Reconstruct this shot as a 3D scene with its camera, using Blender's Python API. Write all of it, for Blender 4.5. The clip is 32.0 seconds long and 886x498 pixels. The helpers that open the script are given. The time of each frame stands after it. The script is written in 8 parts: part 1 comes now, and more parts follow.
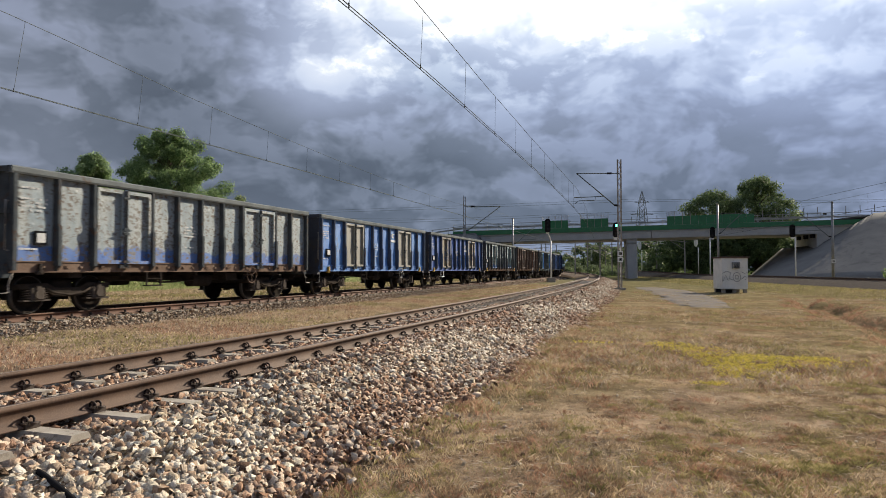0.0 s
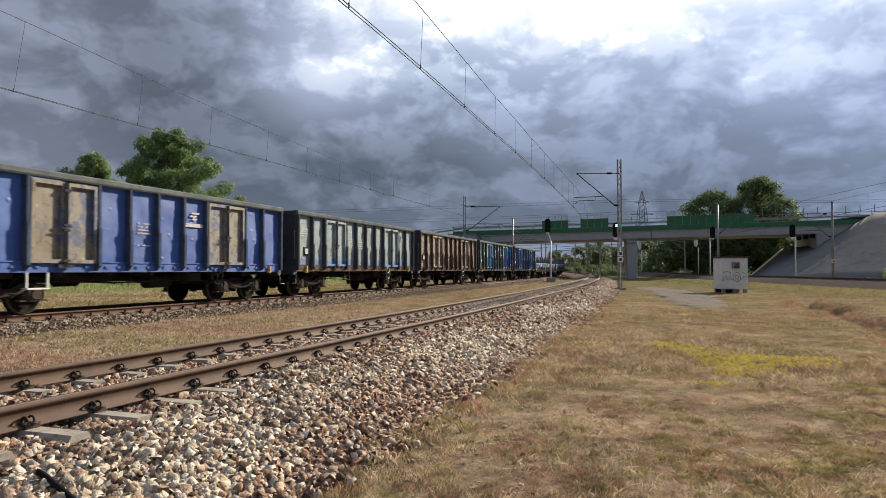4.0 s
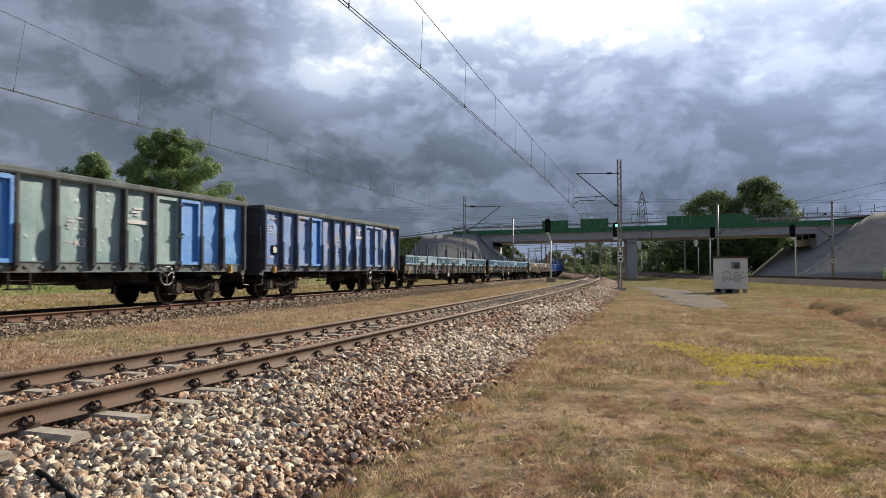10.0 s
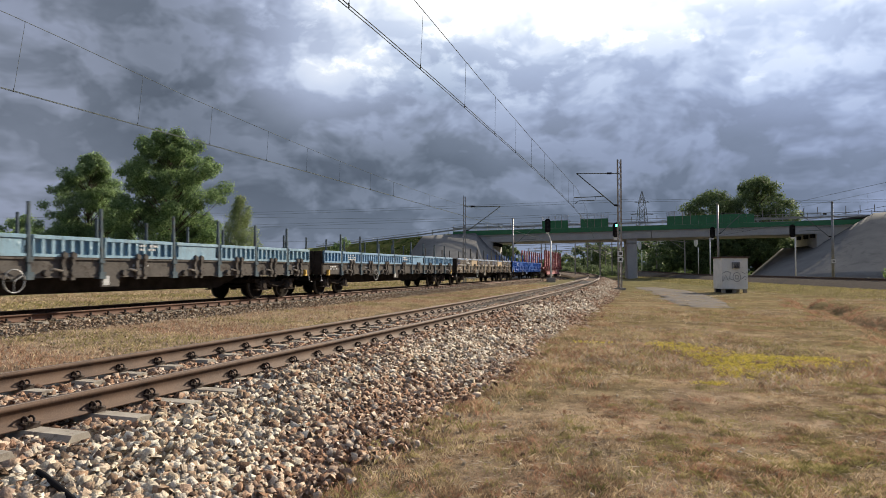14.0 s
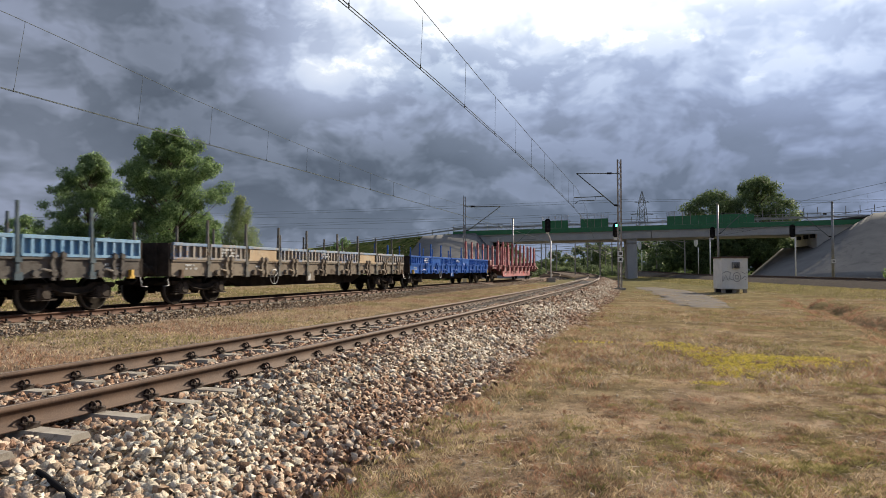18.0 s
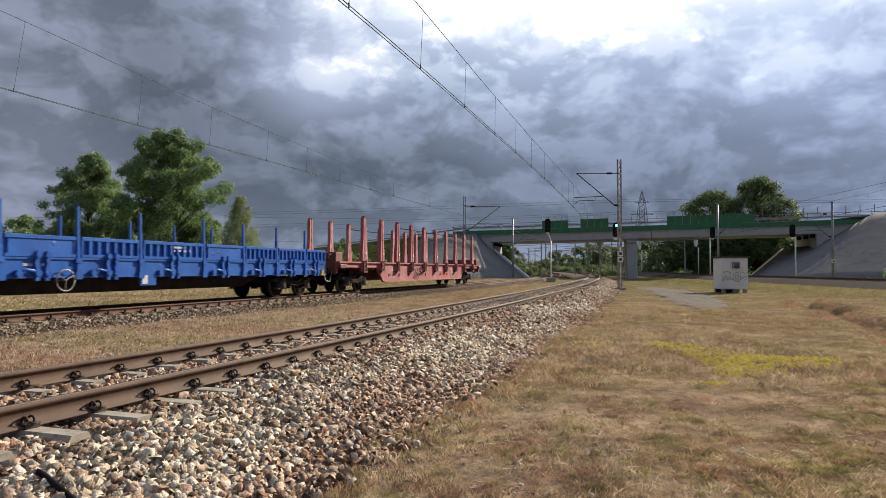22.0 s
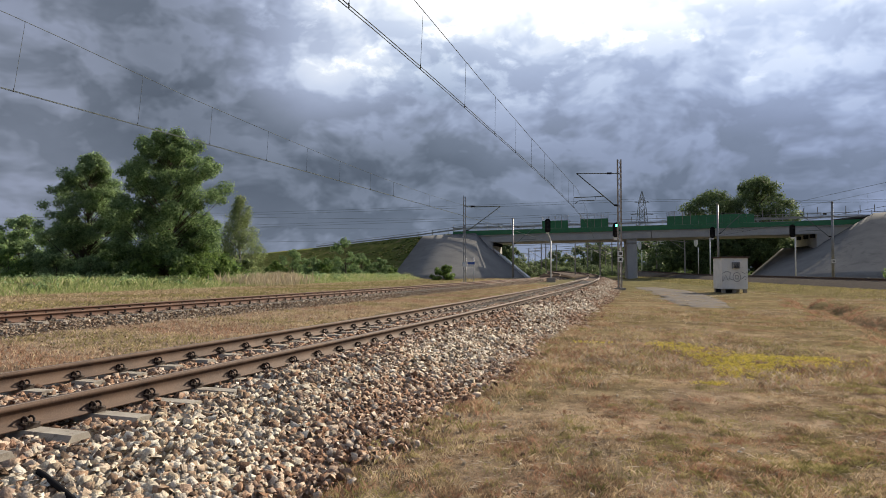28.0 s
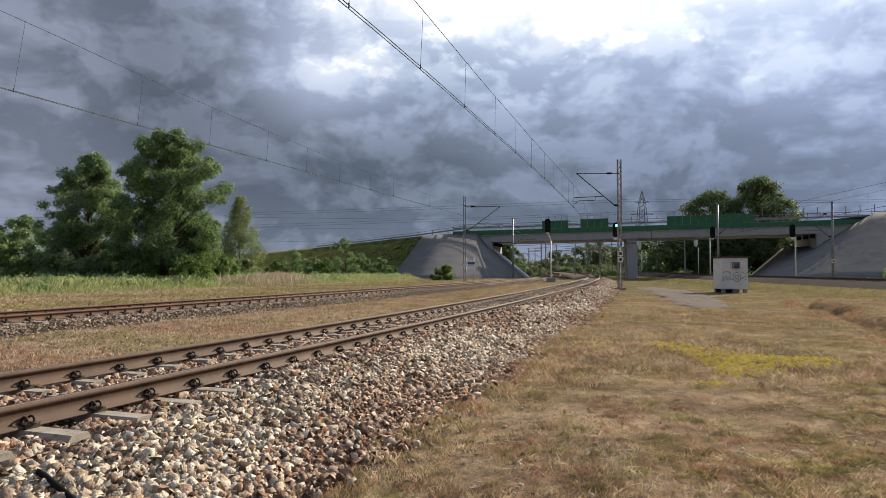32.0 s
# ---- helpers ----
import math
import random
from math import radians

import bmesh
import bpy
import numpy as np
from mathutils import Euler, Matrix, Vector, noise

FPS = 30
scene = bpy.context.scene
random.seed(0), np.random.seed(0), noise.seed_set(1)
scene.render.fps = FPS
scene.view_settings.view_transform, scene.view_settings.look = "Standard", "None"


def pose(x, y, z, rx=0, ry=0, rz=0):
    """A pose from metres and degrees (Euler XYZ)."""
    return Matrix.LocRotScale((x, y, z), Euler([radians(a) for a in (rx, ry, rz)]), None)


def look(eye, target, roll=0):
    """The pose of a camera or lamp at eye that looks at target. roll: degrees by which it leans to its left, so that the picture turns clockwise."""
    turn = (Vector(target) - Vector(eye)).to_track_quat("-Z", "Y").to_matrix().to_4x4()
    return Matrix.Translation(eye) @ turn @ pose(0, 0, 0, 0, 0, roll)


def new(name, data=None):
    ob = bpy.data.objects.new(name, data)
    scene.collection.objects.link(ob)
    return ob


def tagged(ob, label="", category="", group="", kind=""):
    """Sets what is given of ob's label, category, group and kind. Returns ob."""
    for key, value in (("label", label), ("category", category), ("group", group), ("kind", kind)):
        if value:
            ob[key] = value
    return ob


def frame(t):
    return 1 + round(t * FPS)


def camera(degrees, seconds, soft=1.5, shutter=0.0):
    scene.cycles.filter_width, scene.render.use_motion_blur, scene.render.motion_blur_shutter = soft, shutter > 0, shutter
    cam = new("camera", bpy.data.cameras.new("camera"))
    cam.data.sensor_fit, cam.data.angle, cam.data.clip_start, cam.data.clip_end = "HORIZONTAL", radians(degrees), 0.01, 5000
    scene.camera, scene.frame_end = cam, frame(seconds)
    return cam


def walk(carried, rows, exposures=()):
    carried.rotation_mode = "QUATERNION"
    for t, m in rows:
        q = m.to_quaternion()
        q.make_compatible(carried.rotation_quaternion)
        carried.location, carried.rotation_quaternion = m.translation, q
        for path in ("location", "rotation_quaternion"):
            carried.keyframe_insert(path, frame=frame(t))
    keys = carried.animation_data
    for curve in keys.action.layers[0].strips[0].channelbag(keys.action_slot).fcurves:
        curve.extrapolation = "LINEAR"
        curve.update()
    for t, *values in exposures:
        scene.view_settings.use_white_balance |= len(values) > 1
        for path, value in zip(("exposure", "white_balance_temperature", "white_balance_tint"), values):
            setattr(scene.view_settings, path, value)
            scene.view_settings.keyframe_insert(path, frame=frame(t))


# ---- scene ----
# camera: still, 0.97 m above the rail heads of the nearer track
EYE_Z = 0.973
cam = camera(65.65, 32.0, soft=0.65, shutter=0.3)
PATH = [(0.0, pose(0, 0, EYE_Z, 91.736, 0, 0)), (32.0, pose(0, 0, EYE_Z, 91.736, 0, 0))]
walk(cam, PATH, exposures=[(0.0, 0.62), (18.0, 0.62), (24.0, 0.60), (32.0, 0.58)])

# ---- light ----
SUN_AZ = radians(46)      # from +x towards +y
SUN_EL = radians(25)
sun_dir = Vector((math.cos(SUN_AZ) * math.cos(SUN_EL), math.sin(SUN_AZ) * math.cos(SUN_EL), math.sin(SUN_EL)))
sun_data = bpy.data.lights.new("sun", "SUN")
sun_data.energy, sun_data.angle, sun_data.color = 5.0, radians(0.8), (1.0, 0.87, 0.69)
sun_ob = new("sun", sun_data)
sun_ob.matrix_basis = look(sun_dir * 100, (0, 0, 0))


def node(nt, kind, **kw):
    n = nt.nodes.new(kind)
    for k, v in kw.items():
        if k == "op":
            n.operation = v
        elif k == "blend":
            n.data_type, n.blend_type = "RGBA", v
        else:
            n.inputs[k].default_value = v
    return n


def math_node(nt, op, a, b=None, clamp=False):
    n = nt.nodes.new("ShaderNodeMath")
    n.operation, n.use_clamp = op, clamp
    for i, v in enumerate((a, b)):
        if v is None:
            continue
        if isinstance(v, (int, float)):
            n.inputs[i].default_value = v
        else:
            nt.links.new(v, n.inputs[i])
    return n.outputs[0]


def noise_node(nt, vec, scale, detail=4.0, rough=0.55, distort=0.0):
    n = nt.nodes.new("ShaderNodeTexNoise")
    n.inputs["Scale"].default_value, n.inputs["Detail"].default_value = scale, detail
    n.inputs["Roughness"].default_value, n.inputs["Distortion"].default_value = rough, distort
    if vec is not None:
        nt.links.new(vec, n.inputs["Vector"])
    return n.outputs["Fac"]


def ramp_node(nt, fac, stops):
    n = nt.nodes.new("ShaderNodeValToRGB")
    el = n.color_ramp.elements
    while len(el) < len(stops):
        el.new(0.5)
    for e, (p, c) in zip(el, stops):
        e.position = p
        e.color = (c, c, c, 1) if isinstance(c, (int, float)) else (*c, 1)
    nt.links.new(fac, n.inputs["Fac"])
    return n.outputs["Color"]


def mix_node(nt, fac, a, b, blend="MIX"):
    n = nt.nodes.new("ShaderNodeMix")
    n.data_type, n.blend_type = "RGBA", blend
    for sock, v in ((n.inputs["Factor"], fac), (n.inputs["A"], a), (n.inputs["B"], b)):
        if isinstance(v, (int, float)):
            sock.default_value = v
        elif isinstance(v, tuple):
            sock.default_value = (*v, 1)
        else:
            nt.links.new(v, sock)
    return n.outputs["Result"]


def map_node(nt, vec, scale=(1, 1, 1), loc=(0, 0, 0), rot=(0, 0, 0)):
    n = nt.nodes.new("ShaderNodeMapping")
    n.inputs["Scale"].default_value, n.inputs["Location"].default_value, n.inputs["Rotation"].default_value = scale, loc, rot
    nt.links.new(vec, n.inputs["Vector"])
    return n.outputs["Vector"]


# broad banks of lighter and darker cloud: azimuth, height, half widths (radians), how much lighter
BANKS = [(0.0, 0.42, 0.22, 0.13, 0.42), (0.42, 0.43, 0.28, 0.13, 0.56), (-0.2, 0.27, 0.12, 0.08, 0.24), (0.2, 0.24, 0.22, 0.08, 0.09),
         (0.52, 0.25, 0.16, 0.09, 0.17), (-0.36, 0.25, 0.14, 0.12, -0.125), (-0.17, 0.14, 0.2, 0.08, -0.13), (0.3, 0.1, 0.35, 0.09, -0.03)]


def build_sky():
    world = bpy.data.worlds.new("world")
    scene.world = world
    world.use_nodes = True
    nt = world.node_tree
    nt.nodes.clear()
    out = nt.nodes.new("ShaderNodeOutputWorld")
    bg = nt.nodes.new("ShaderNodeBackground")
    sky = nt.nodes.new("ShaderNodeTexSky")
    sky.sky_type, sky.sun_disc = "NISHITA", False
    sky.sun_elevation, sky.sun_rotation = SUN_EL, radians(90) - SUN_AZ
    d = nt.nodes.new("ShaderNodeTexCoord").outputs["Generated"]
    sep = nt.nodes.new("ShaderNodeSeparateXYZ")
    nt.links.new(d, sep.inputs[0])
    x, y, z = sep.outputs
    az = math_node(nt, "ARCTAN2", x, y)
    el = math_node(nt, "ARCSINE", z)

    def add(*vals):
        v = vals[0]
        for w in vals[1:]:
            v = math_node(nt, "ADD", v, w)
        return v

    def times(a, b):
        return math_node(nt, "MULTIPLY", a, b)

    def smooth(v, lo, hi):
        g = nt.nodes.new("ShaderNodeMapRange")
        g.interpolation_type = "SMOOTHSTEP"
        g.inputs["From Min"].default_value, g.inputs["From Max"].default_value = lo, hi
        nt.links.new(v, g.inputs["Value"])
        return g.outputs["Result"]
    # billows, twice: the second time a little towards the light, so that their difference shades them
    wob = nt.nodes.new("ShaderNodeTexNoise")
    wob.inputs["Scale"].default_value, wob.inputs["Detail"].default_value = 5.0, 3.0
    nt.links.new(d, wob.inputs["Vector"])

    def billows(shift):
        warp = nt.nodes.new("ShaderNodeVectorMath")
        warp.operation = "MULTIPLY_ADD"
        nt.links.new(wob.outputs["Color"], warp.inputs[0])
        warp.inputs[1].default_value = (0.16, 0.16, 0.1)
        nt.links.new(map_node(nt, d, (1.0, 1.0, 1.7), shift), warp.inputs[2])
        v = nt.nodes.new("ShaderNodeTexVoronoi")
        v.feature = "SMOOTH_F1"
        v.inputs["Scale"].default_value, v.inputs["Smoothness"].default_value = 6.5, 0.7
        v.inputs["Detail"].default_value, v.inputs["Roughness"].default_value = 4.0, 0.6
        nt.links.new(warp.outputs[0], v.inputs["Vector"])
        return v.outputs["Distance"], noise_node(nt, warp.outputs[0], 4.2, 6.0, 0.52, 0.15)
    v1, n1 = billows((0.0, 0.0, 0.0))
    v2, n2 = billows((0.022, 0.012, 0.05))
    large = noise_node(nt, map_node(nt, d, (1.0, 1.0, 2.4), (3.1, 0.7, 1.9)), 2.3, 4.0, 0.5, 0.2)
    fine = noise_node(nt, map_node(nt, d, (1.0, 1.0, 1.6), (8.1, 4.7, 0.3)), 19.0, 5.0, 0.55, 0.2)
    relief = add(times(math_node(nt, "SUBTRACT", v2, v1), 0.55), times(math_node(nt, "SUBTRACT", n1, n2), 0.5))
    relief = times(math_node(nt, "MINIMUM", math_node(nt, "MAXIMUM", relief, -0.10), 0.14), 0.5)
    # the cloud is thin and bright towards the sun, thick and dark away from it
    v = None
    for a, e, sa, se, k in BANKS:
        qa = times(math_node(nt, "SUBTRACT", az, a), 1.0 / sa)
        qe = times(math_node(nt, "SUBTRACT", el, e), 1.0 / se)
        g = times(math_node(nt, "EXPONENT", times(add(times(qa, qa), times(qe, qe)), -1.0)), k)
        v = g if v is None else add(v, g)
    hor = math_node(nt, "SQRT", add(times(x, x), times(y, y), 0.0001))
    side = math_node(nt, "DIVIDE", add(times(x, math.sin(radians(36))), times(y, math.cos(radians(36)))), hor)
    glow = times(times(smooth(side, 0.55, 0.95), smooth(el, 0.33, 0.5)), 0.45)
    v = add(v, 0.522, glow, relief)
    v = add(v, times(math_node(nt, "SUBTRACT", large, 0.5), 0.16), times(math_node(nt, "SUBTRACT", n1, 0.5), 0.10), times(math_node(nt, "SUBTRACT", fine, 0.5), 0.06))
    # ragged bright breaks in the deck
    tear = times(smooth(add(fine, times(n1, 0.8)), 1.0, 1.16), times(smooth(el, 0.2, 0.3), smooth(az, -0.35, -0.2)))
    v = add(v, times(tear, 0.12))
    cloud = ramp_node(nt, v, [(0.30, (0.060, 0.079, 0.112)), (0.42, (0.110, 0.139, 0.190)), (0.52, (0.174, 0.212, 0.288)), (0.60, (0.234, 0.281, 0.392)),
                              (0.70, (0.335, 0.400, 0.548)), (0.82, (0.51, 0.59, 0.742)), (0.93, (0.74, 0.805, 0.90)), (1.0, (1.0, 1.02, 1.06))])
    skyc = mix_node(nt, 1.0, sky.outputs[0], (0.08, 0.08, 0.08), "MULTIPLY")
    gap = times(smooth(n1, 0.62, 0.78), 0.25)
    col = mix_node(nt, gap, cloud, skyc)
    tint = ramp_node(nt, add(times(az, 0.6), 0.5), [(0.2, (1.05, 1.0, 0.965)), (0.5, (1.0, 1.0, 1.0)), (0.8, (0.98, 1.0, 1.06))])
    col = mix_node(nt, 1.0, col, tint, "MULTIPLY")
    nt.links.new(col, bg.inputs["Color"])
    bg.inputs["Strength"].default_value = 0.78
    nt.links.new(bg.outputs[0], out.inputs["Surface"])


build_sky()
# ---- mesh helpers ----
def bx(bm, x0, x1, y0, y1, z0, z1):
    v = [bm.verts.new((x, y, z)) for z in (z0, z1) for y in (y0, y1) for x in (x0, x1)]
    for f in ((0, 2, 3, 1), (4, 5, 7, 6), (0, 1, 5, 4), (2, 6, 7, 3), (0, 4, 6, 2), (1, 3, 7, 5)):
        bm.faces.new([v[i] for i in f])
    return v


def prism(bm, pts, axis, a, b):
    """An outline pts (pairs) pushed from a to b along axis 'x', 'y' or 'z'."""
    def place(p, t):
        return {"x": (t, p[0], p[1]), "y": (p[0], t, p[1]), "z": (p[0], p[1], t)}[axis]
    lo, hi = [bm.verts.new(place(p, a)) for p in pts], [bm.verts.new(place(p, b)) for p in pts]
    n = len(pts)
    bm.faces.new(lo), bm.faces.new(hi[::-1])
    for i in range(n):
        bm.faces.new((lo[i], hi[i], hi[(i + 1) % n], lo[(i + 1) % n]))


def rod(bm, p, q, r, r2=None, n=8, caps=True):
    p, q, r2 = Vector(p), Vector(q), r if r2 is None else r2
    a = (q - p).normalized()
    u = a.orthogonal().normalized()
    w = a.cross(u)
    rings = []
    for c, rad in ((p, r), (q, r2)):
        rings.append([bm.verts.new(c + (u * math.cos(k * math.tau / n) + w * math.sin(k * math.tau / n)) * rad) for k in range(n)])
    for k in range(n):
        f = bm.faces.new((rings[0][k], rings[0][(k + 1) % n], rings[1][(k + 1) % n], rings[1][k]))
        f.smooth = n > 6
    if caps:
        bm.faces.new(rings[0][::-1]), bm.faces.new(rings[1])


def chain(bm, pts, r, n=6):
    """A bent bar or wire through pts."""
    pts = [Vector(p) for p in pts]
    rings = []
    for i, p in enumerate(pts):
        a = (pts[min(i + 1, len(pts) - 1)] - pts[max(i - 1, 0)]).normalized()
        u = a.cross(Vector((0, 0, 1)))
        u = u.normalized() if u.length > 1e-3 else Vector((1, 0, 0))
        w = a.cross(u)
        rings.append([bm.verts.new(p + (u * math.cos(k * math.tau / n) + w * math.sin(k * math.tau / n)) * r) for k in range(n)])
    for i in range(len(pts) - 1):
        for k in range(n):
            bm.faces.new((rings[i][k], rings[i][(k + 1) % n], rings[i + 1][(k + 1) % n], rings[i + 1][k])).smooth = True
    bm.faces.new(rings[0][::-1]), bm.faces.new(rings[-1])


def lathe(bm, prof, axis="y", n=24, at=(0, 0, 0), caps=True):
    """prof: (along, radius) pairs turned round the axis through at."""
    rings = []
    for t, r in prof:
        ring = []
        for k in range(n):
            c, s = r * math.cos(k * math.tau / n), r * math.sin(k * math.tau / n)
            v = {"y": (c, t, s), "x": (t, c, s), "z": (c, s, t)}[axis]
            ring.append(bm.verts.new(Vector(v) + Vector(at)))
        rings.append(ring)
    for i in range(len(prof) - 1):
        for k in range(n):
            bm.faces.new((rings[i][k], rings[i][(k + 1) % n], rings[i + 1][(k + 1) % n], rings[i + 1][k])).smooth = True
    if caps:
        bm.faces.new(rings[0][::-1]), bm.faces.new(rings[-1])


def bevelled(bm, w, seg=1):
    bmesh.ops.recalc_face_normals(bm, faces=bm.faces)
    bmesh.ops.bevel(bm, geom=list(bm.edges), offset=w, segments=seg, affect="EDGES", profile=0.5)
    return bm


def mesh_of(name, bm, material):
    bmesh.ops.recalc_face_normals(bm, faces=bm.faces)
    me = bpy.data.meshes.new(name)
    bm.to_mesh(me)
    bm.free()
    me.materials.append(material)
    return me


def part(name, bm, material, parent, label=""):
    """Links a bmesh, or a mesh that is there already, as one mesh object under a thing or a part."""
    me = bm if isinstance(bm, bpy.types.Mesh) else mesh_of(name, bm, material)
    ob = new(name, me)
    ob.parent = parent
    return tagged(ob, label)


def thing(name, label, category, group="", kind="", m=None):
    ob = new(name)
    ob.empty_display_size = 0.3
    if m is not None:
        ob.matrix_basis = m
    return tagged(ob, label, category, group, kind)


def solid(name, bm, material, label, category, group="", kind="", m=None):
    ob = new(name, bm if isinstance(bm, bpy.types.Mesh) else mesh_of(name, bm, material))
    if m is not None:
        ob.matrix_basis = m
    return tagged(ob, label, category, group, kind)


def raw_mesh(name, verts, faces, material, smooth=False):
    me = bpy.data.meshes.new(name)
    verts, faces = np.asarray(verts, dtype=np.float32), np.asarray(faces, dtype=np.int32)
    k = faces.shape[1]
    me.vertices.add(len(verts)), me.loops.add(faces.size), me.polygons.add(len(faces))
    me.vertices.foreach_set("co", verts.ravel())
    me.loops.foreach_set("vertex_index", faces.ravel())
    me.polygons.foreach_set("loop_start", np.arange(0, faces.size, k, dtype=np.int32))
    if smooth:
        me.polygons.foreach_set("use_smooth", np.ones(len(faces), dtype=bool))
    me.update(calc_edges=True)
    me.materials.append(material)
    return me
# ---- materials ----
def begin(name):
    m = bpy.data.materials.new(name)
    m.use_nodes = True
    nt = m.node_tree
    return m, nt, nt.nodes["Principled BSDF"]


def coords(nt, per_object=True):
    """Object coordinates, shifted from object to object."""
    co = nt.nodes.new("ShaderNodeTexCoord").outputs["Object"]
    if not per_object:
        return co
    info = nt.nodes.new("ShaderNodeObjectInfo")
    add = nt.nodes.new("ShaderNodeVectorMath")
    add.operation = "MULTIPLY_ADD"
    comb = nt.nodes.new("ShaderNodeCombineXYZ")
    for i in range(3):
        nt.links.new(info.outputs["Random"], comb.inputs[i])
    nt.links.new(comb.outputs[0], add.inputs[0])
    add.inputs[1].default_value = (37.0, 53.0, 29.0)
    nt.links.new(co, add.inputs[2])
    return add.outputs[0]


def bump(nt, bsdf, height, strength=0.3, dist=0.02):
    b = nt.nodes.new("ShaderNodeBump")
    b.inputs["Strength"].default_value, b.inputs["Distance"].default_value = strength, dist
    nt.links.new(height, b.inputs["Height"])
    nt.links.new(b.outputs[0], bsdf.inputs["Normal"])


def surf(name, c1, c2, scale=3.0, rough=0.8, metal=0.0, relief=0.25, stain=None, stain_at=0.6, fine=None, stretch=(1, 1, 1)):
    """A surface that varies between two colours at two scales, with optional stains."""
    m, nt, b = begin(name)
    co = map_node(nt, coords(nt), stretch)
    big = noise_node(nt, co, scale, 6.0, 0.6)
    grain = noise_node(nt, co, (fine or scale * 14), 5.0, 0.65)
    f = math_node(nt, "ADD", math_node(nt, "MULTIPLY", big, 0.65), math_node(nt, "MULTIPLY", grain, 0.35))
    col = mix_node(nt, ramp_node(nt, f, [(0.36, 0.0), (0.64, 1.0)]), c1, c2)
    if stain:
        s = noise_node(nt, map_node(nt, co, (1, 1, 1), (5, 9, 2)), scale * 1.7, 7.0, 0.68, 0.4)
        col = mix_node(nt, ramp_node(nt, s, [(stain_at - 0.05, 0.0), (stain_at + 0.05, 0.9)]), col, stain)
    nt.links.new(col, b.inputs["Base Color"])
    b.inputs["Metallic"].default_value = metal
    if rough >= 0.8:
        b.inputs["Specular IOR Level"].default_value = 0.0
    nt.links.new(math_node(nt, "ADD", math_node(nt, "MULTIPLY", grain, 0.3), rough - 0.15), b.inputs["Roughness"])
    if relief:
        bump(nt, b, f, relief, 0.02)
    return m


def paint(name, base, faded, rust, primer, bare=0.55, scale=1.6, streak=0.5, gloss=0.5, low=None, sharp=1.0, flaky=0.06):
    """Old wagon paint: faded, scraped to primer, rusted in patches and dirty in vertical streaks."""
    m, nt, b = begin(name)
    co = coords(nt)
    st = map_node(nt, co, (1.0, 1.0, 0.35))
    big = noise_node(nt, st, scale, 5.0, 0.6, 0.3)
    chips = noise_node(nt, map_node(nt, co, (1, 1, 0.8), (3, 7, 1)), scale * 3.4, 9.0, 0.72, 0.6)
    vor = nt.nodes.new("ShaderNodeTexVoronoi")
    vor.distance = "CHEBYCHEV"
    vor.inputs["Scale"].default_value = 13.0
    nt.links.new(map_node(nt, co, (1.0, 1.0, 1.5), (2, 5, 3)), vor.inputs["Vector"])
    flake = nt.nodes.new("ShaderNodeSeparateColor")
    nt.links.new(vor.outputs["Color"], flake.inputs[0])
    chips = math_node(nt, "ADD", chips, math_node(nt, "MULTIPLY", math_node(nt, "SUBTRACT", flake.outputs[0], 0.5), flaky))
    fine = noise_node(nt, map_node(nt, co, (1, 1, 0.5), (9, 2, 4)), scale * 14, 6.0, 0.7)
    runs = noise_node(nt, map_node(nt, co, (7.0, 7.0, 0.45), (1, 1, 6)), 1.0, 4.0, 0.6)
    col = mix_node(nt, ramp_node(nt, big, [(0.35, 0.0), (0.65, 1.0)]), base, faded)
    mask1 = math_node(nt, "ADD", math_node(nt, "MULTIPLY", big, 0.45), math_node(nt, "MULTIPLY", chips, 0.55))
    if low:
        sep = nt.nodes.new("ShaderNodeSeparateXYZ")
        nt.links.new(nt.nodes.new("ShaderNodeTexCoord").outputs["Object"], sep.inputs[0])
        ragged = math_node(nt, "ADD", sep.outputs[2], math_node(nt, "MULTIPLY", math_node(nt, "SUBTRACT", big, 0.5), -low[2]))
        k = math_node(nt, "MULTIPLY", ragged, 0.25)
        col = mix_node(nt, ramp_node(nt, k, [(low[1] * 0.25 - 0.008, 0.9), (low[1] * 0.25 + 0.008, 0.0)]), col, low[0])
    col = mix_node(nt, ramp_node(nt, mask1, [(bare - 0.02 * sharp, 0.0), (bare + 0.03 * sharp, 0.88)]), col, primer)
    mask2 = math_node(nt, "ADD", math_node(nt, "MULTIPLY", chips, 0.6), math_node(nt, "MULTIPLY", fine, 0.4))
    col = mix_node(nt, ramp_node(nt, mask2, [(bare + 0.015, 0.0), (bare + 0.015 + 0.045 * sharp, 0.92)]), col, rust)
    col = mix_node(nt, math_node(nt, "MULTIPLY", ramp_node(nt, runs, [(0.45, 0.0), (0.75, 1.0)]), streak), col, (0.11, 0.095, 0.08))
    col = mix_node(nt, ramp_node(nt, fine, [(0.3, 0.35), (0.55, 0.0)]), col, (0.07, 0.065, 0.06))
    nt.links.new(col, b.inputs["Base Color"])
    nt.links.new(ramp_node(nt, mask2, [(bare - 0.1, gloss), (bare + 0.08, 0.85)]), b.inputs["Roughness"])
    soft = noise_node(nt, co, 1.3, 2.0, 0.5)
    dent = nt.nodes.new("ShaderNodeTexVoronoi")
    dent.inputs["Scale"].default_value = 3.1
    nt.links.new(map_node(nt, co, (1, 1, 1), (4, 8, 2)), dent.inputs["Vector"])
    dimple = ramp_node(nt, dent.outputs["Distance"], [(0.04, 1.0), (0.2, 0.0)])
    h = math_node(nt, "ADD", math_node(nt, "MULTIPLY", soft, 1.0), math_node(nt, "MULTIPLY", chips, 0.12))
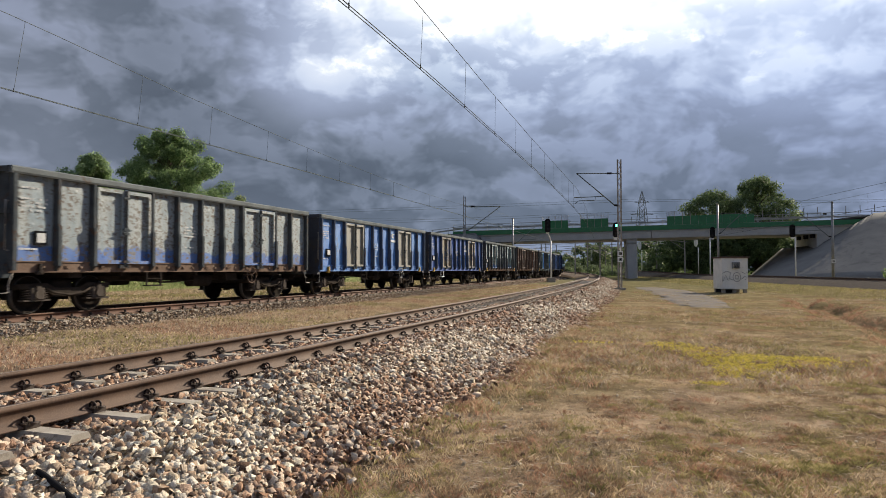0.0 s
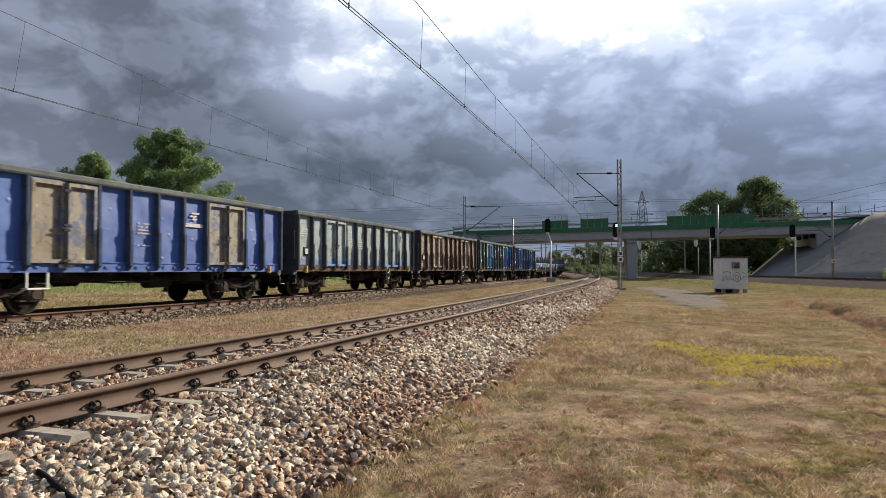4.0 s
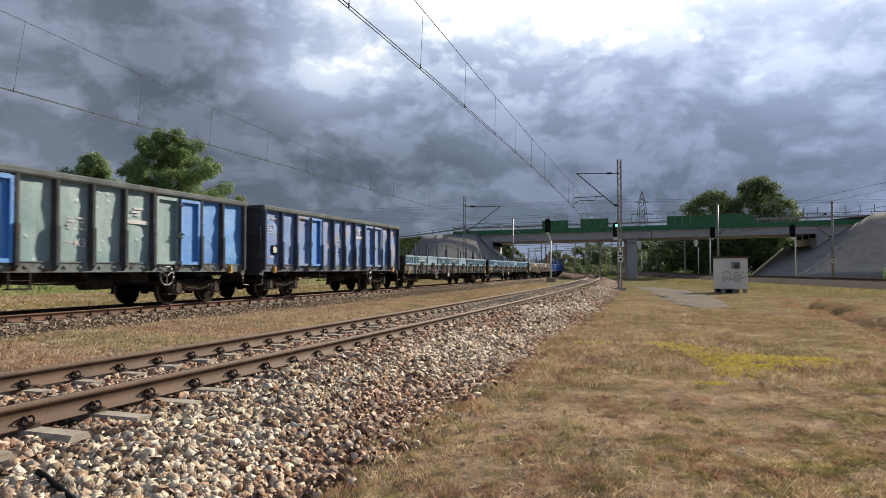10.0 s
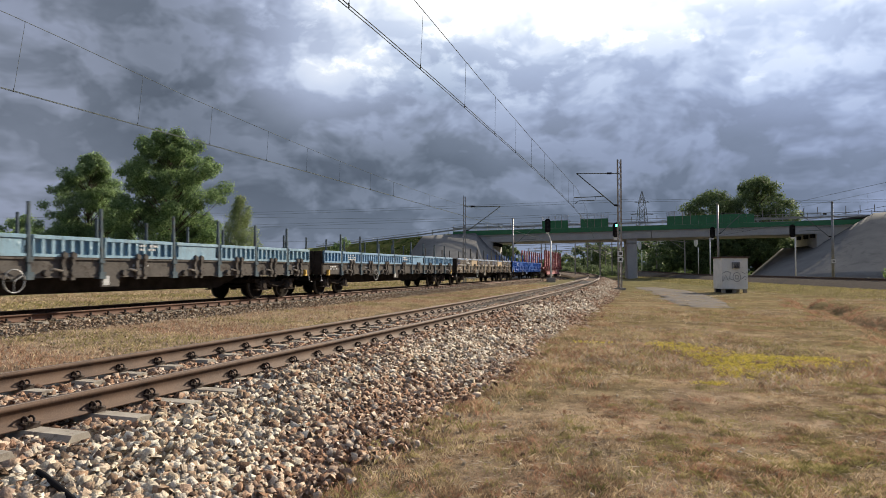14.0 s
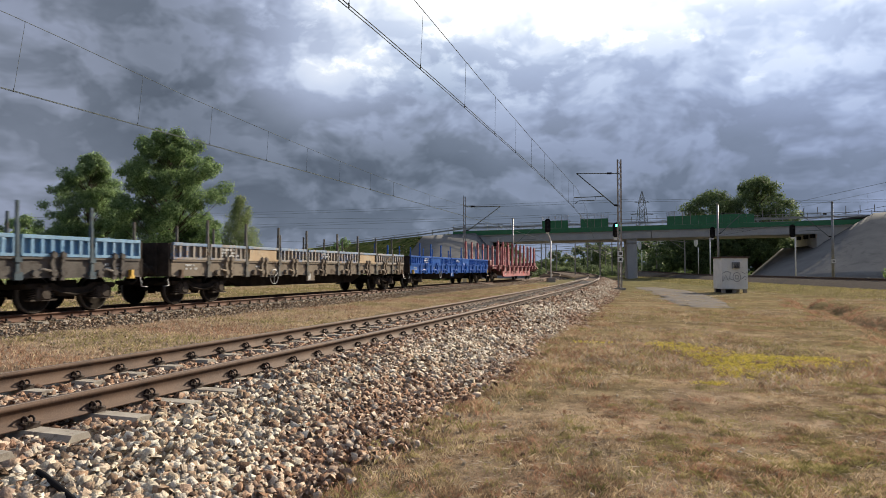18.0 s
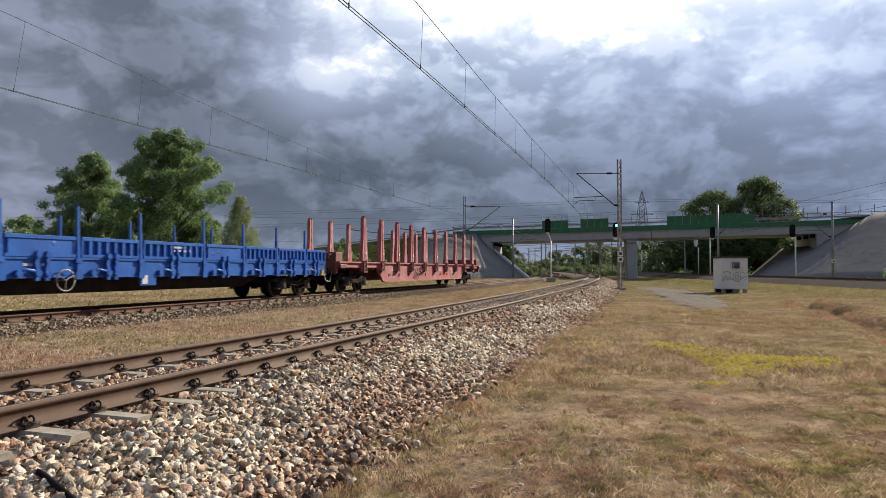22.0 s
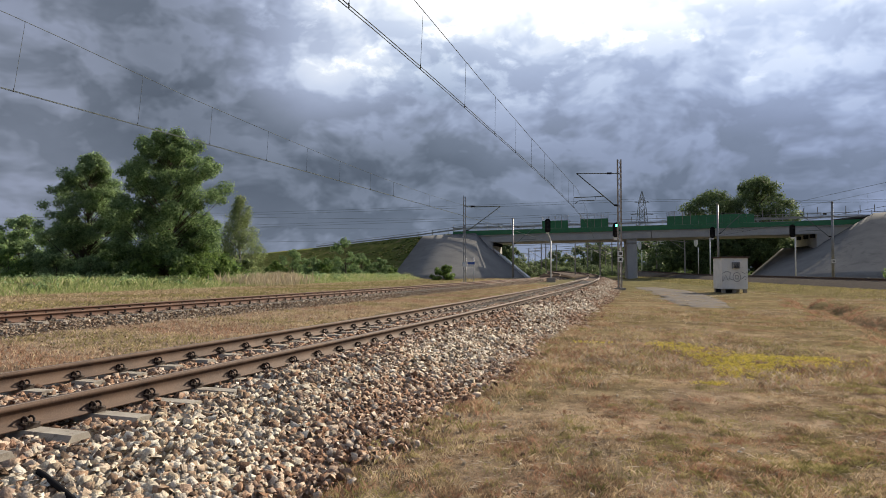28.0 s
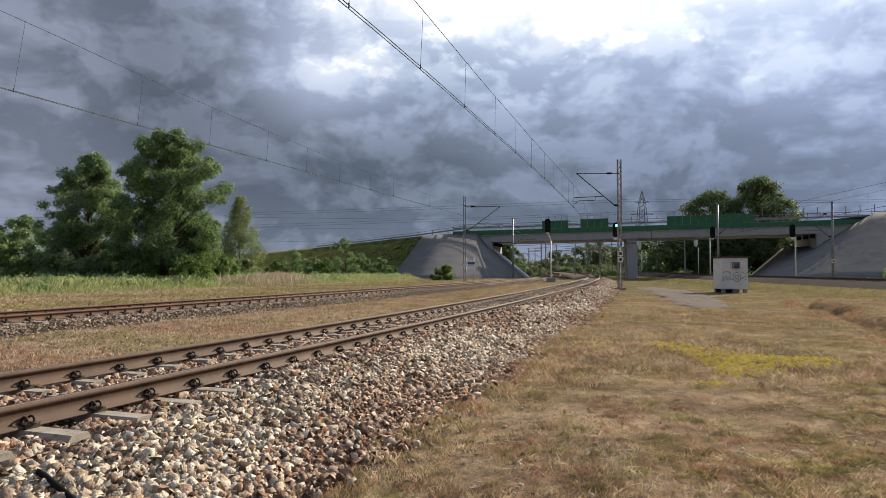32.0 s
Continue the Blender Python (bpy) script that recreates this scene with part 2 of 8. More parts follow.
    h = math_node(nt, "ADD", h, math_node(nt, "MULTIPLY", dimple, 0.35))
    bump(nt, b, h, 0.45, 0.06)
    return m


def island(name, stops, rough=0.85, relief=0.0, noise_scale=60.0, through_light=0.0):
    """Many loose pieces in one mesh, coloured piece by piece."""
    m, nt, b = begin(name)
    geo = nt.nodes.new("ShaderNodeNewGeometry")
    col = ramp_node(nt, geo.outputs["Random Per Island"], stops)
    co = nt.nodes.new("ShaderNodeTexCoord").outputs["Object"]
    n = noise_node(nt, co, noise_scale, 4.0, 0.6)
    col = mix_node(nt, 0.55, col, ramp_node(nt, n, [(0.3, 0.55), (0.7, 1.3)]), "MULTIPLY")
    nt.links.new(col, b.inputs["Base Color"])
    b.inputs["Roughness"].default_value = rough
    b.inputs["Specular IOR Level"].default_value = 0.0 if rough >= 0.8 else 0.12
    if relief:
        bump(nt, b, n, relief, 0.01)
    if through_light:
        tr = nt.nodes.new("ShaderNodeBsdfTranslucent")
        nt.links.new(col, tr.inputs["Color"])
        mx = nt.nodes.new("ShaderNodeMixShader")
        mx.inputs[0].default_value = through_light
        nt.links.new(b.outputs[0], mx.inputs[1]), nt.links.new(tr.outputs[0], mx.inputs[2])
        out = [k for k in nt.nodes if k.type == "OUTPUT_MATERIAL"][0]
        nt.links.new(mx.outputs[0], out.inputs["Surface"])
    return m


def turf(name, stops, rough=0.85, through_light=0.3):
    """Grass whose colour changes from clump to clump, and a little from blade to blade."""
    m, nt, b = begin(name)
    rnd = nt.nodes.new("ShaderNodeNewGeometry").outputs["Random Per Island"]
    co = nt.nodes.new("ShaderNodeTexCoord").outputs["Object"]
    flat = map_node(nt, co, (1, 1, 0.1))
    n1 = noise_node(nt, flat, 1.3, 3.0, 0.6, 0.3)
    n2 = noise_node(nt, map_node(nt, flat, (1, 1, 1), (7, 3, 0)), 7.0, 3.0, 0.6, 0.3)
    f = math_node(nt, "ADD", math_node(nt, "MULTIPLY", n1, 0.9), math_node(nt, "MULTIPLY", n2, 1.1))
    f = math_node(nt, "ADD", math_node(nt, "MULTIPLY", math_node(nt, "SUBTRACT", f, 1.0), 2.1), math_node(nt, "MULTIPLY", rnd, 0.5))
    col = ramp_node(nt, math_node(nt, "ADD", f, 0.22), stops)
    nt.links.new(col, b.inputs["Base Color"])
    b.inputs["Roughness"].default_value = rough
    b.inputs["Specular IOR Level"].default_value = 0.0
    tr = nt.nodes.new("ShaderNodeBsdfTranslucent")
    nt.links.new(col, tr.inputs["Color"])
    mx = nt.nodes.new("ShaderNodeMixShader")
    mx.inputs[0].default_value = through_light
    nt.links.new(b.outputs[0], mx.inputs[1]), nt.links.new(tr.outputs[0], mx.inputs[2])
    out = [k for k in nt.nodes if k.type == "OUTPUT_MATERIAL"][0]
    nt.links.new(mx.outputs[0], out.inputs["Surface"])
    return m


def rail_material(name, tint):
    m, nt, b = begin(name)
    co = nt.nodes.new("ShaderNodeTexCoord").outputs["Object"]
    geo = nt.nodes.new("ShaderNodeNewGeometry")
    sep = nt.nodes.new("ShaderNodeSeparateXYZ")
    nt.links.new(geo.outputs["Normal"], sep.inputs[0])
    n1 = noise_node(nt, co, 2.5, 5.0, 0.6)
    n2 = noise_node(nt, co, 60.0, 5.0, 0.7)
    rust = mix_node(nt, ramp_node(nt, n1, [(0.35, 0.0), (0.65, 1.0)]), (0.062, 0.035, 0.023), (0.115, 0.067, 0.042))
    rust = mix_node(nt, ramp_node(nt, n2, [(0.45, 0.0), (0.75, 0.6)]), rust, (0.15, 0.095, 0.062))
    rust = mix_node(nt, 1.0, rust, tint, "MULTIPLY")
    worn = ramp_node(nt, sep.outputs[2], [(0.9, 0.0), (0.97, 1.0)])
    worn = math_node(nt, "MULTIPLY", worn, 0.75)
    col = mix_node(nt, worn, rust, (0.27, 0.205, 0.15))
    nt.links.new(col, b.inputs["Base Color"])
    nt.links.new(ramp_node(nt, sep.outputs[2], [(0.9, 0.8), (0.97, 0.5)]), b.inputs["Roughness"])
    bump(nt, b, n2, 0.2, 0.004)
    return m


def ground_material():
    m, nt, b = begin("dry_grass_ground")
    co = nt.nodes.new("ShaderNodeTexCoord").outputs["Object"]
    sep = nt.nodes.new("ShaderNodeSeparateXYZ")
    nt.links.new(co, sep.inputs[0])
    big = noise_node(nt, co, 0.16, 5.0, 0.6, 0.5)
    mid = noise_node(nt, co, 0.9, 6.0, 0.65, 0.4)
    fine = noise_node(nt, co, 22.0, 6.0, 0.75)
    red = noise_node(nt, map_node(nt, co, (1, 1, 1), (31, 7, 0)), 0.45, 5.0, 0.6, 0.5)
    straw = mix_node(nt, ramp_node(nt, mid, [(0.35, 0.0), (0.65, 1.0)]), (0.225, 0.16, 0.11), (0.39, 0.3, 0.205))
    col = mix_node(nt, ramp_node(nt, big, [(0.46, 0.0), (0.62, 0.6)]), straw, (0.13, 0.125, 0.045))
    olive = ramp_node(nt, math_node(nt, "MULTIPLY", sep.outputs[1], 0.02), [(0.14, 0.0), (0.4, 0.5)])
    col = mix_node(nt, olive, col, (0.19, 0.15, 0.075))
    col = mix_node(nt, ramp_node(nt, red, [(0.54, 0.0), (0.64, 0.55)]), col, (0.27, 0.145, 0.088))
    # beyond the farther track: sandy strip, then green
    lat = math_node(nt, "SUBTRACT", math_node(nt, "MULTIPLY", sep.outputs[0], 0.95), math_node(nt, "MULTIPLY", sep.outputs[1], 0.30))
    lat = math_node(nt, "ADD", lat, math_node(nt, "MULTIPLY", mid, 2.5))
    wild = ramp_node(nt, math_node(nt, "MULTIPLY", lat, -0.02), [(0.62, 0.0), (0.70, 1.0)])
    col = mix_node(nt, wild, col, mix_node(nt, mid, (0.1, 0.13, 0.035), (0.19, 0.22, 0.07)))
    strip = math_node(nt, "MULTIPLY", ramp_node(nt, math_node(nt, "MULTIPLY", lat, -0.02), [(0.12, 0.0), (0.17, 1.0), (0.28, 1.0), (0.34, 0.35), (0.6, 0.35)]), 0.65)
    col = mix_node(nt, strip, col, (0.33, 0.255, 0.2))
    mown = ramp_node(nt, math_node(nt, "MULTIPLY", sep.outputs[1], 0.01), [(0.25, 0.0), (0.6, 0.75)])
    col = mix_node(nt, mown, col, mix_node(nt, mid, (0.155, 0.138, 0.078), (0.15, 0.155, 0.072)))
    far = ramp_node(nt, math_node(nt, "MULTIPLY", sep.outputs[1], 0.005), [(0.6, 0.0), (0.8, 1.0)])
    col = mix_node(nt, far, col, (0.07, 0.095, 0.03))
    swell = noise_node(nt, map_node(nt, co, (1, 1, 1), (13, 1, 0)), 1.1, 6.0, 0.72, 0.6)
    col = mix_node(nt, 0.75, col, ramp_node(nt, swell, [(0.34, (0.5, 0.47, 0.44)), (0.5, (1.0, 1.0, 1.0)), (0.66, (1.4, 1.38, 1.38))]), "MULTIPLY")
    clump = noise_node(nt, map_node(nt, co, (1, 1, 1), (3, 11, 0)), 4.5, 4.0, 0.65, 0.4)
    col = mix_node(nt, 0.8, col, ramp_node(nt, clump, [(0.32, 0.55), (0.5, 0.95), (0.68, 1.35)]), "MULTIPLY")
    col = mix_node(nt, 0.6, col, ramp_node(nt, fine, [(0.3, 0.55), (0.7, 1.4)]), "MULTIPLY")
    nt.links.new(col, b.inputs["Base Color"])
    b.inputs["Roughness"].default_value = 0.95
    b.inputs["Specular IOR Level"].default_value = 0.0
    bump(nt, b, fine, 0.8, 0.04)
    return m


def foliage(name, dark, light, through_light=0.35):
    mid = tuple((a + c) / 2 for a, c in zip(dark, light))
    return island(name, [(0.0, dark), (0.55, mid), (1.0, light)], 0.6, 0.0, 0.8, through_light)


M_RAIL = rail_material("rail_steel", (1.0, 1.0, 1.0))
M_RAIL_RED = rail_material("red_rusted_rail_steel", (1.15, 0.95, 0.9))
M_GROUND = ground_material()
M_CLIP = surf("spring_clip_steel", (0.03, 0.022, 0.018), (0.06, 0.04, 0.03), 20, 0.7, 0.3)
M_SLEEPER = surf("sleeper_concrete", (0.27, 0.245, 0.21), (0.42, 0.385, 0.33), 5, 0.9, stain=(0.2, 0.17, 0.14))
M_BED = surf("ballast_bed", (0.085, 0.068, 0.054), (0.3, 0.25, 0.205), 9, 0.95, relief=1.0, stain=(0.17, 0.11, 0.08), fine=28)
M_BED_OLD = surf("old_ballast_bed", (0.03, 0.025, 0.021), (0.09, 0.073, 0.06), 9, 0.95, relief=1.0, stain=(0.1, 0.068, 0.05), fine=28)
STONE = [(0.0, (0.13, 0.095, 0.072)), (0.12, (0.26, 0.18, 0.125)), (0.28, (0.38, 0.31, 0.23)), (0.46, (0.5, 0.44, 0.345)), (0.62, (0.6, 0.545, 0.445)), (0.76, (0.37, 0.25, 0.17)),
         (0.88, (0.52, 0.48, 0.415)), (1.0, (0.72, 0.665, 0.56))]
M_STONE = island("crushed_stone", STONE, 0.85, 0.8, 75.0)
M_STONE_OLD = island("old_crushed_stone", [(p, tuple(0.62 * v * k for v, k in zip(c, (1.02, 0.96, 0.93)))) for p, c in STONE], 0.9, 0.5, 60.0)
M_STONE_RED = island("reddish_crushed_stone", [(0.0, (0.12, 0.078, 0.058)), (0.25, (0.27, 0.165, 0.112)), (0.45, (0.37, 0.245, 0.17)), (0.6, (0.3, 0.23, 0.185)), (0.8, (0.44, 0.335, 0.25)), (1.0, (0.55, 0.475, 0.395))], 0.85, 0.8, 75.0)
M_CONC = surf("bridge_concrete", (0.36, 0.36, 0.36), (0.46, 0.46, 0.45), 0.6, 0.85, stain=(0.28, 0.28, 0.27), stain_at=0.66)
M_SLOPE = surf("paved_slope_concrete", (0.148, 0.148, 0.148), (0.2, 0.2, 0.197), 0.35, 0.9, stain=(0.135, 0.135, 0.135), fine=9)
M_GREEN = surf("green_painted_steel", (0.016, 0.125, 0.05), (0.026, 0.18, 0.075), 0.8, 0.5, relief=0.05)
M_GALV = surf("galvanised_steel", (0.2, 0.205, 0.21), (0.3, 0.305, 0.31), 2, 0.5, 0.5, 0.05)
M_MAST = surf("mast_steel", (0.22, 0.2, 0.18), (0.36, 0.34, 0.31), 2, 0.7, 0.2, 0.1, stain=(0.16, 0.1, 0.07))
M_WIRE = surf("wire", (0.09, 0.105, 0.105), (0.15, 0.17, 0.165), 2, 0.85, 0.0, 0)
M_BLACK = surf("black_enamel", (0.012, 0.012, 0.013), (0.025, 0.025, 0.027), 4, 0.8, 0, 0.05)
M_WHITE = surf("white_paint", (0.62, 0.62, 0.6), (0.78, 0.78, 0.76), 3, 0.6, 0, 0.05, stain=(0.4, 0.38, 0.33), stain_at=0.68)
M_DARK = surf("underframe_grime", (0.026, 0.023, 0.021), (0.058, 0.05, 0.044), 3, 0.8, 0.1, 0.2)
M_WHEEL = surf("wheel_steel", (0.02, 0.0175, 0.0155), (0.038, 0.033, 0.029), 6, 0.85, 0.1, 0.1)
M_TREAD = surf("polished_tyre", (0.07, 0.064, 0.058), (0.13, 0.12, 0.11), 6, 0.5, 0.5, 0.05)
M_YELLOW = surf("yellow_paint", (0.55, 0.33, 0.04), (0.68, 0.44, 0.08), 6, 0.6, 0, 0.05, stain=(0.2, 0.13, 0.05))
M_LETTER = surf("white_lettering", (0.36, 0.38, 0.39), (0.56, 0.57, 0.57), 6, 0.7, 0, 0)
M_BARK = surf("bark", (0.06, 0.048, 0.038), (0.13, 0.11, 0.09), 3, 0.95, 0, 0.8, stretch=(1, 1, 0.3))
M_BIRCH = surf("birch_bark", (0.35, 0.33, 0.3), (0.5, 0.48, 0.45), 3, 0.9, 0, 0.3, stain=(0.08, 0.07, 0.06))
# ---- plan: two curved tracks on the side of the camera, one more beyond the field ----
class Line:
    """A track's centre line by its curvature along the way; lateral offsets are positive to the right."""

    def __init__(self, x0, heading, knots, z0=0.0, step=0.25, back=40.0, end=330.0):
        s = np.arange(0, end, step)
        k = np.interp(s, [a for a, _ in knots], [c for _, c in knots])
        th = heading + np.concatenate([[0], np.cumsum((k[1:] + k[:-1]) / 2 * step)])
        x = x0 + np.concatenate([[0], np.cumsum((np.sin(th[1:]) + np.sin(th[:-1])) / 2 * step)])
        y = np.concatenate([[0], np.cumsum((np.cos(th[1:]) + np.cos(th[:-1])) / 2 * step)])
        self.s, self.x, self.y, self.th, self.z0 = s, x, y, th, z0

    def at(self, s, d=0.0, z=0.0):
        s = np.asarray(s, dtype=float)
        t = np.interp(s, self.s, self.th)
        low = np.minimum(s, 0)
        x = np.interp(s, self.s, self.x) + low * np.sin(t) + d * np.cos(t)
        y = np.interp(s, self.s, self.y) + low * np.cos(t) - d * np.sin(t)
        u = np.clip((s - 95) / 110, 0, 1)
        rise = 0.75 * u * u * (3 - 2 * u)
        return x, y, self.z0 + rise + z + 0 * x, t

    def spot(self, s, d=0.0, z=0.0):
        x, y, zz, t = self.at(s, d, z)
        return Matrix.Translation((float(x), float(y), float(zz))) @ Matrix.Rotation(math.pi / 2 - float(t), 4, "Z")

    def lateral(self, x, y):
        """Distance along and to the right for arrays of places."""
        i = np.abs((self.x[None, ::8] - x[:, None]) ** 2 + (self.y[None, ::8] - y[:, None]) ** 2).argmin(1) * 8
        dx, dy, t = x - self.x[i], y - self.y[i], self.th[i]
        return self.s[i] + dx * np.sin(t) + dy * np.cos(t), dx * np.cos(t) - dy * np.sin(t)


NEAR = Line(-5.722, 0.3646, [(0, -0.00443), (15, -0.00251), (30, -0.0009), (60, -0.00120), (75, -0.00073), (105, -0.0006), (118, -0.004), (330, -0.004)])
FAR = Line(-16.277, 0.3298, [(0, -0.00028), (15, -0.00029), (30, -0.00084), (45, -0.00067), (60, -0.0005), (100, -0.0006), (112, -0.004), (330, -0.004)], -0.08)
SIDE = Line(25.6, 0.1235, [(0, 0.0), (330, 0.0)], 0.34)

GROUND_Z = -0.56


def ground_height(x, y):
    """Height of the grass at arrays of places."""
    x, y = np.asarray(x, dtype=float).ravel(), np.asarray(y, dtype=float).ravel()
    z = np.full(x.shape, GROUND_Z)
    _, dn = NEAR.lateral(x, y)
    _, df = FAR.lateral(x, y)
    left = np.clip((-dn - 1.0) / 2.5, 0, 1)
    z += left * 0.12
    wild = np.clip((-df - 2.5) / 4, 0, 1)
    z += wild * 0.08
    _, ds = SIDE.lateral(x, y)
    right = np.clip((ds + 9) / 3.0, 0, 1)
    z += right * 0.25
    # shallow ditch with a worn edge across the field's corner
    e = ((x - 10.6) * 16.5 - (y - 16.5) * 6.2) / 17.6
    e = e + 0.35 * np.sin(y * 0.9) + 0.2 * np.sin(y * 2.3 + 1)
    run = np.clip((y - 8) / 4, 0, 1) * np.clip((36 - y) / 5, 0, 1)
    z += run * (-0.32 * np.exp(-((e - 0.35) / 0.5) ** 2) + 0.12 * np.clip((e - 0.6) / 0.8, 0, 1))
    near = np.exp(-(x * x + y * y) / 900.0)
    z += near * (0.035 * np.sin(x * 1.3 + 0.6 * y) * np.sin(y * 0.9 - 0.4 * x) + 0.02 * np.sin(3.1 * x + 1.0) * np.sin(2.7 * y))
    return z


def build_ground():
    def axis(fine0, fine1, step, limit):
        a = list(np.arange(fine0, fine1 + 1e-6, step))
        d = step
        while a[-1] < limit:
            d *= 1.16
            a.append(a[-1] + d)
        d = step
        while a[0] > -limit:
            d *= 1.16
            a.insert(0, a[0] - d)
        return np.array(a)
    xs, ys = axis(-22, 24, 0.45, 2600), axis(0, 60, 0.45, 2600)
    gx, gy = np.meshgrid(xs, ys)
    gz = ground_height(gx, gy)
    v = np.stack([gx.ravel(), gy.ravel(), gz], 1)
    nx = len(xs)
    i = (np.arange(len(ys) - 1)[:, None] * nx + np.arange(nx - 1)[None]).ravel()
    f = np.stack([i, i + 1, i + nx + 1, i + nx], 1)
    me = raw_mesh("ground", v, f, M_GROUND, True)
    tagged(new("ground", me), "dry straw-coloured grass with green and reddish patches", "ground", kind="structure")


build_ground()


def sweep(line, prof, s_list, closed=True):
    """Vertices and faces of a profile (lateral, z) carried along a track."""
    n = len(prof)
    rows = []
    for d, z in prof:
        x, y, zz, _ = line.at(s_list, d, z)
        rows.append(np.stack([x, y, zz], 1))
    v = np.stack(rows, 1).reshape(-1, 3)
    m = len(s_list)
    cols = n if closed else n - 1
    f = [(i * n + k, i * n + (k + 1) % n, (i + 1) * n + (k + 1) % n, (i + 1) * n + k) for i in range(m - 1) for k in range(cols)]
    return v, np.array(f)


RAIL_PROFILE = [(-0.036, 0.0), (0.036, 0.0), (0.037, -0.036), (0.012, -0.042), (0.009, -0.14), (0.075, -0.158), (0.075, -0.172), (-0.075, -0.172),
                (-0.075, -0.158), (-0.009, -0.14), (-0.012, -0.042), (-0.037, -0.036)]


def sleeper_mesh():
    bm = bmesh.new()
    # thinner in the middle, sloped ends, chamfered top
    for x0, x1, h0, h1 in ((-1.3, -0.4, 0.0, 0.0), (-0.4, 0.4, -0.03, -0.03), (0.4, 1.3, 0.0, 0.0)):
        prism(bm, [(-0.125, -0.2), (0.125, -0.2), (0.1, -0.05 + h0), (0.07, h0), (-0.07, h0), (-0.1, -0.05 + h0)], "x", x0, x1)
    return mesh_of("sleeper", bm, M_SLEEPER)


def clip_mesh():
    """A looped spring clip with its shoulder and insulator."""
    bm = bmesh.new()
    bx(bm, -0.02, 0.05, -0.06, 0.06, -0.012, 0.028)
    for sgn in (-1, 1):
        loop = [(0.03 + 0.036 * math.cos(a), sgn * (0.022 + 0.006 * math.sin(a)), 0.036 + 0.036 * math.sin(a)) for a in np.linspace(-0.6, 4.6, 9)]
        chain(bm, loop, 0.0095, 5)
    chain(bm, [(-0.03, -0.03, 0.03), (-0.045, 0, 0.03), (-0.03, 0.03, 0.03)], 0.01, 5)
    return mesh_of("spring_clip", bm, M_CLIP)


def bolt_clip_mesh():
    bm = bmesh.new()
    bx(bm, -0.05, 0.07, -0.07, 0.07, -0.012, 0.035)
    rod(bm, (0.01, 0, 0.03), (0.01, 0, 0.095), 0.034, n=6)
    return mesh_of("clamp_bolt", bm, M_CLIP)


SLEEPER, CLIP, BOLT = sleeper_mesh(), clip_mesh(), bolt_clip_mesh()


def build_track(name, line, label, s0, s1, clip_me, detail_to, sleepers):
    top = thing(name, label, "railway track", kind="structure")
    s_list = np.concatenate([np.arange(s0, 60, 1.0), np.arange(60, s1, 2.5)])
    for side in (-0.755, 0.755):
        v, f = sweep(line, [(side + d, z) for d, z in RAIL_PROFILE], s_list)
        part("rail", raw_mesh("rail", v, f, M_RAIL_RED if line is FAR else M_RAIL), None, top, "rusty brown steel rail with a worn head")
    pos = sleepers
    while pos < detail_to:
        sl = part("sleeper", SLEEPER, None, top)
        sl.matrix_basis = line.spot(pos, 0, -0.176) @ Matrix.Rotation(math.pi / 2, 4, "Z") @ pose(0, 0, 0, 0, random.uniform(-0.3, 0.3), random.uniform(-0.6, 0.6))
        for d, turn in ((-0.755 - 0.075, 0), (-0.755 + 0.075, 180), (0.755 - 0.075, 0), (0.755 + 0.075, 180)):
            if pos > 45 and abs(d) > 0.7 and (d < -0.8 or 0 < d < 0.75):
                continue
            c = part("spring_clip" if clip_me is CLIP else "clamp_bolt", clip_me, None, sl)
            c.matrix_basis = pose(-d, 0, 0.012, 0, 0, 180 + turn if True else 0)
        pos += 0.6
    return top


build_track("track", NEAR, "curved railway track with brown rails on concrete sleepers", -6, 260, CLIP, 75, 5.05)
build_track("track", FAR, "railway track with brown rails half sunk in old ballast", -30, 250, BOLT, 62, 12.2)
build_track("track", SIDE, "distant railway track on a low ballast bank", -20, 250, BOLT, 0, 0)


def build_bed(name, line, prof, s0, s1, label, material):
    s_list = np.concatenate([np.arange(s0, 60, 0.8), np.arange(60, s1, 3.0)])
    v, f = sweep(line, prof, s_list, closed=False)
    # uneven edges
    rng = np.random.default_rng(3)
    v = v.reshape(len(s_list), len(prof), 3)
    v[:, 0, :2] += rng.normal(0, 0.07, (len(s_list), 2))
    v[:, -1, :2] += rng.normal(0, 0.07, (len(s_list), 2))
    v[:, 1:-1, 2] += rng.normal(0, 0.012, (len(s_list), len(prof) - 2))
    me = raw_mesh(name, v.reshape(-1, 3), f, material, True)
    tagged(new(name, me), label, "ballast", kind="structure")


BED_NEAR = [(-3.0, -0.62), (-2.5, -0.47), (-1.75, -0.27), (-1.0, -0.24), (-0.5, -0.255), (0.5, -0.255), (1.0, -0.22), (1.6, -0.225), (2.3, -0.40), (2.75, -0.56), (3.1, -0.75)]
BED_FAR = [(-3.0, -0.6), (-2.3, -0.42), (-1.6, -0.24), (-0.9, -0.19), (0.9, -0.19), (1.6, -0.26), (2.4, -0.40), (3.0, -0.6)]
BED_SIDE = [(-4.2, -0.9), (-2.9, -0.62), (-1.7, -0.24), (-0.9, -0.19), (0.9, -0.19), (1.7, -0.24), (3.2, -0.7), (3.6, -0.9)]
build_bed("ballast_bed", NEAR, BED_NEAR, -6, 260, "bank of pale crushed stone under the track", M_BED)
build_bed("ballast_bed", FAR, BED_FAR, -30, 250, "low bank of grey-brown old ballast", M_BED_OLD)
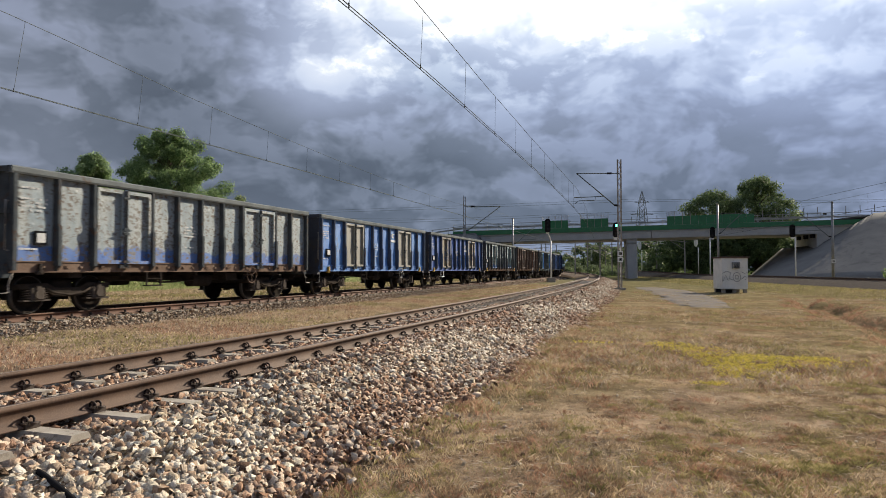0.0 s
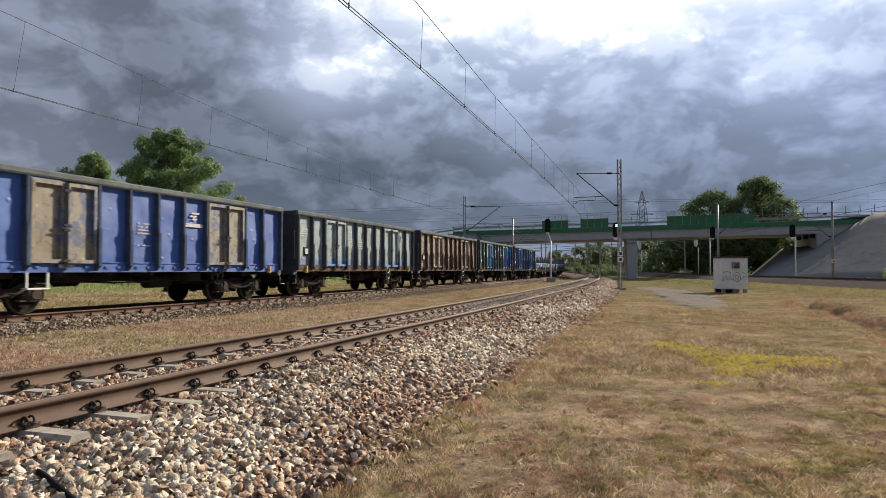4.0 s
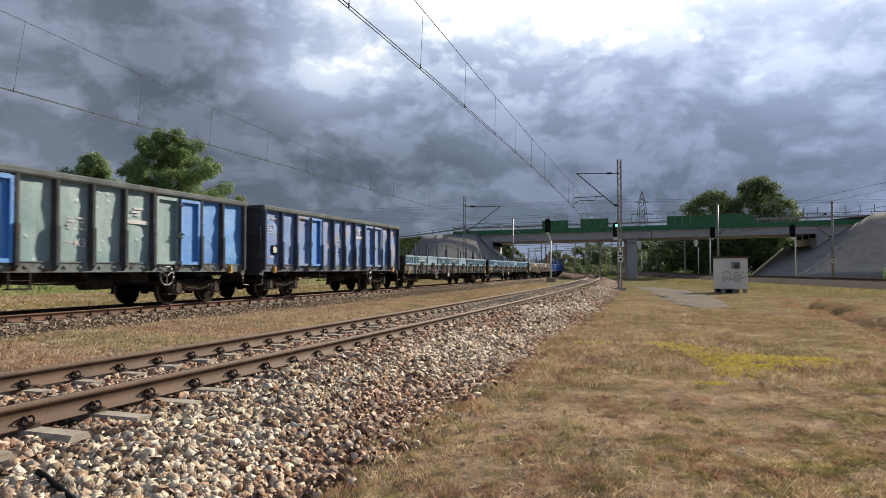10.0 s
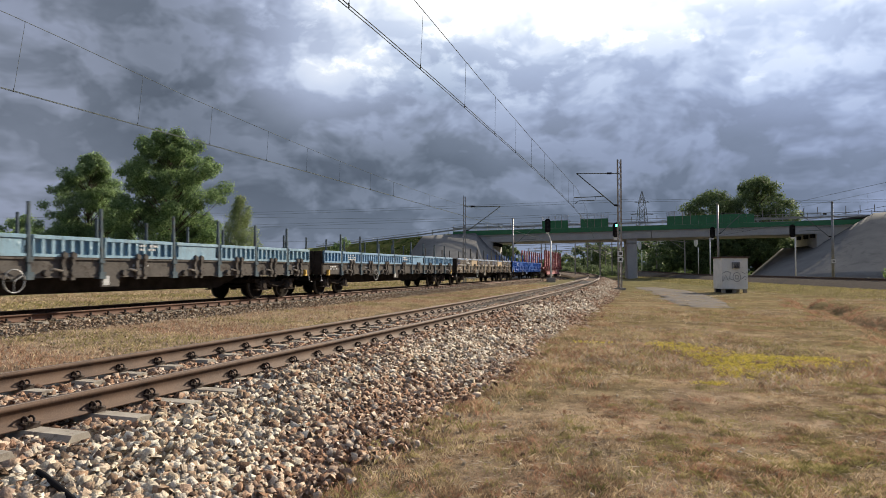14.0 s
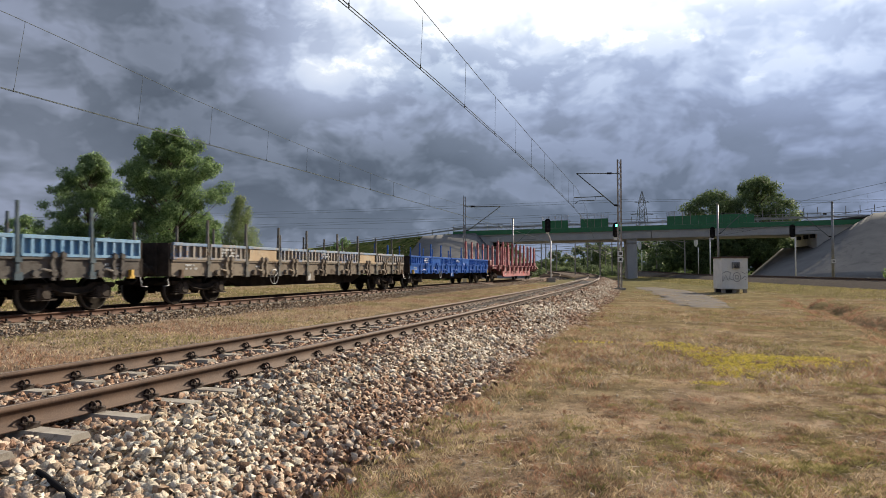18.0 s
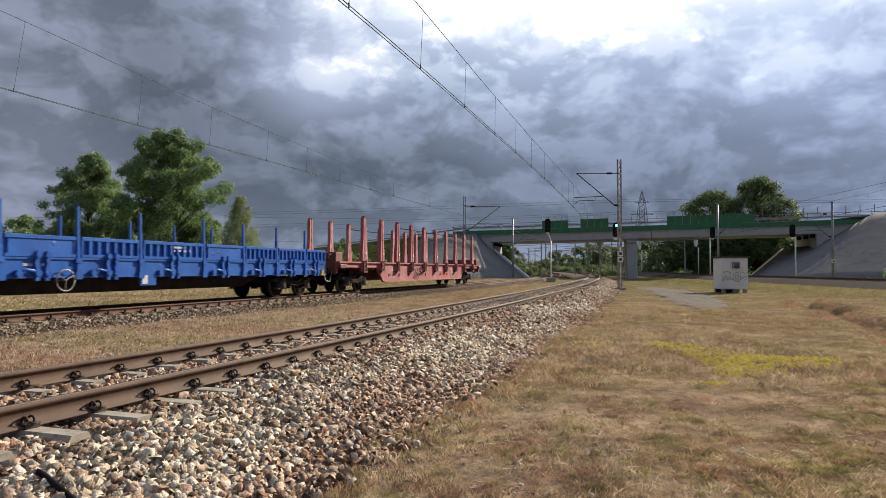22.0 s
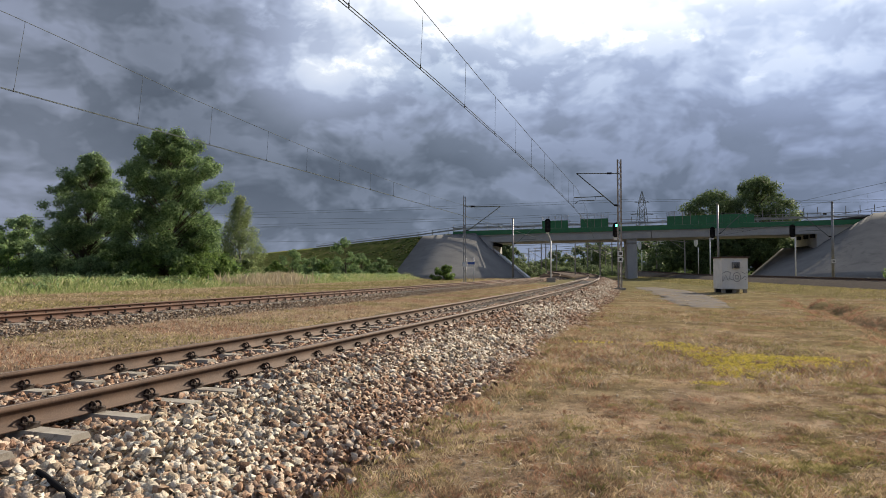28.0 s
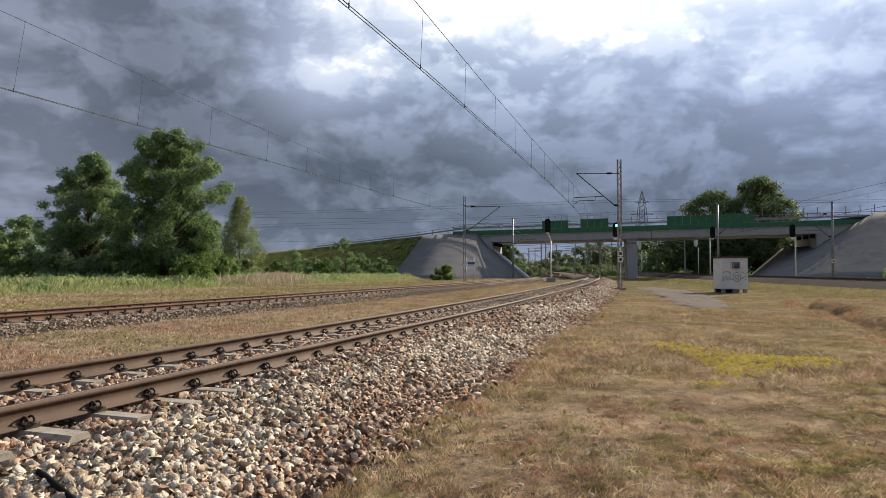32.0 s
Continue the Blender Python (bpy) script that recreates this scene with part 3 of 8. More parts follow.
build_bed("ballast_bed", SIDE, BED_SIDE, -20, 250, "dark ballast bank of a farther track", surf("dark_ballast_bank", (0.055, 0.05, 0.046), (0.14, 0.125, 0.11), 9, 0.95, relief=1.0, stain=(0.12, 0.09, 0.07), fine=28))
# ---- road bridge over the tracks ----
BR_A, BR_B = Vector((5.2, 118.5, 7.65)), Vector((66.0, 105.0, 9.85))      # near edge of the deck, left and right
br_u = (BR_B - BR_A)
BR_LEN = br_u.length
br_u.normalize()
br_n = Vector((-br_u.y, br_u.x, 0)).normalized()                          # across the deck, away from the camera
BR = Matrix((( br_u.x, br_n.x, 0, BR_A.x), (br_u.y, br_n.y, 0, BR_A.y), (br_u.z, 0, 1, BR_A.z), (0, 0, 0, 1)))
DECK_W = 12.5


def br_s(px, py_unused=None):
    """Distance along the deck's edge at which the sight line with slope px = x / y meets it."""
    return (px * BR_A.y - BR_A.x) / (br_u.x - px * br_u.y)


def sight(x):
    return (x - 784) / 1215.4


def build_bridge():
    b = thing("road_bridge", "concrete road bridge with green edge beams and railings", "bridge", kind="structure")
    left, right = br_s(sight(822)), br_s(sight(1545))
    span0, span1 = br_s(sight(868)), br_s(sight(1450))

    def piece(name, bm, mat, label=""):
        p = part(name, bm, mat, b, label)
        p.matrix_basis = BR
        return p
    bm = bmesh.new()
    bx(bm, left, right, 0.0, DECK_W, -0.95, -0.25)
    piece("deck_slab", bm, M_CONC)
    for y0 in (-0.22, DECK_W - 0.1):
        bm = bmesh.new()
        bx(bm, left - 2, right + 4, y0, y0 + 0.32, -0.72, 0.02)
        piece("edge_beam", bm, M_GREEN, "green painted edge beam")
    mid = br_s(sight(1153))
    for a, c in ((span0, mid - 0.05), (mid + 0.05, span1)):
        for y in (0.35, 4.3, 8.2, 11.2):
            bm = bmesh.new()
            prism(bm, [(y, -0.9), (y + 0.9, -0.9), (y + 0.9, -1.15), (y + 0.7, -1.35), (y + 0.75, -1.95), (y + 0.15, -1.95), (y + 0.2, -1.35), (y, -1.15)], "x", a, c)
            piece("girder", bm, M_CONC)
        bm = bmesh.new()
        bx(bm, a, c, 0.25, DECK_W - 0.4, -2.02, -1.9)
        piece("soffit", bm, M_CONC)
        bm = bmesh.new()
        bx(bm, a, c, 0.06, 0.34, -2.0, -0.78)
        piece("fascia_girder", bm, M_CONC, "pale concrete outer girder")
    # pier with cap
    pier = br_s(sight(1118))
    for y in (1.6, 5.6, 9.6):
        bm = bmesh.new()
        bx(bm, pier - 0.85, pier + 0.85, y - 0.8, y + 0.8, -10.5, -2.6)
        bevelled(bm, 0.2, 2)
        piece("pier_column", bm, M_CONC)
    bm = bmesh.new()
    bx(bm, pier - 0.86, pier + 0.86, 0.5, 11.0, -2.75, -2.02)
    bevelled(bm, 0.08)
    piece("pier_cap", bm, M_CONC)
    # abutment walls
    for s0, s1 in ((span0 - 3.2, span0 + 0.3), (span1 - 0.3, span1 + 6)):
        bm = bmesh.new()
        bx(bm, s0, s1, 0.2, DECK_W - 0.2, -4.2, -0.96)
        piece("abutment", bm, M_CONC)
    for s0, s1 in ((span0 - 1.2, span0 + 0.8), (span1 - 0.8, span1 + 1.2)):
        for y in (1.0, 4.8, 8.6):
            bm = bmesh.new()
            bx(bm, s0, s1, y, y + 0.8, -2.6, -2.03)
            piece("bearing_block", bm, M_BLACK)
    # guard rail, post railing and green screens along the near edge, plain railing along the far one
    for y, detail in ((0.02, True), (DECK_W - 0.1, False)):
        for z, h, m in ((0.45, 0.22, M_GALV), (0.75, 0.06, M_GALV), (1.12, 0.06, M_GALV)):
            bm = bmesh.new()
            bx(bm, left - 2, right + 12, y - 0.03, y + 0.03, z, z + h)
            piece("guard_rail" if h > 0.1 else "hand_rail", bm, m)
        s = left - 2
        bm0 = bmesh.new()
        bx(bm0, -0.04, 0.04, -0.04, 0.04, 0.0, 1.15)
        pm = mesh_of("railing_post", bm0, M_GALV)
        while s < right + 12:
            p = part("railing_post", pm, None, b)
            p.matrix_basis = BR @ Matrix.Translation((s, y + 0.06, 0))
            s += 2.0
    for x0, x1, h, mesh_h in ((960, 1006, 1.35, 2.15), (1028, 1077, 1.45, 2.35), (1181, 1336, 1.45, 0.0)):
        a, c = br_s(sight(x0)), br_s(sight(x1))
        n = max(4, round((c - a) / 1.25))
        for k in range(n):
            bm = bmesh.new()
            u0, u1 = a + (c - a) * k / n, a + (c - a) * (k + 1) / n
            bx(bm, u0 + 0.02, u1 - 0.02, -0.12, -0.08, 0.04, h)
            piece("screen_panel", bm, M_GREEN, "green screen panel")
        top = mesh_h or (h + 0.75)
        last = n + 1 if mesh_h else 4
        for k in range(last):
            bm = bmesh.new()
            u = a + (c - a) * k / n
            bx(bm, u - 0.03, u + 0.03, -0.13, -0.07, 0.0, top)
            piece("screen_post", bm, M_MAST)
        bm = bmesh.new()
        e = a + (c - a) * (last - 1) / n
        for z in np.linspace(h + 0.12, top, 5):
            bx(bm, a, e, -0.11, -0.095, z - 0.012, z + 0.012)
        for u in np.arange(a, e, 0.25):
            bx(bm, u - 0.008, u + 0.008, -0.11, -0.095, h, top)
        piece("wire_mesh", bm, M_MAST)


build_bridge()


def slab(name, top, bottom, thick, mat, label, category, div=10, rough=0.0, seed=1):
    """A sloping sheet between a top and a bottom polyline, as thick as given."""
    rng = np.random.default_rng(seed)
    bm = bmesh.new()
    grid = []
    n = len(top)
    for j in range(div + 1):
        f = j / div
        row = []
        for i in range(n):
            p = Vector(top[i]).lerp(Vector(bottom[i]), f)
            if 0 < j < div and rough:
                p.z += rng.normal(0, rough)
            row.append(bm.verts.new(p))
        grid.append(row)
    for j in range(div):
        for i in range(n - 1):
            bm.faces.new((grid[j][i], grid[j][i + 1], grid[j + 1][i + 1], grid[j + 1][i])).smooth = True
    bmesh.ops.recalc_face_normals(bm, faces=bm.faces)
    bmesh.ops.solidify(bm, geom=list(bm.faces), thickness=thick)
    return solid(name, bm, mat, label, category, kind="structure")


def on_sight(x, depth, z):
    return (sight(x) * depth, depth, z)


def build_banks():
    g = GROUND_Z - 0.1
    # left abutment cone: paved slope that wraps round the end of the road bank
    slab("paved_slope", [on_sight(748, 121, 6.9), on_sight(790, 119, 7.1), on_sight(842, 118.2, 7.3), on_sight(866, 120, 5.0), on_sight(878, 128, 4.2)],
         [on_sight(688, 99, g), on_sight(760, 95, g), on_sight(850, 99, g), on_sight(936, 112, g), on_sight(938, 124, g)], 0.3, M_SLOPE,
         "grey paved concrete slope under the bridge end", "slope", 8)
    # pale kerb down the slope's edge
    bm = bmesh.new()
    a, c = Vector(on_sight(868, 119.6, 4.75)), Vector(on_sight(937, 111.6, g + 0.1))
    for k in range(12):
        p, q = a.lerp(c, k / 12), a.lerp(c, (k + 0.97) / 12)
        rod(bm, p + Vector((0, 0, 0.1)), q + Vector((0, 0, 0.1)), 0.3, n=4)
    solid("slope_kerb", bm, M_WHITE, "pale concrete kerb along a paved slope", "kerb", kind="structure")
    # right cone
    slab("paved_slope", [on_sight(1385, 116, 4.3), on_sight(1452, 110, 4.7), on_sight(1458, 106.5, 4.9), on_sight(1548, 104.2, 9.3), on_sight(1700, 100, 10.2)],
         [on_sight(1322, 110, g), on_sight(1345, 98, g), on_sight(1392, 92, g), on_sight(1520, 84, g), on_sight(1720, 80, g)], 0.3, M_SLOPE,
         "grey paved concrete slope beside a track", "slope", 8)
    # road banks behind the cones
    m = M_BANK
    crest = [on_sight(800, 120, 7.0), on_sight(740, 128, 6.9), on_sight(660, 142, 6.55), on_sight(560, 165, 6.0), on_sight(460, 195, 5.3), on_sight(300, 250, 4.4), on_sight(100, 330, 3.0)]
    back = [(x - 6, y + 14, z) for x, y, z in crest]
    foot = [on_sight(735, 98, g), on_sight(690, 102, g), on_sight(600, 112, g), on_sight(500, 130, g), on_sight(380, 155, g), on_sight(200, 205, g), on_sight(20, 290, g)]
    slab("road_bank", crest, foot, 0.3, m, "grassy bank of a raised road", "bank", 10, 0.12, 5)
    slab("road_bank", crest, back, 0.3, M_ASPHALT, "grey road on top of a bank", "road", 2)
    crest = [on_sight(1545, 104, 9.4), on_sight(1800, 98, 9.9), on_sight(2100, 90, 9.0)]
    slab("road_bank", [(x, y + 13, z) for x, y, z in crest], [(x, y, z - 0.05) for x, y, z in crest], 0.3, M_ASPHALT, "grey road on top of a bank", "road", 2)
    # guard rail along the left bank's crest
    gr = thing("guard_rail", "grey steel guard rail along a road bank", "guard rail", kind="structure")
    pts = [Vector(p) for p in ([on_sight(822, 118.3, 7.55)] + crest_points())]
    bm = bmesh.new()
    for p, q in zip(pts, pts[1:]):
        rod(bm, p + Vector((0, 0, 0.55)), q + Vector((0, 0, 0.55)), 0.14, n=4)
        rod(bm, p + Vector((0, 0, 1.0)), q + Vector((0, 0, 1.0)), 0.04, n=4)
    part("rail_beam", bm, M_GALV, gr)
    for p, q in zip(pts, pts[1:]):
        k = int((q - p).length / 4)
        for i in range(k):
            c = p.lerp(q, i / k)
            bm = bmesh.new()
            bx(bm, c.x - 0.05, c.x + 0.05, c.y - 0.05, c.y + 0.05, c.z - 0.3, c.z + 1.0)
            part("guard_post", bm, M_GALV, gr)


def crest_points():
    return [on_sight(740, 128.5, 6.95), on_sight(660, 142.5, 6.6), on_sight(560, 165.5, 6.05)]


M_ASPHALT = surf("asphalt", (0.04, 0.04, 0.042), (0.065, 0.065, 0.066), 2, 0.9)
M_BANK = surf("bank_grass", (0.05, 0.07, 0.02), (0.11, 0.12, 0.04), 0.35, 0.95, 0, 0.6, stain=(0.17, 0.14, 0.07), stain_at=0.58, fine=6)
build_banks()

# ---- overhead line ----
def mast(name, line_d, x, depth, top, base, arm, label, steel=None, arm_z=None, tube=False, slim=1.0):
    """A lattice mast; arm: reach of the cantilever (negative to the left)."""
    px, py = sight(x) * depth, depth
    m = thing(name, label, "mast", "overhead line masts", m=Matrix.Translation((px, py, base)))
    h = top - base
    steel = steel or M_MAST
    if tube:
        bm = bmesh.new()
        rod(bm, (0, 0, 0), (0, 0, h), 0.15, 0.115, 10)
        part("pole", bm, steel, m)
        bm = bmesh.new()
        rod(bm, (0, 0, h), (0, 0, h + 0.1), 0.14, 0.12, 10)
        part("cap", bm, M_MAST, m)
    else:
        # two channels with lacing bars
        q = 0.125 * slim
        for sg in (-1, 1):
            bm = bmesh.new()
            prism(bm, [(sg * q - 0.03, -0.11), (sg * q + 0.03, -0.11), (sg * q + 0.03, 0.11), (sg * q - 0.03, 0.11)], "z", 0, h)
            part("channel", bm, steel, m)
        bm = bmesh.new()
        k = int(h / 0.42)
        for i in range(k):
            z = 0.3 + i * 0.42
            for y in (-0.1, 0.1):
                s = 1 if i % 2 else -1
                rod(bm, (-q * s, y, z), (q * s, y, z + 0.4), 0.018, n=4)
        part("lacing", bm, steel, m)
    bm = bmesh.new()
    bx(bm, -0.35, 0.35, -0.35, 0.35, -0.6, 0.22)
    bevelled(bm, 0.03)
    part("foundation", bm, M_SLEEPER, m)
    if arm:
        z1 = (arm_z or top - 1.05) - base
        bm = bmesh.new()
        rod(bm, (0, 0, z1), (arm, 0, z1), 0.035, n=8)
        part("stay_tube", bm, M_WIRE, m)
        bm = bmesh.new()
        chain(bm, [(0.0, 0, z1 - 2.45), (arm * 0.12, 0, z1 - 2.42), (arm * 0.25, 0, z1 - 2.05), (arm, 0, z1)], 0.04, 8)
        part("bracket_tube", bm, M_WIRE, m)
        bm = bmesh.new()
        rod(bm, (arm * 0.35, 0, z1 - 1.75), (arm * 1.06, 0, z1 - 1.85), 0.03, n=6)
        chain(bm, [(arm * 0.55, 0, z1 - 1.8), (arm * 0.57, 0, z1 - 2.05), (arm * 0.95, 0, z1 - 2.08), (arm * 1.03, 0, z1 - 2.3)], 0.022, 6)
        part("registration_arm", bm, M_WIRE, m)
        for a, c in (((arm * 0.18, 0, z1), (arm * 0.29, 0, z1)), ((arm * 0.05, 0, z1 - 2.45), (arm * 0.12, 0, z1 - 2.42))):
            bm = bmesh.new()
            rod(bm, a, c, 0.08, n=10)
            part("insulator", bm, M_BLACK, m)
    return m


mast("catenary_mast", NEAR, 1097, 52, 9.36, -0.6, -3.25, "grey lattice overhead-line mast with a bracket arm", arm_z=8.3)
mast("catenary_mast", FAR, 822, 70, 8.45, -0.5, 3.7, "grey lattice overhead-line mast on the far side of the train", M_GALV, arm_z=7.45, slim=0.8)
mast("catenary_mast", FAR, 908, 100, 8.4, -0.4, 3.2, "overhead-line mast in front of a bridge", M_GALV, arm_z=7.2, tube=True)
mast("catenary_mast", SIDE, 1271, 84, 8.95, -0.4, 3.0, "slender overhead-line mast beside a cabinet", M_GALV, tube=True)
mast("catenary_mast", SIDE, 1474, 74, 8.25, -0.4, -3.4, "overhead-line mast beside the farther track", M_GALV, arm_z=7.0, tube=True)


def catenary(line, s0, s1, droppers, label, low, gap, rise, dz=0.0, contact=5.33, pull=None, swing=None):
    """Contact wires, messenger wire and droppers over a track. low: where the messenger hangs lowest, gap above the contact wire
    and rising by rise times the square of the way from there; pull and swing: sideways offsets (along, metres) of both."""
    w = thing("overhead_line", label, "overhead line", kind="structure")
    pull, swing = pull or [(0, 0.0)], swing or [(0, 0.0)]

    def off(s, rows):
        return float(np.interp(s, [a for a, _ in rows], [b for _, b in rows]))

    def at(s, z, d=0.0):
        x, y, zz, _ = line.at(s, d)
        return Vector((float(x), float(y), z + dz))

    def mess(s):
        return contact + gap + min(rise * (s - low) ** 2, 0.9)
    ss = np.arange(s0, s1, 1.5)
    for d in (-0.035, 0.035):
        bm = bmesh.new()
        chain(bm, [at(s, contact, d + off(s, pull)) for s in ss], 0.009, 5)
        part("contact_wire", bm, M_WIRE, w)
    bm = bmesh.new()
    chain(bm, [at(s, mess(s), off(s, pull) + off(s, swing)) for s in ss], 0.0085, 5)
    part("messenger_wire", bm, M_WIRE, w)
    for s in droppers:
        bm = bmesh.new()
        rod(bm, at(s, contact, off(s, pull)), at(s, mess(s), off(s, pull) + off(s, swing)), 0.005, n=5)
        rod(bm, at(s, contact - 0.02, off(s, pull)), at(s, contact + 0.07, off(s, pull)), 0.014, n=5)
        part("dropper", bm, M_WIRE, w)


catenary(NEAR, 4, 56, [12.0, 15.6, 19.3, 23.1, 26.7, 30.4, 34.4, 38, 42, 46, 50], "twin contact wires with messenger and droppers over the track", 25, 1.19, 0.0006, pull=[(8, 0.2), (12.5, 0.15), (22, 0.02), (30, 0.0)], swing=[(8, 0.12), (20, 0.03), (30, 0.0)])
catenary(NEAR, 52, 130, [58, 63, 68, 73, 78, 83], "contact wire running on under a bridge", 84, 1.17, 0.0005)
catenary(FAR, 8, 74, [17.5, 21.6, 25.0, 28.6, 31.8, 35.1, 38.9, 42.3, 45.5, 49, 53, 57.5, 62, 66.5], "contact wire with droppers over the farther track", 49, 0.78, 0.0009, dz=-0.04, pull=[(10, 0.36), (20, 0.26), (45, 0.0)], swing=[(14, 0.45), (18, 0.32), (23, 0.12), (38, 0.0)])
catenary(SIDE, 20, 140, [46, 52, 58, 64, 70, 76, 82, 90, 98], "wires with droppers over the farther track", 46, 1.17, 0.0005, dz=0.2)


def feeder():
    f = thing("overhead_line", "single feeder wire above the farther track", "overhead line", kind="structure")
    bm = bmesh.new()
    chain(bm, [tuple(float(q) for q in SIDE.at(s, 3.0)[:2]) + (8.15 - 0.25 * math.sin(math.pi * (s - 20) / 54.0) ** 2,) for s in range(20, 130, 5)], 0.014, 5)
    part("wire", bm, M_WIRE, f)


feeder()
catenary(FAR, 70, 130, [76, 82, 88, 94], "contact wire running on beyond a mast", 102, 1.0, 0.0005, dz=-0.08)
# ---- things beside the tracks and far off ----
def signal(x, depth, base, pole_top, head_z, label, head_side=0.0, lit=None, white_top=None, block=None, head_h=1.55, w=0.3):
    """A colour-light signal: white pole, bracket, black head with hoods."""
    px, py = sight(x) * depth, depth
    s = thing("railway_signal", label, "railway signal", "signals beside the tracks", m=Matrix.Translation((px, py, base)))
    bm = bmesh.new()
    rod(bm, (0, 0, 0), (0, 0, pole_top - base), 0.085, n=12)
    part("pole", bm, M_WHITE, s)
    bm = bmesh.new()
    bx(bm, -0.25, 0.25, -0.25, 0.25, -0.3, 0.1) if block is None else bx(bm, -block, block, -block, block, -0.4, block * 1.3)
    bevelled(bm, 0.03)
    part("footing", bm, M_SLEEPER, s)
    z = head_z - base
    bm = bmesh.new()
    out = [(head_side + w * c, z + head_h / 2 - w + w * k) for c, k in ((math.cos(a), math.sin(a)) for a in np.linspace(0, math.pi, 9))]
    out += [(head_side - w, z - head_h / 2 + 0.15), (head_side - w + 0.15, z - head_h / 2), (head_side + w - 0.15, z - head_h / 2), (head_side + w, z - head_h / 2 + 0.15)]
    prism(bm, out, "y", -0.16, 0.12)
    head = part("signal_head", bm, M_BLACK, s, "black enamel signal head")
    for k in range(3):
        zc = z + head_h / 2 - w - head_h * 0.27 * k
        bm = bmesh.new()
        pts = [(head_side + 0.13 * math.cos(a), zc + 0.13 * math.sin(a)) for a in np.linspace(-0.5, math.pi + 0.5, 9)]
        pts += [(a * 0.9 + head_side * 0.1, b * 0.9 + zc * 0.1) for a, b in pts[::-1]]
        prism(bm, pts, "y", -0.4, -0.16)
        part("hood", bm, M_BLACK, head)
        bm = bmesh.new()
        lathe(bm, [(-0.175, 0.1), (-0.165, 0.1)], "y", 14, (head_side, 0, zc))
        part("lens", bm, M_GREENLIGHT if lit == k else M_LENS, head)
    bm = bmesh.new()
    rod(bm, (0, 0, pole_top - base - 0.1), (head_side, 0, z - head_h / 2 + 0.05), 0.06, n=8)
    bx(bm, head_side - 0.16, head_side + 0.16, -0.1, 0.1, z - head_h / 2 - 0.2, z - head_h / 2)
    part("bracket", bm, M_WHITE, s)
    return s


def lamp_glass(name, col, strength):
    m, nt, b = begin(name)
    b.inputs["Base Color"].default_value = (*col, 1)
    b.inputs["Roughness"].default_value = 0.15
    if strength:
        b.inputs["Emission Color"].default_value, b.inputs["Emission Strength"].default_value = (*col, 1), strength
    return m


M_LENS = lamp_glass("dark_lens", (0.02, 0.02, 0.022), 0)
M_GREENLIGHT = lamp_glass("green_signal_light", (0.1, 1.0, 0.55), 6.0)
signal(975, 78, -0.5, 4.3, 6.0, "railway signal on a white pole between two tracks", -0.35, block=0.45)
signal(1099, 53, -0.55, 3.3, 4.05, "railway signal with a green light beside a mast", -0.38, lit=0, head_h=1.15, w=0.22)
signal(1257, 95, -0.2, 5.4, 6.15, "railway signal on a white pole behind a cabinet", 0.35)
signal(1408, 84, -0.2, 5.0, 5.75, "railway signal on a white pole in front of a paved slope", -0.35)


def back_of_signal(x, depth):
    s = thing("railway_signal", "pale back of a railway signal beyond a bridge", "railway signal", "signals beside the tracks", m=Matrix.Translation((sight(x) * depth, depth, -0.3)))
    bm = bmesh.new()
    rod(bm, (0, 0, 0), (0, 0, 5.5), 0.1, n=8)
    part("pole", bm, M_WHITE, s)
    bm = bmesh.new()
    prism(bm, [(-0.45 + 0.35 * math.cos(a), 6.6 + (0.35 if math.sin(a) > 0 else 0.75) * math.sin(a) + (0.5 if math.sin(a) > 0 else -0.2)) for a in np.linspace(0, math.tau, 15)[:-1]], "y", -0.1, 0.15)
    part("signal_head", bm, M_WHITE, s)


back_of_signal(1236, 130)
back_of_signal(1136, 150)


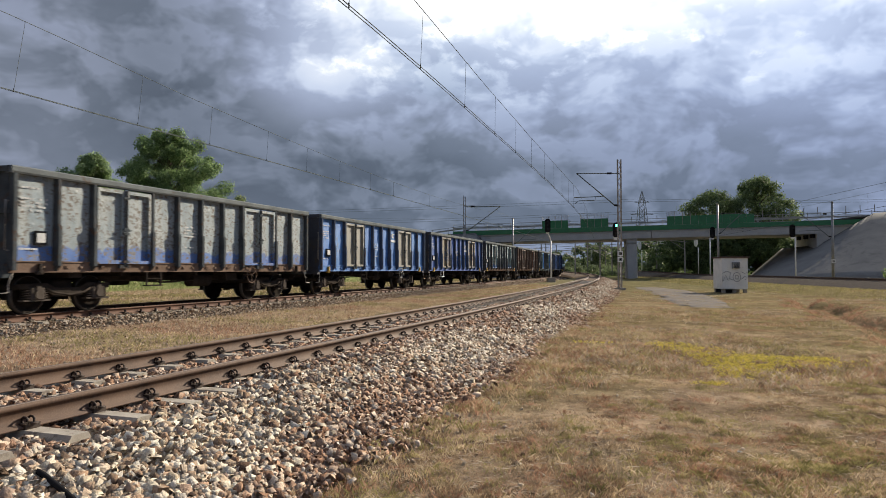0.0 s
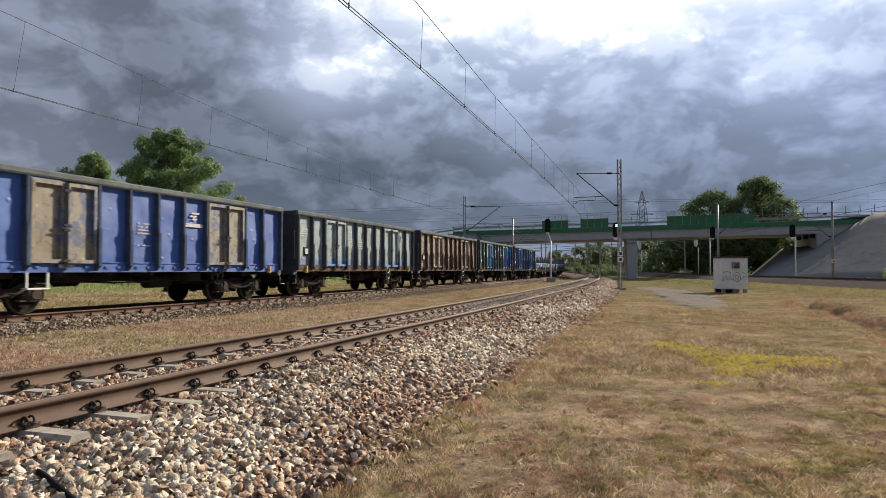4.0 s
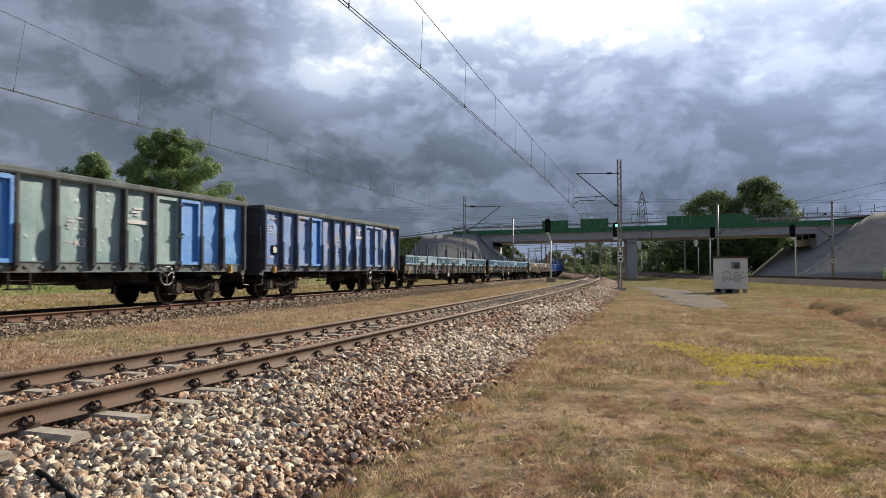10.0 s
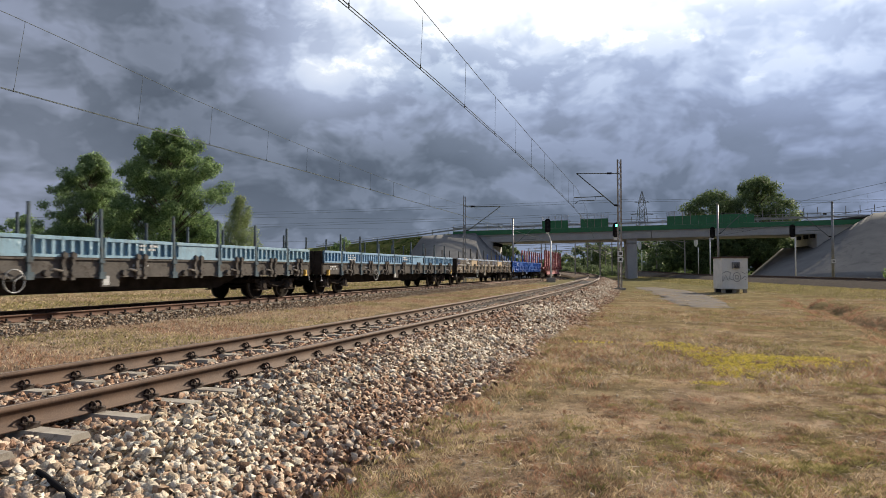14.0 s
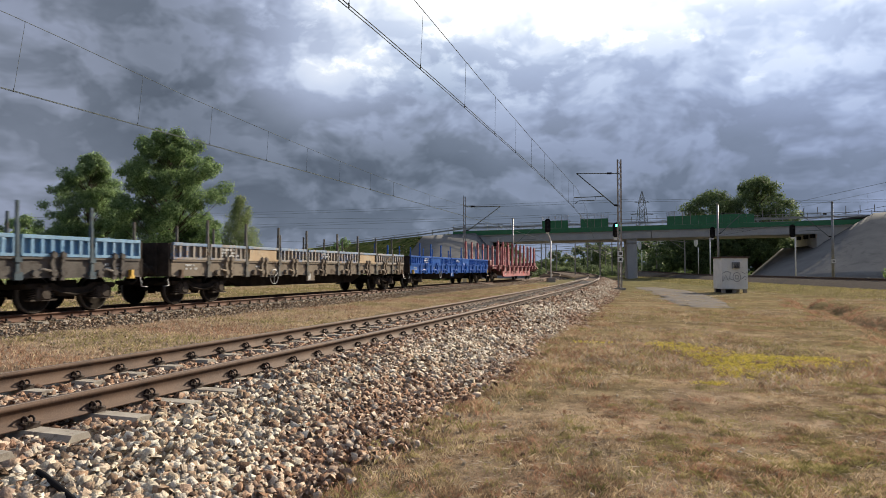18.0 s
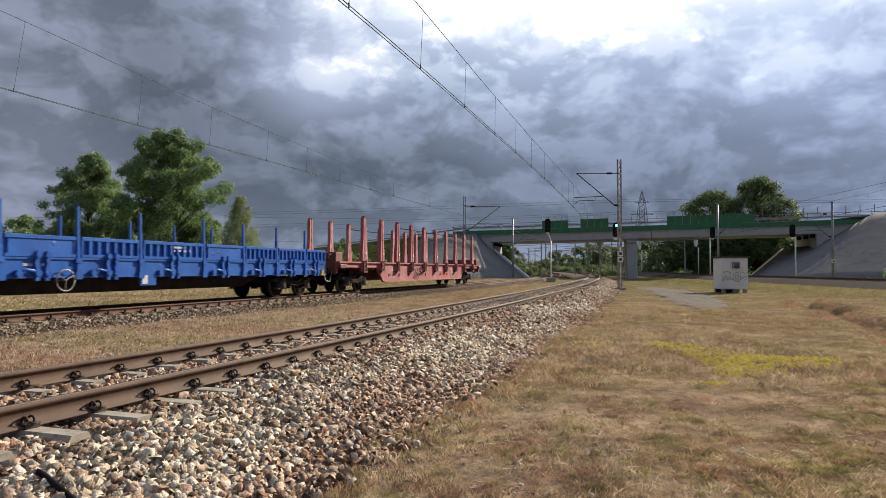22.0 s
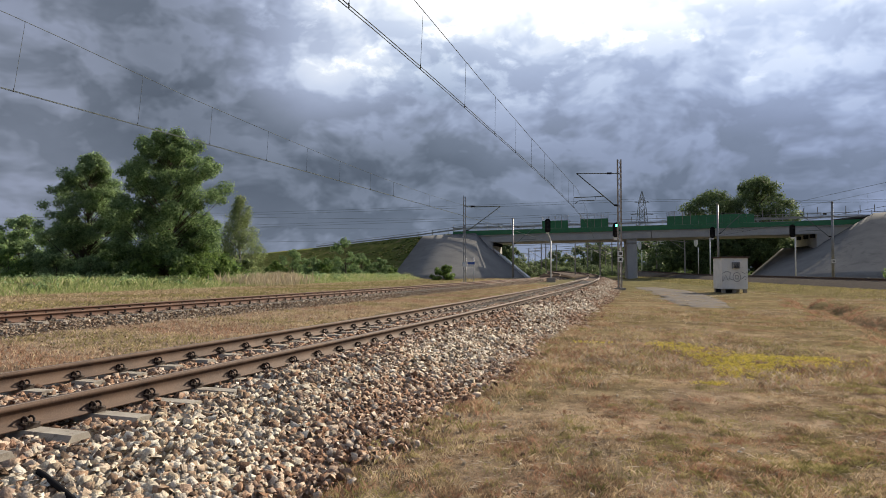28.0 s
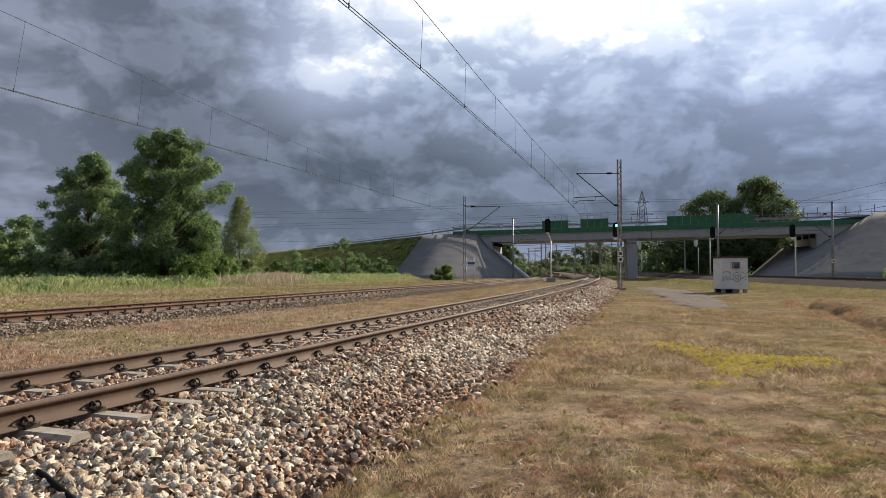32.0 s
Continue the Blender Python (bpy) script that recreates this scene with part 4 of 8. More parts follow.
def cabinet():
    """Relay cabinet: white concrete box on short legs, with a felt roof and a cooler, a painted scrawl on its front."""
    dep = 46.5
    c = thing("relay_cabinet", "white concrete relay cabinet with a cooler and a grey scrawl", "cabinet", m=Matrix.Translation((sight(1292) * dep, dep, GROUND_Z)) @ Matrix.Rotation(radians(-4), 4, "Z"))
    w, d, z0, z1 = 0.84, 0.9, 0.24, 2.32
    bm = bmesh.new()
    bx(bm, -w, w, -d, d, z0, z1)
    bevelled(bm, 0.03)
    part("body", bm, M_CAB, c)
    bm = bmesh.new()
    bx(bm, -w - 0.08, w + 0.08, -d - 0.08, d + 0.08, z1, z1 + 0.09)
    bevelled(bm, 0.02)
    part("roof", bm, surf("roof_felt", (0.09, 0.06, 0.05), (0.16, 0.12, 0.1), 4, 0.9), c, "brown felt roof")
    for x, y in ((-0.7, -0.7), (0.0, -0.7), (0.7, -0.7), (-0.7, 0.7), (0.7, 0.7)):
        bm = bmesh.new()
        bx(bm, x - 0.11, x + 0.11, y - 0.1, y + 0.1, -0.2, z0)
        part("leg", bm, M_SLEEPER, c)
    bm = bmesh.new()
    bx(bm, -0.75, -0.1, -0.6, 0.6, -0.1, z0)
    part("cable_pit", bm, M_BLACK, c)
    bm = bmesh.new()
    bx(bm, -0.2, 0.28, -d - 0.22, -d, 1.62, 2.05)
    bevelled(bm, 0.02)
    cool = part("cooler", bm, M_GALV, c, "grey box cooler")
    bm = bmesh.new()
    for k in range(6):
        bx(bm, -0.14, 0.2, -d - 0.235, -d - 0.22, 1.67 + k * 0.06, 1.70 + k * 0.06)
    part("grille", bm, M_BLACK, cool)
    # scrawl: loops and strokes without letters
    for pts in ([(0.25 * math.cos(a) + 0.12, 0.3 * math.sin(a) + 1.05) for a in np.linspace(0, math.tau, 22)], [(0.12 * math.cos(a) + 0.12, 0.13 * math.sin(a) + 1.05) for a in np.linspace(0, math.tau, 14)],
                [(-0.8, 1.3), (-0.55, 1.45), (-0.3, 1.35), (-0.35, 0.95), (-0.15, 0.85)], [(-0.75, 0.8), (-0.6, 1.2), (-0.45, 0.8)],
                [(0.4, 1.4), (0.6, 1.3), (0.8, 1.35)], [(0.42, 0.9), (0.6, 1.1), (0.78, 1.05), (0.65, 0.85)], [(-0.8, 0.75), (-0.78, 1.15)]):
        bm = bmesh.new()
        chain(bm, [(x, -d - 0.012, z) for x, z in pts], 0.017, 5)
        part("scrawl_stroke", bm, M_SCRAWL, c, "dark painted stroke")


M_CAB = surf("cabinet_white", (0.66, 0.66, 0.63), (0.78, 0.78, 0.75), 2, 0.8, 0, 0.1, stain=(0.5, 0.47, 0.42), stain_at=0.64)
M_SCRAWL = surf("scrawl_paint", (0.1, 0.11, 0.12), (0.16, 0.17, 0.18), 4, 0.7)
cabinet()


def sign_boards():
    s = thing("sign_post", "small white and blue sign on two thin posts", "sign", m=Matrix.Translation((sight(831) * 68.5, 68.5, -0.45)))
    for x in (-0.35, 0.42):
        bm = bmesh.new()
        rod(bm, (x, 0, 0), (x, 0, 2.6), 0.04, n=8)
        part("post", bm, M_WHITE, s)
    for x0, x1, z0, z1, m in ((-0.75, -0.3, 1.75, 2.2, M_WHITE), (-0.2, 0.5, 1.75, 1.95, M_WHITE), (-0.2, 0.5, 1.96, 2.2, M_BLUESIGN)):
        bm = bmesh.new()
        bx(bm, x0, x1, -0.06, -0.04, z0, z1)
        part("board", bm, m, s)
    for x, dep, z in ((1474, 74, 1.9), (1097, 52, 1.75), (1097, 52, 2.2)):
        bm = bmesh.new()
        bx(bm, -0.2, 0.2, -0.02, 0.02, -0.2, 0.2)
        b = solid("number_plate", bm, M_WHITE, "small white plate on a mast", "sign", "plates on masts", m=Matrix.Translation((sight(x) * dep, dep - 0.13, z)))
        bm = bmesh.new()
        for k in range(3):
            bx(bm, -0.12 + 0.09 * k, -0.06 + 0.09 * k, -0.03, -0.02, -0.1, 0.1)
        part("marking", bm, M_BLACK, b)


M_BLUESIGN = surf("blue_sign", (0.03, 0.08, 0.3), (0.04, 0.1, 0.36), 3, 0.5)
sign_boards()


def pylon():
    dep = 330.0
    h = 39.5
    p = thing("pylon", "far grey lattice power pylon", "pylon", m=Matrix.Translation((sight(1137) * dep, dep, -0.5)))

    def half(z):
        return 3.4 * (1 - z / h) ** 1.1 + 0.9 if z < h * 0.86 else max(0.05, 1.35 * (h - z) / (h * 0.14))
    levels = list(np.linspace(0, h, 15))
    for sx in (-1, 1):
        for sy in (-1, 1):
            bm = bmesh.new()
            for a, b in zip(levels, levels[1:]):
                rod(bm, (sx * half(a), sy * half(a), a), (sx * half(b), sy * half(b), b), 0.17, n=4)
            part("leg", bm, M_GALV, p)
    bm = bmesh.new()
    for i, (a, b) in enumerate(zip(levels, levels[1:])):
        for sy in (-1, 1):
            rod(bm, (-half(a), sy * half(a), a), (half(b), sy * half(b), b), 0.1, n=4)
            rod(bm, (half(a), sy * half(a), a), (-half(b), sy * half(b), b), 0.1, n=4)
    part("bracing", bm, M_GALV, p)
    for z, r in ((28.0, 5.5), (34.0, 3.6)):
        bm = bmesh.new()
        rod(bm, (-r, 0, z), (r, 0, z), 0.16, n=4)
        rod(bm, (-r, 0, z), (0, 0, z + 1.4), 0.1, n=4)
        rod(bm, (r, 0, z), (0, 0, z + 1.4), 0.1, n=4)
        part("cross_arm", bm, M_GALV, p)
    # wires: to the left and to the right
    ln = thing("power_line", "thin high-voltage wires across the sky", "power line", kind="structure")
    for x0, y0 in ((1137, 352), (1137, 356), (1137, 374), (1137, 378)):
        z = 0.97 + (478 - y0) * dep / 1215.4
        for xe, de, ye in ((-250, 520.0, y0 + 36), (1900, 360.0, y0 - 12)):
            ze = 0.97 + (478 - ye) * de / 1215.4
            a, b = Vector(on_sight(x0, dep, z)), Vector(on_sight(xe, de, ze))
            bm = bmesh.new()
            pts = []
            for k in range(13):
                q = a.lerp(b, k / 12)
                q.z -= 4.5 * (k / 12) * (1 - k / 12) * 2
                pts.append(q)
            chain(bm, pts, 0.05, 4)
            part("wire", bm, M_WIRE, ln)
    for ye in (386, 404, 428):
        bm = bmesh.new()
        pts = [Vector(on_sight(x, 300, 0.97 + (478 - ye + 2 * math.sin(x * 0.006)) * 300 / 1215.4)) for x in range(-100, 830, 60)]
        chain(bm, pts, 0.04, 4)
        part("wire", bm, M_WIRE, ln)


pylon()


def far_masts():
    """Posts and portals of the station beyond the bridge."""
    for x, dep, top in ((958, 150, 432), (966, 165, 430), (985, 190, 434), (1018, 140, 432), (1018, 210, 440), (1040, 170, 428), (1062, 150, 425), (1072, 200, 436), (1083, 160, 428), (936, 190, 440), (947, 230, 444), (1162, 150, 420), (1212, 140, 415)):
        z = 0.97 + (478 - top) * dep / 1215.4
        bm = bmesh.new()
        rod(bm, (0, 0, 0), (0, 0, z + 0.5), 0.16, 0.1, 6)
        m = thing("catenary_mast", "far overhead-line post beyond a bridge", "mast", "overhead line masts", m=Matrix.Translation((sight(x) * dep, dep, -0.5)))
        part("post", bm, M_MAST, m)
        bm = bmesh.new()
        rod(bm, (0, 0, z - 1.0), (-3.0, 0, z - 0.8), 0.06, n=5)
        rod(bm, (0, 0, z - 2.6), (-3.0, 0, z - 0.8), 0.05, n=5)
        part("bracket_arm", bm, M_MAST, m)
    ln = thing("overhead_line", "thin wires of the station beyond a bridge", "overhead line", kind="structure")
    for x0, y0, d0, x1, y1, d1 in ((930, 440, 190, 1110, 432, 150), (935, 446, 210, 1090, 440, 190), (900, 436, 150, 1100, 428, 140), (1000, 440, 200, 1100, 446, 220)):
        bm = bmesh.new()
        rod(bm, on_sight(x0, d0, 0.97 + (478 - y0) * d0 / 1215.4), on_sight(x1, d1, 0.97 + (478 - y1) * d1 / 1215.4), 0.05, n=4)
        part("wire", bm, M_WIRE, ln)


far_masts()


def block_of_flats(x, depth, w, h, label):
    b = thing("apartment_building", label, "building", m=Matrix.Translation((sight(x) * depth, depth, -0.6)))
    bm = bmesh.new()
    bx(bm, -w / 2, w / 2, 0, 12, 0, h)
    part("wall", bm, M_FLATS, b)
    bm = bmesh.new()
    bx(bm, -w / 2 - 0.3, w / 2 + 0.3, -0.3, 12.3, h, h + 0.6)
    part("roof", bm, M_ASPHALT, b)
    bm0 = bmesh.new()
    bx(bm0, -0.8, 0.8, -0.06, 0.1, 0, 1.5)
    wm = mesh_of("window", bm0, M_LENS)
    for i in range(int(w / 3.2)):
        for j in range(int(h / 2.9)):
            part("window", wm, None, b).location = (-w / 2 + 1.7 + 3.2 * i, 0, 1.0 + 2.9 * j)


M_FLATS = surf("pale_render", (0.5, 0.48, 0.44), (0.62, 0.6, 0.56), 0.3, 0.9)
block_of_flats(1086, 420, 26, 15, "far pale apartment building behind trees")
block_of_flats(1186, 420, 24, 20, "far pale apartment building behind trees")
# ---- the train ----
RUN = [(0.0, 7.527), (1.0, -0.00869)]   # metres gone = 7.527 t - 0.00869 t^2


def gone(t):
    return RUN[0][1] * t + RUN[1][1] * t * t


WAGONS = []      # (thing, place along the train, half distance of the pivots, wheelsets)


M_FRAME = surf("bogie_frame_grime", (0.03, 0.026, 0.022), (0.065, 0.055, 0.048), 4, 0.85, 0.0, 0.2)
M_BOX = surf("axle_box_iron", (0.06, 0.052, 0.046), (0.1, 0.088, 0.078), 5, 0.85, 0.0, 0.2)


def wheel_mesh():
    bm = bmesh.new()
    for sg in (-1, 1):
        prof = [(0.69, 0.08), (0.69, 0.14), (0.715, 0.15), (0.72, 0.36), (0.685, 0.385), (0.685, 0.44), (0.685, 0.488), (0.712, 0.488),
                (0.722, 0.462), (0.82, 0.455), (0.82, 0.39), (0.775, 0.37), (0.75, 0.16), (0.8, 0.13), (0.8, 0.08)]
        lathe(bm, [(sg * a, r) for a, r in prof], "y", 28)
    rod(bm, (0, -1.08, 0), (0, 1.08, 0), 0.075, n=12)
    return mesh_of("wheelset", bm, M_WHEEL)


def tread_mesh():
    bm = bmesh.new()
    lathe(bm, [(-0.724, 0.44), (-0.724, 0.4635), (-0.8225, 0.4565), (-0.8225, 0.432)], "y", 28, caps=False)
    return mesh_of("tyre", bm, M_TREAD)


def side_frame_mesh():
    bm = bmesh.new()
    up = [(-1.35, 0.60), (-1.35, 0.72), (-0.6, 0.74), (-0.35, 0.62), (0.35, 0.62), (0.6, 0.74), (1.35, 0.72), (1.35, 0.60), (0.62, 0.55), (0.38, 0.40), (-0.38, 0.40), (-0.62, 0.55)]
    prism(bm, up, "y", -0.07, 0.07)
    bevelled(bm, 0.015)
    chain(bm, [(-0.7, -0.1, 0.62), (-0.45, -0.13, 0.5), (0, -0.14, 0.44), (0.45, -0.13, 0.5), (0.7, -0.1, 0.62)], 0.03, 6)
    return mesh_of("side_frame", bm, M_FRAME)


def spring_mesh():
    bm = bmesh.new()
    pts = [(0.085 * math.cos(a), 0.085 * math.sin(a), 0.35 + 0.25 * a / (4.5 * math.tau)) for a in np.linspace(0, 4.5 * math.tau, 46)]
    chain(bm, pts, 0.022, 5)
    return mesh_of("coil_spring", bm, M_FRAME)


def axle_box_mesh():
    bm = bmesh.new()
    bx(bm, -0.2, 0.2, -0.13, 0.1, 0.33, 0.64)
    bevelled(bm, 0.03)
    bx(bm, -0.36, 0.36, -0.1, 0.09, 0.31, 0.35)
    rod(bm, (0, -0.13, 0.47), (0, -0.17, 0.47), 0.105, n=14)
    bx(bm, -0.06, 0.06, -0.16, -0.06, 0.56, 0.68)
    return mesh_of("axle_box", bm, M_BOX)


def bolster_mesh():
    bm = bmesh.new()
    bx(bm, -0.3, 0.3, -0.9, 0.9, 0.42, 0.8)
    bevelled(bm, 0.04)
    for x in (-1.3, 1.3):
        bx(bm, x - 0.06, x + 0.06, -0.95, 0.95, 0.58, 0.7)
    for y in (-0.5, 0.5):
        for x in (-0.42, 0.42):
            bx(bm, x - 0.05, x + 0.05, y - 0.12, y + 0.12, 0.3, 0.62)
    return mesh_of("bolster", bm, M_DARK)


BOG = {"wheelset": wheel_mesh(), "tyre": tread_mesh(), "side_frame": side_frame_mesh(), "spring": spring_mesh(), "box": axle_box_mesh(), "bolster": bolster_mesh()}


def add_bogie(wagon, x, sets):
    b = part("bogie", BOG["bolster"], None, wagon, "grimy two-axle bogie")
    b.location = (x, 0, 0)
    for sg in (-1, 1):
        f = part("side_frame", BOG["side_frame"], None, b)
        f.matrix_basis = pose(0, sg * 1.0, 0, 0, 0, 0 if sg < 0 else 180)
        for ax in (-0.9, 0.9):
            k = part("axle_box", BOG["box"], None, b)
            k.matrix_basis = pose(ax, sg * 1.02, 0, 0, 0, 0 if sg < 0 else 180)
            for dx in (-0.24, 0.24):
                part("coil_spring", BOG["spring"], None, b).location = (ax + dx, sg * 1.02, 0)
    for ax in (-0.9, 0.9):
        w = part("wheelset", BOG["wheelset"], None, wagon, "dark steel wheels with bright tyres")
        w.location = (x + ax, 0, 0.46)
        part("tyre", BOG["tyre"], None, w, "polished steel tyre")
        part("tyre", BOG["tyre"], None, w, "polished steel tyre").matrix_basis = pose(0, 0, 0, 0, 0, 180)
        sets.append(w)


def buffer_mesh():
    bm = bmesh.new()
    lathe(bm, [(0, 0.15), (0.28, 0.13), (0.29, 0.1), (0.5, 0.1), (0.5, 0.19), (0.53, 0.23), (0.57, 0.2), (0.585, 0.05)], "x", 18)
    return mesh_of("buffer", bm, M_DARK)


def hook_mesh():
    bm = bmesh.new()
    bx(bm, 0, 0.3, -0.04, 0.04, -0.08, 0.08)
    bx(bm, 0.22, 0.36, -0.035, 0.035, 0.0, 0.16)
    for y in (-0.12, 0.12):
        rod(bm, (0.25, y * 0.5, 0.02), (0.56, y, -0.12), 0.022, n=6)
    chain(bm, [(0.08, 0.42, -0.05), (0.25, 0.42, -0.3), (0.42, 0.4, -0.38), (0.56, 0.38, -0.3)], 0.028, 6)
    return mesh_of("coupling", bm, M_DARK)


BUFFER, HOOK = buffer_mesh(), hook_mesh()


def add_ends(wagon, half):
    for sg in (-1, 1):
        turn = 0 if sg > 0 else 180
        for y in (-0.875, 0.875):
            part("buffer", BUFFER, None, wagon).matrix_basis = pose(sg * half, y, 1.04, 0, 0, turn)
        part("coupling", HOOK, None, wagon).matrix_basis = pose(sg * half, 0, 1.02, 0, 0, turn)


def bars(x, z, rows, width, h=0.04, gap=0.04, y=0.0, rng=None):
    """Unreadable lettering as rows of plain bars on a side that faces -y, one piece each."""
    for r in range(rows):
        c = x
        end = x + width * rng.uniform(0.6, 1.0)
        while c < end:
            w = rng.uniform(0.025, 0.06)
            bm = bmesh.new()
            bx(bm, c, c + w, y - 0.002, y + 0.002, z - r * (h + gap) - h, z - r * (h + gap))
            yield bm
            c += w + (0.02 if rng.random() < 0.75 else 0.14)


def wheel_ring(bm, c, r, axis_y=True):
    pts = [(c[0] + r * math.cos(a), c[1], c[2] + r * math.sin(a)) for a in np.linspace(0, math.tau, 21)]
    chain(bm, pts, 0.016, 5)
    for a in (0.5, 2.6, 4.7):
        rod(bm, c, (c[0] + r * math.cos(a), c[1], c[2] + r * math.sin(a)), 0.012, n=5)
    rod(bm, (c[0], c[1] - 0.02, c[2]), (c[0], c[1] + 0.35, c[2]), 0.02, n=6)


# -- open wagons with high sides
LEN, HALF_W = 12.9, 1.45
RIBS = [0.0, 1.22, 2.28, 4.32, 5.38, 6.45, 7.52, 8.58, 10.62, 11.68, 12.9]
Z0, Z1, ZR = 0.99, 3.2, 3.37


def eaos_meshes():
    """Geometry shared by all high-sided wagons; side parts stand on the face y = 0 looking to -y."""
    out = {}
    bm = bmesh.new()                               # pressed post: hat section, tapered at the foot
    prism(bm, [(-0.075, 0.0), (-0.05, -0.135), (0.035, -0.135), (0.055, 0.0)], "z", 2.1, Z1)
    prism(bm, [(-0.09, 0.0), (-0.06, -0.175), (0.04, -0.175), (0.065, 0.0)], "z", Z0 + 0.16, 2.1)
    prism(bm, [(0.0, Z0 + 0.0), (-0.175, Z0 + 0.18), (0.0, Z0 + 0.18)], "x", -0.05, 0.04)
    out["rib"] = bm
    bm = bmesh.new()
    prism(bm, [(-0.05, 0.0), (-0.05, -0.15), (0.05, -0.15), (0.05, 0.0)], "z", Z0 + 0.05, Z1)
    out["corner_post"] = bm
    bm = bmesh.new()                               # top rail, hollow section with a rounded edge
    prism(bm, [(0.06, Z1), (-0.125, Z1), (-0.15, Z1 + 0.04), (-0.15, ZR - 0.03), (-0.125, ZR), (0.06, ZR)], "x", -LEN / 2 - 0.05, LEN / 2 + 0.05)
    out["top_rail"] = bm
    bm = bmesh.new()
    bx(bm, -LEN / 2, LEN / 2, -0.03, 0.05, Z0, Z0 + 0.25)
    bx(bm, -LEN / 2, LEN / 2, -0.055, 0.0, Z0 + 0.235, Z0 + 0.265)
    for r in RIBS[1:-1]:
        for dx in (-0.32, 0.32):
            bx(bm, r - LEN / 2 + dx - 0.05, r - LEN / 2 + dx + 0.05, -0.06, 0, Z0 + 0.1, Z0 + 0.16)
    out["sole_bar"] = bm
    bm = bmesh.new()                               # door leaf, framed
    w = 1.0
    bx(bm, 0.04, w - 0.04, -0.012, 0.012, Z0 + 0.24, Z1 - 0.06)
    bevelled(bm, 0.006)
    for x0, x1, z0, z1 in ((0.035, 0.125, Z0 + 0.22, Z1 - 0.05), (w - 0.125, w - 0.035, Z0 + 0.22, Z1 - 0.05), (0.125, w - 0.125, Z1 - 0.14, Z1 - 0.05), (0.125, w - 0.125, Z0 + 0.22, Z0 + 0.31)):
        bx(bm, x0, x1, -0.1, 0.0, z0, z1)
    out["door"] = bm
    bm = bmesh.new()                               # latch bar with hooks
    rod(bm, (0, -0.12, Z0 + 0.15), (0, -0.12, Z1 - 0.05), 0.02, n=6)
    for z in (Z0 + 0.28, 2.0, 2.12, Z1 - 0.25):
        bx(bm, -0.06, 0.06, -0.15, -0.06, z - 0.03, z + 0.03)
    rod(bm, (-0.12, -0.16, 2.02), (0.1, -0.16, 2.1), 0.018, n=6)
    bx(bm, -0.16, 0.16, -0.12, -0.04, Z0 + 0.1, Z0 + 0.19)
    out["latch"] = bm
    return out


def panel_bm(w, dents, rng):
    """A sheet between two posts, slightly buckled."""
    bm = bmesh.new()
    nx, nz = 5, 8
    v = [[bm.verts.new((w * i / (nx - 1), 0.0 if i in (0, nx - 1) or j in (0, nz - 1) else rng.uniform(-dents, dents), Z0 + 0.24 + (Z1 - Z0 - 0.24) * j / (nz - 1)))
          for i in range(nx)] for j in range(nz)]
    b = [[bm.verts.new((w * i / (nx - 1), 0.03, Z0 + 0.24 + (Z1 - Z0 - 0.24) * j / (nz - 1))) for i in range(nx)] for j in range(nz)]
    for j in range(nz - 1):
        for i in range(nx - 1):
            bm.faces.new((v[j][i], v[j][i + 1], v[j + 1][i + 1], v[j + 1][i])).smooth = True
            bm.faces.new((b[j][i], b[j + 1][i], b[j + 1][i + 1], b[j][i + 1]))
    return bm


EA = eaos_meshes()


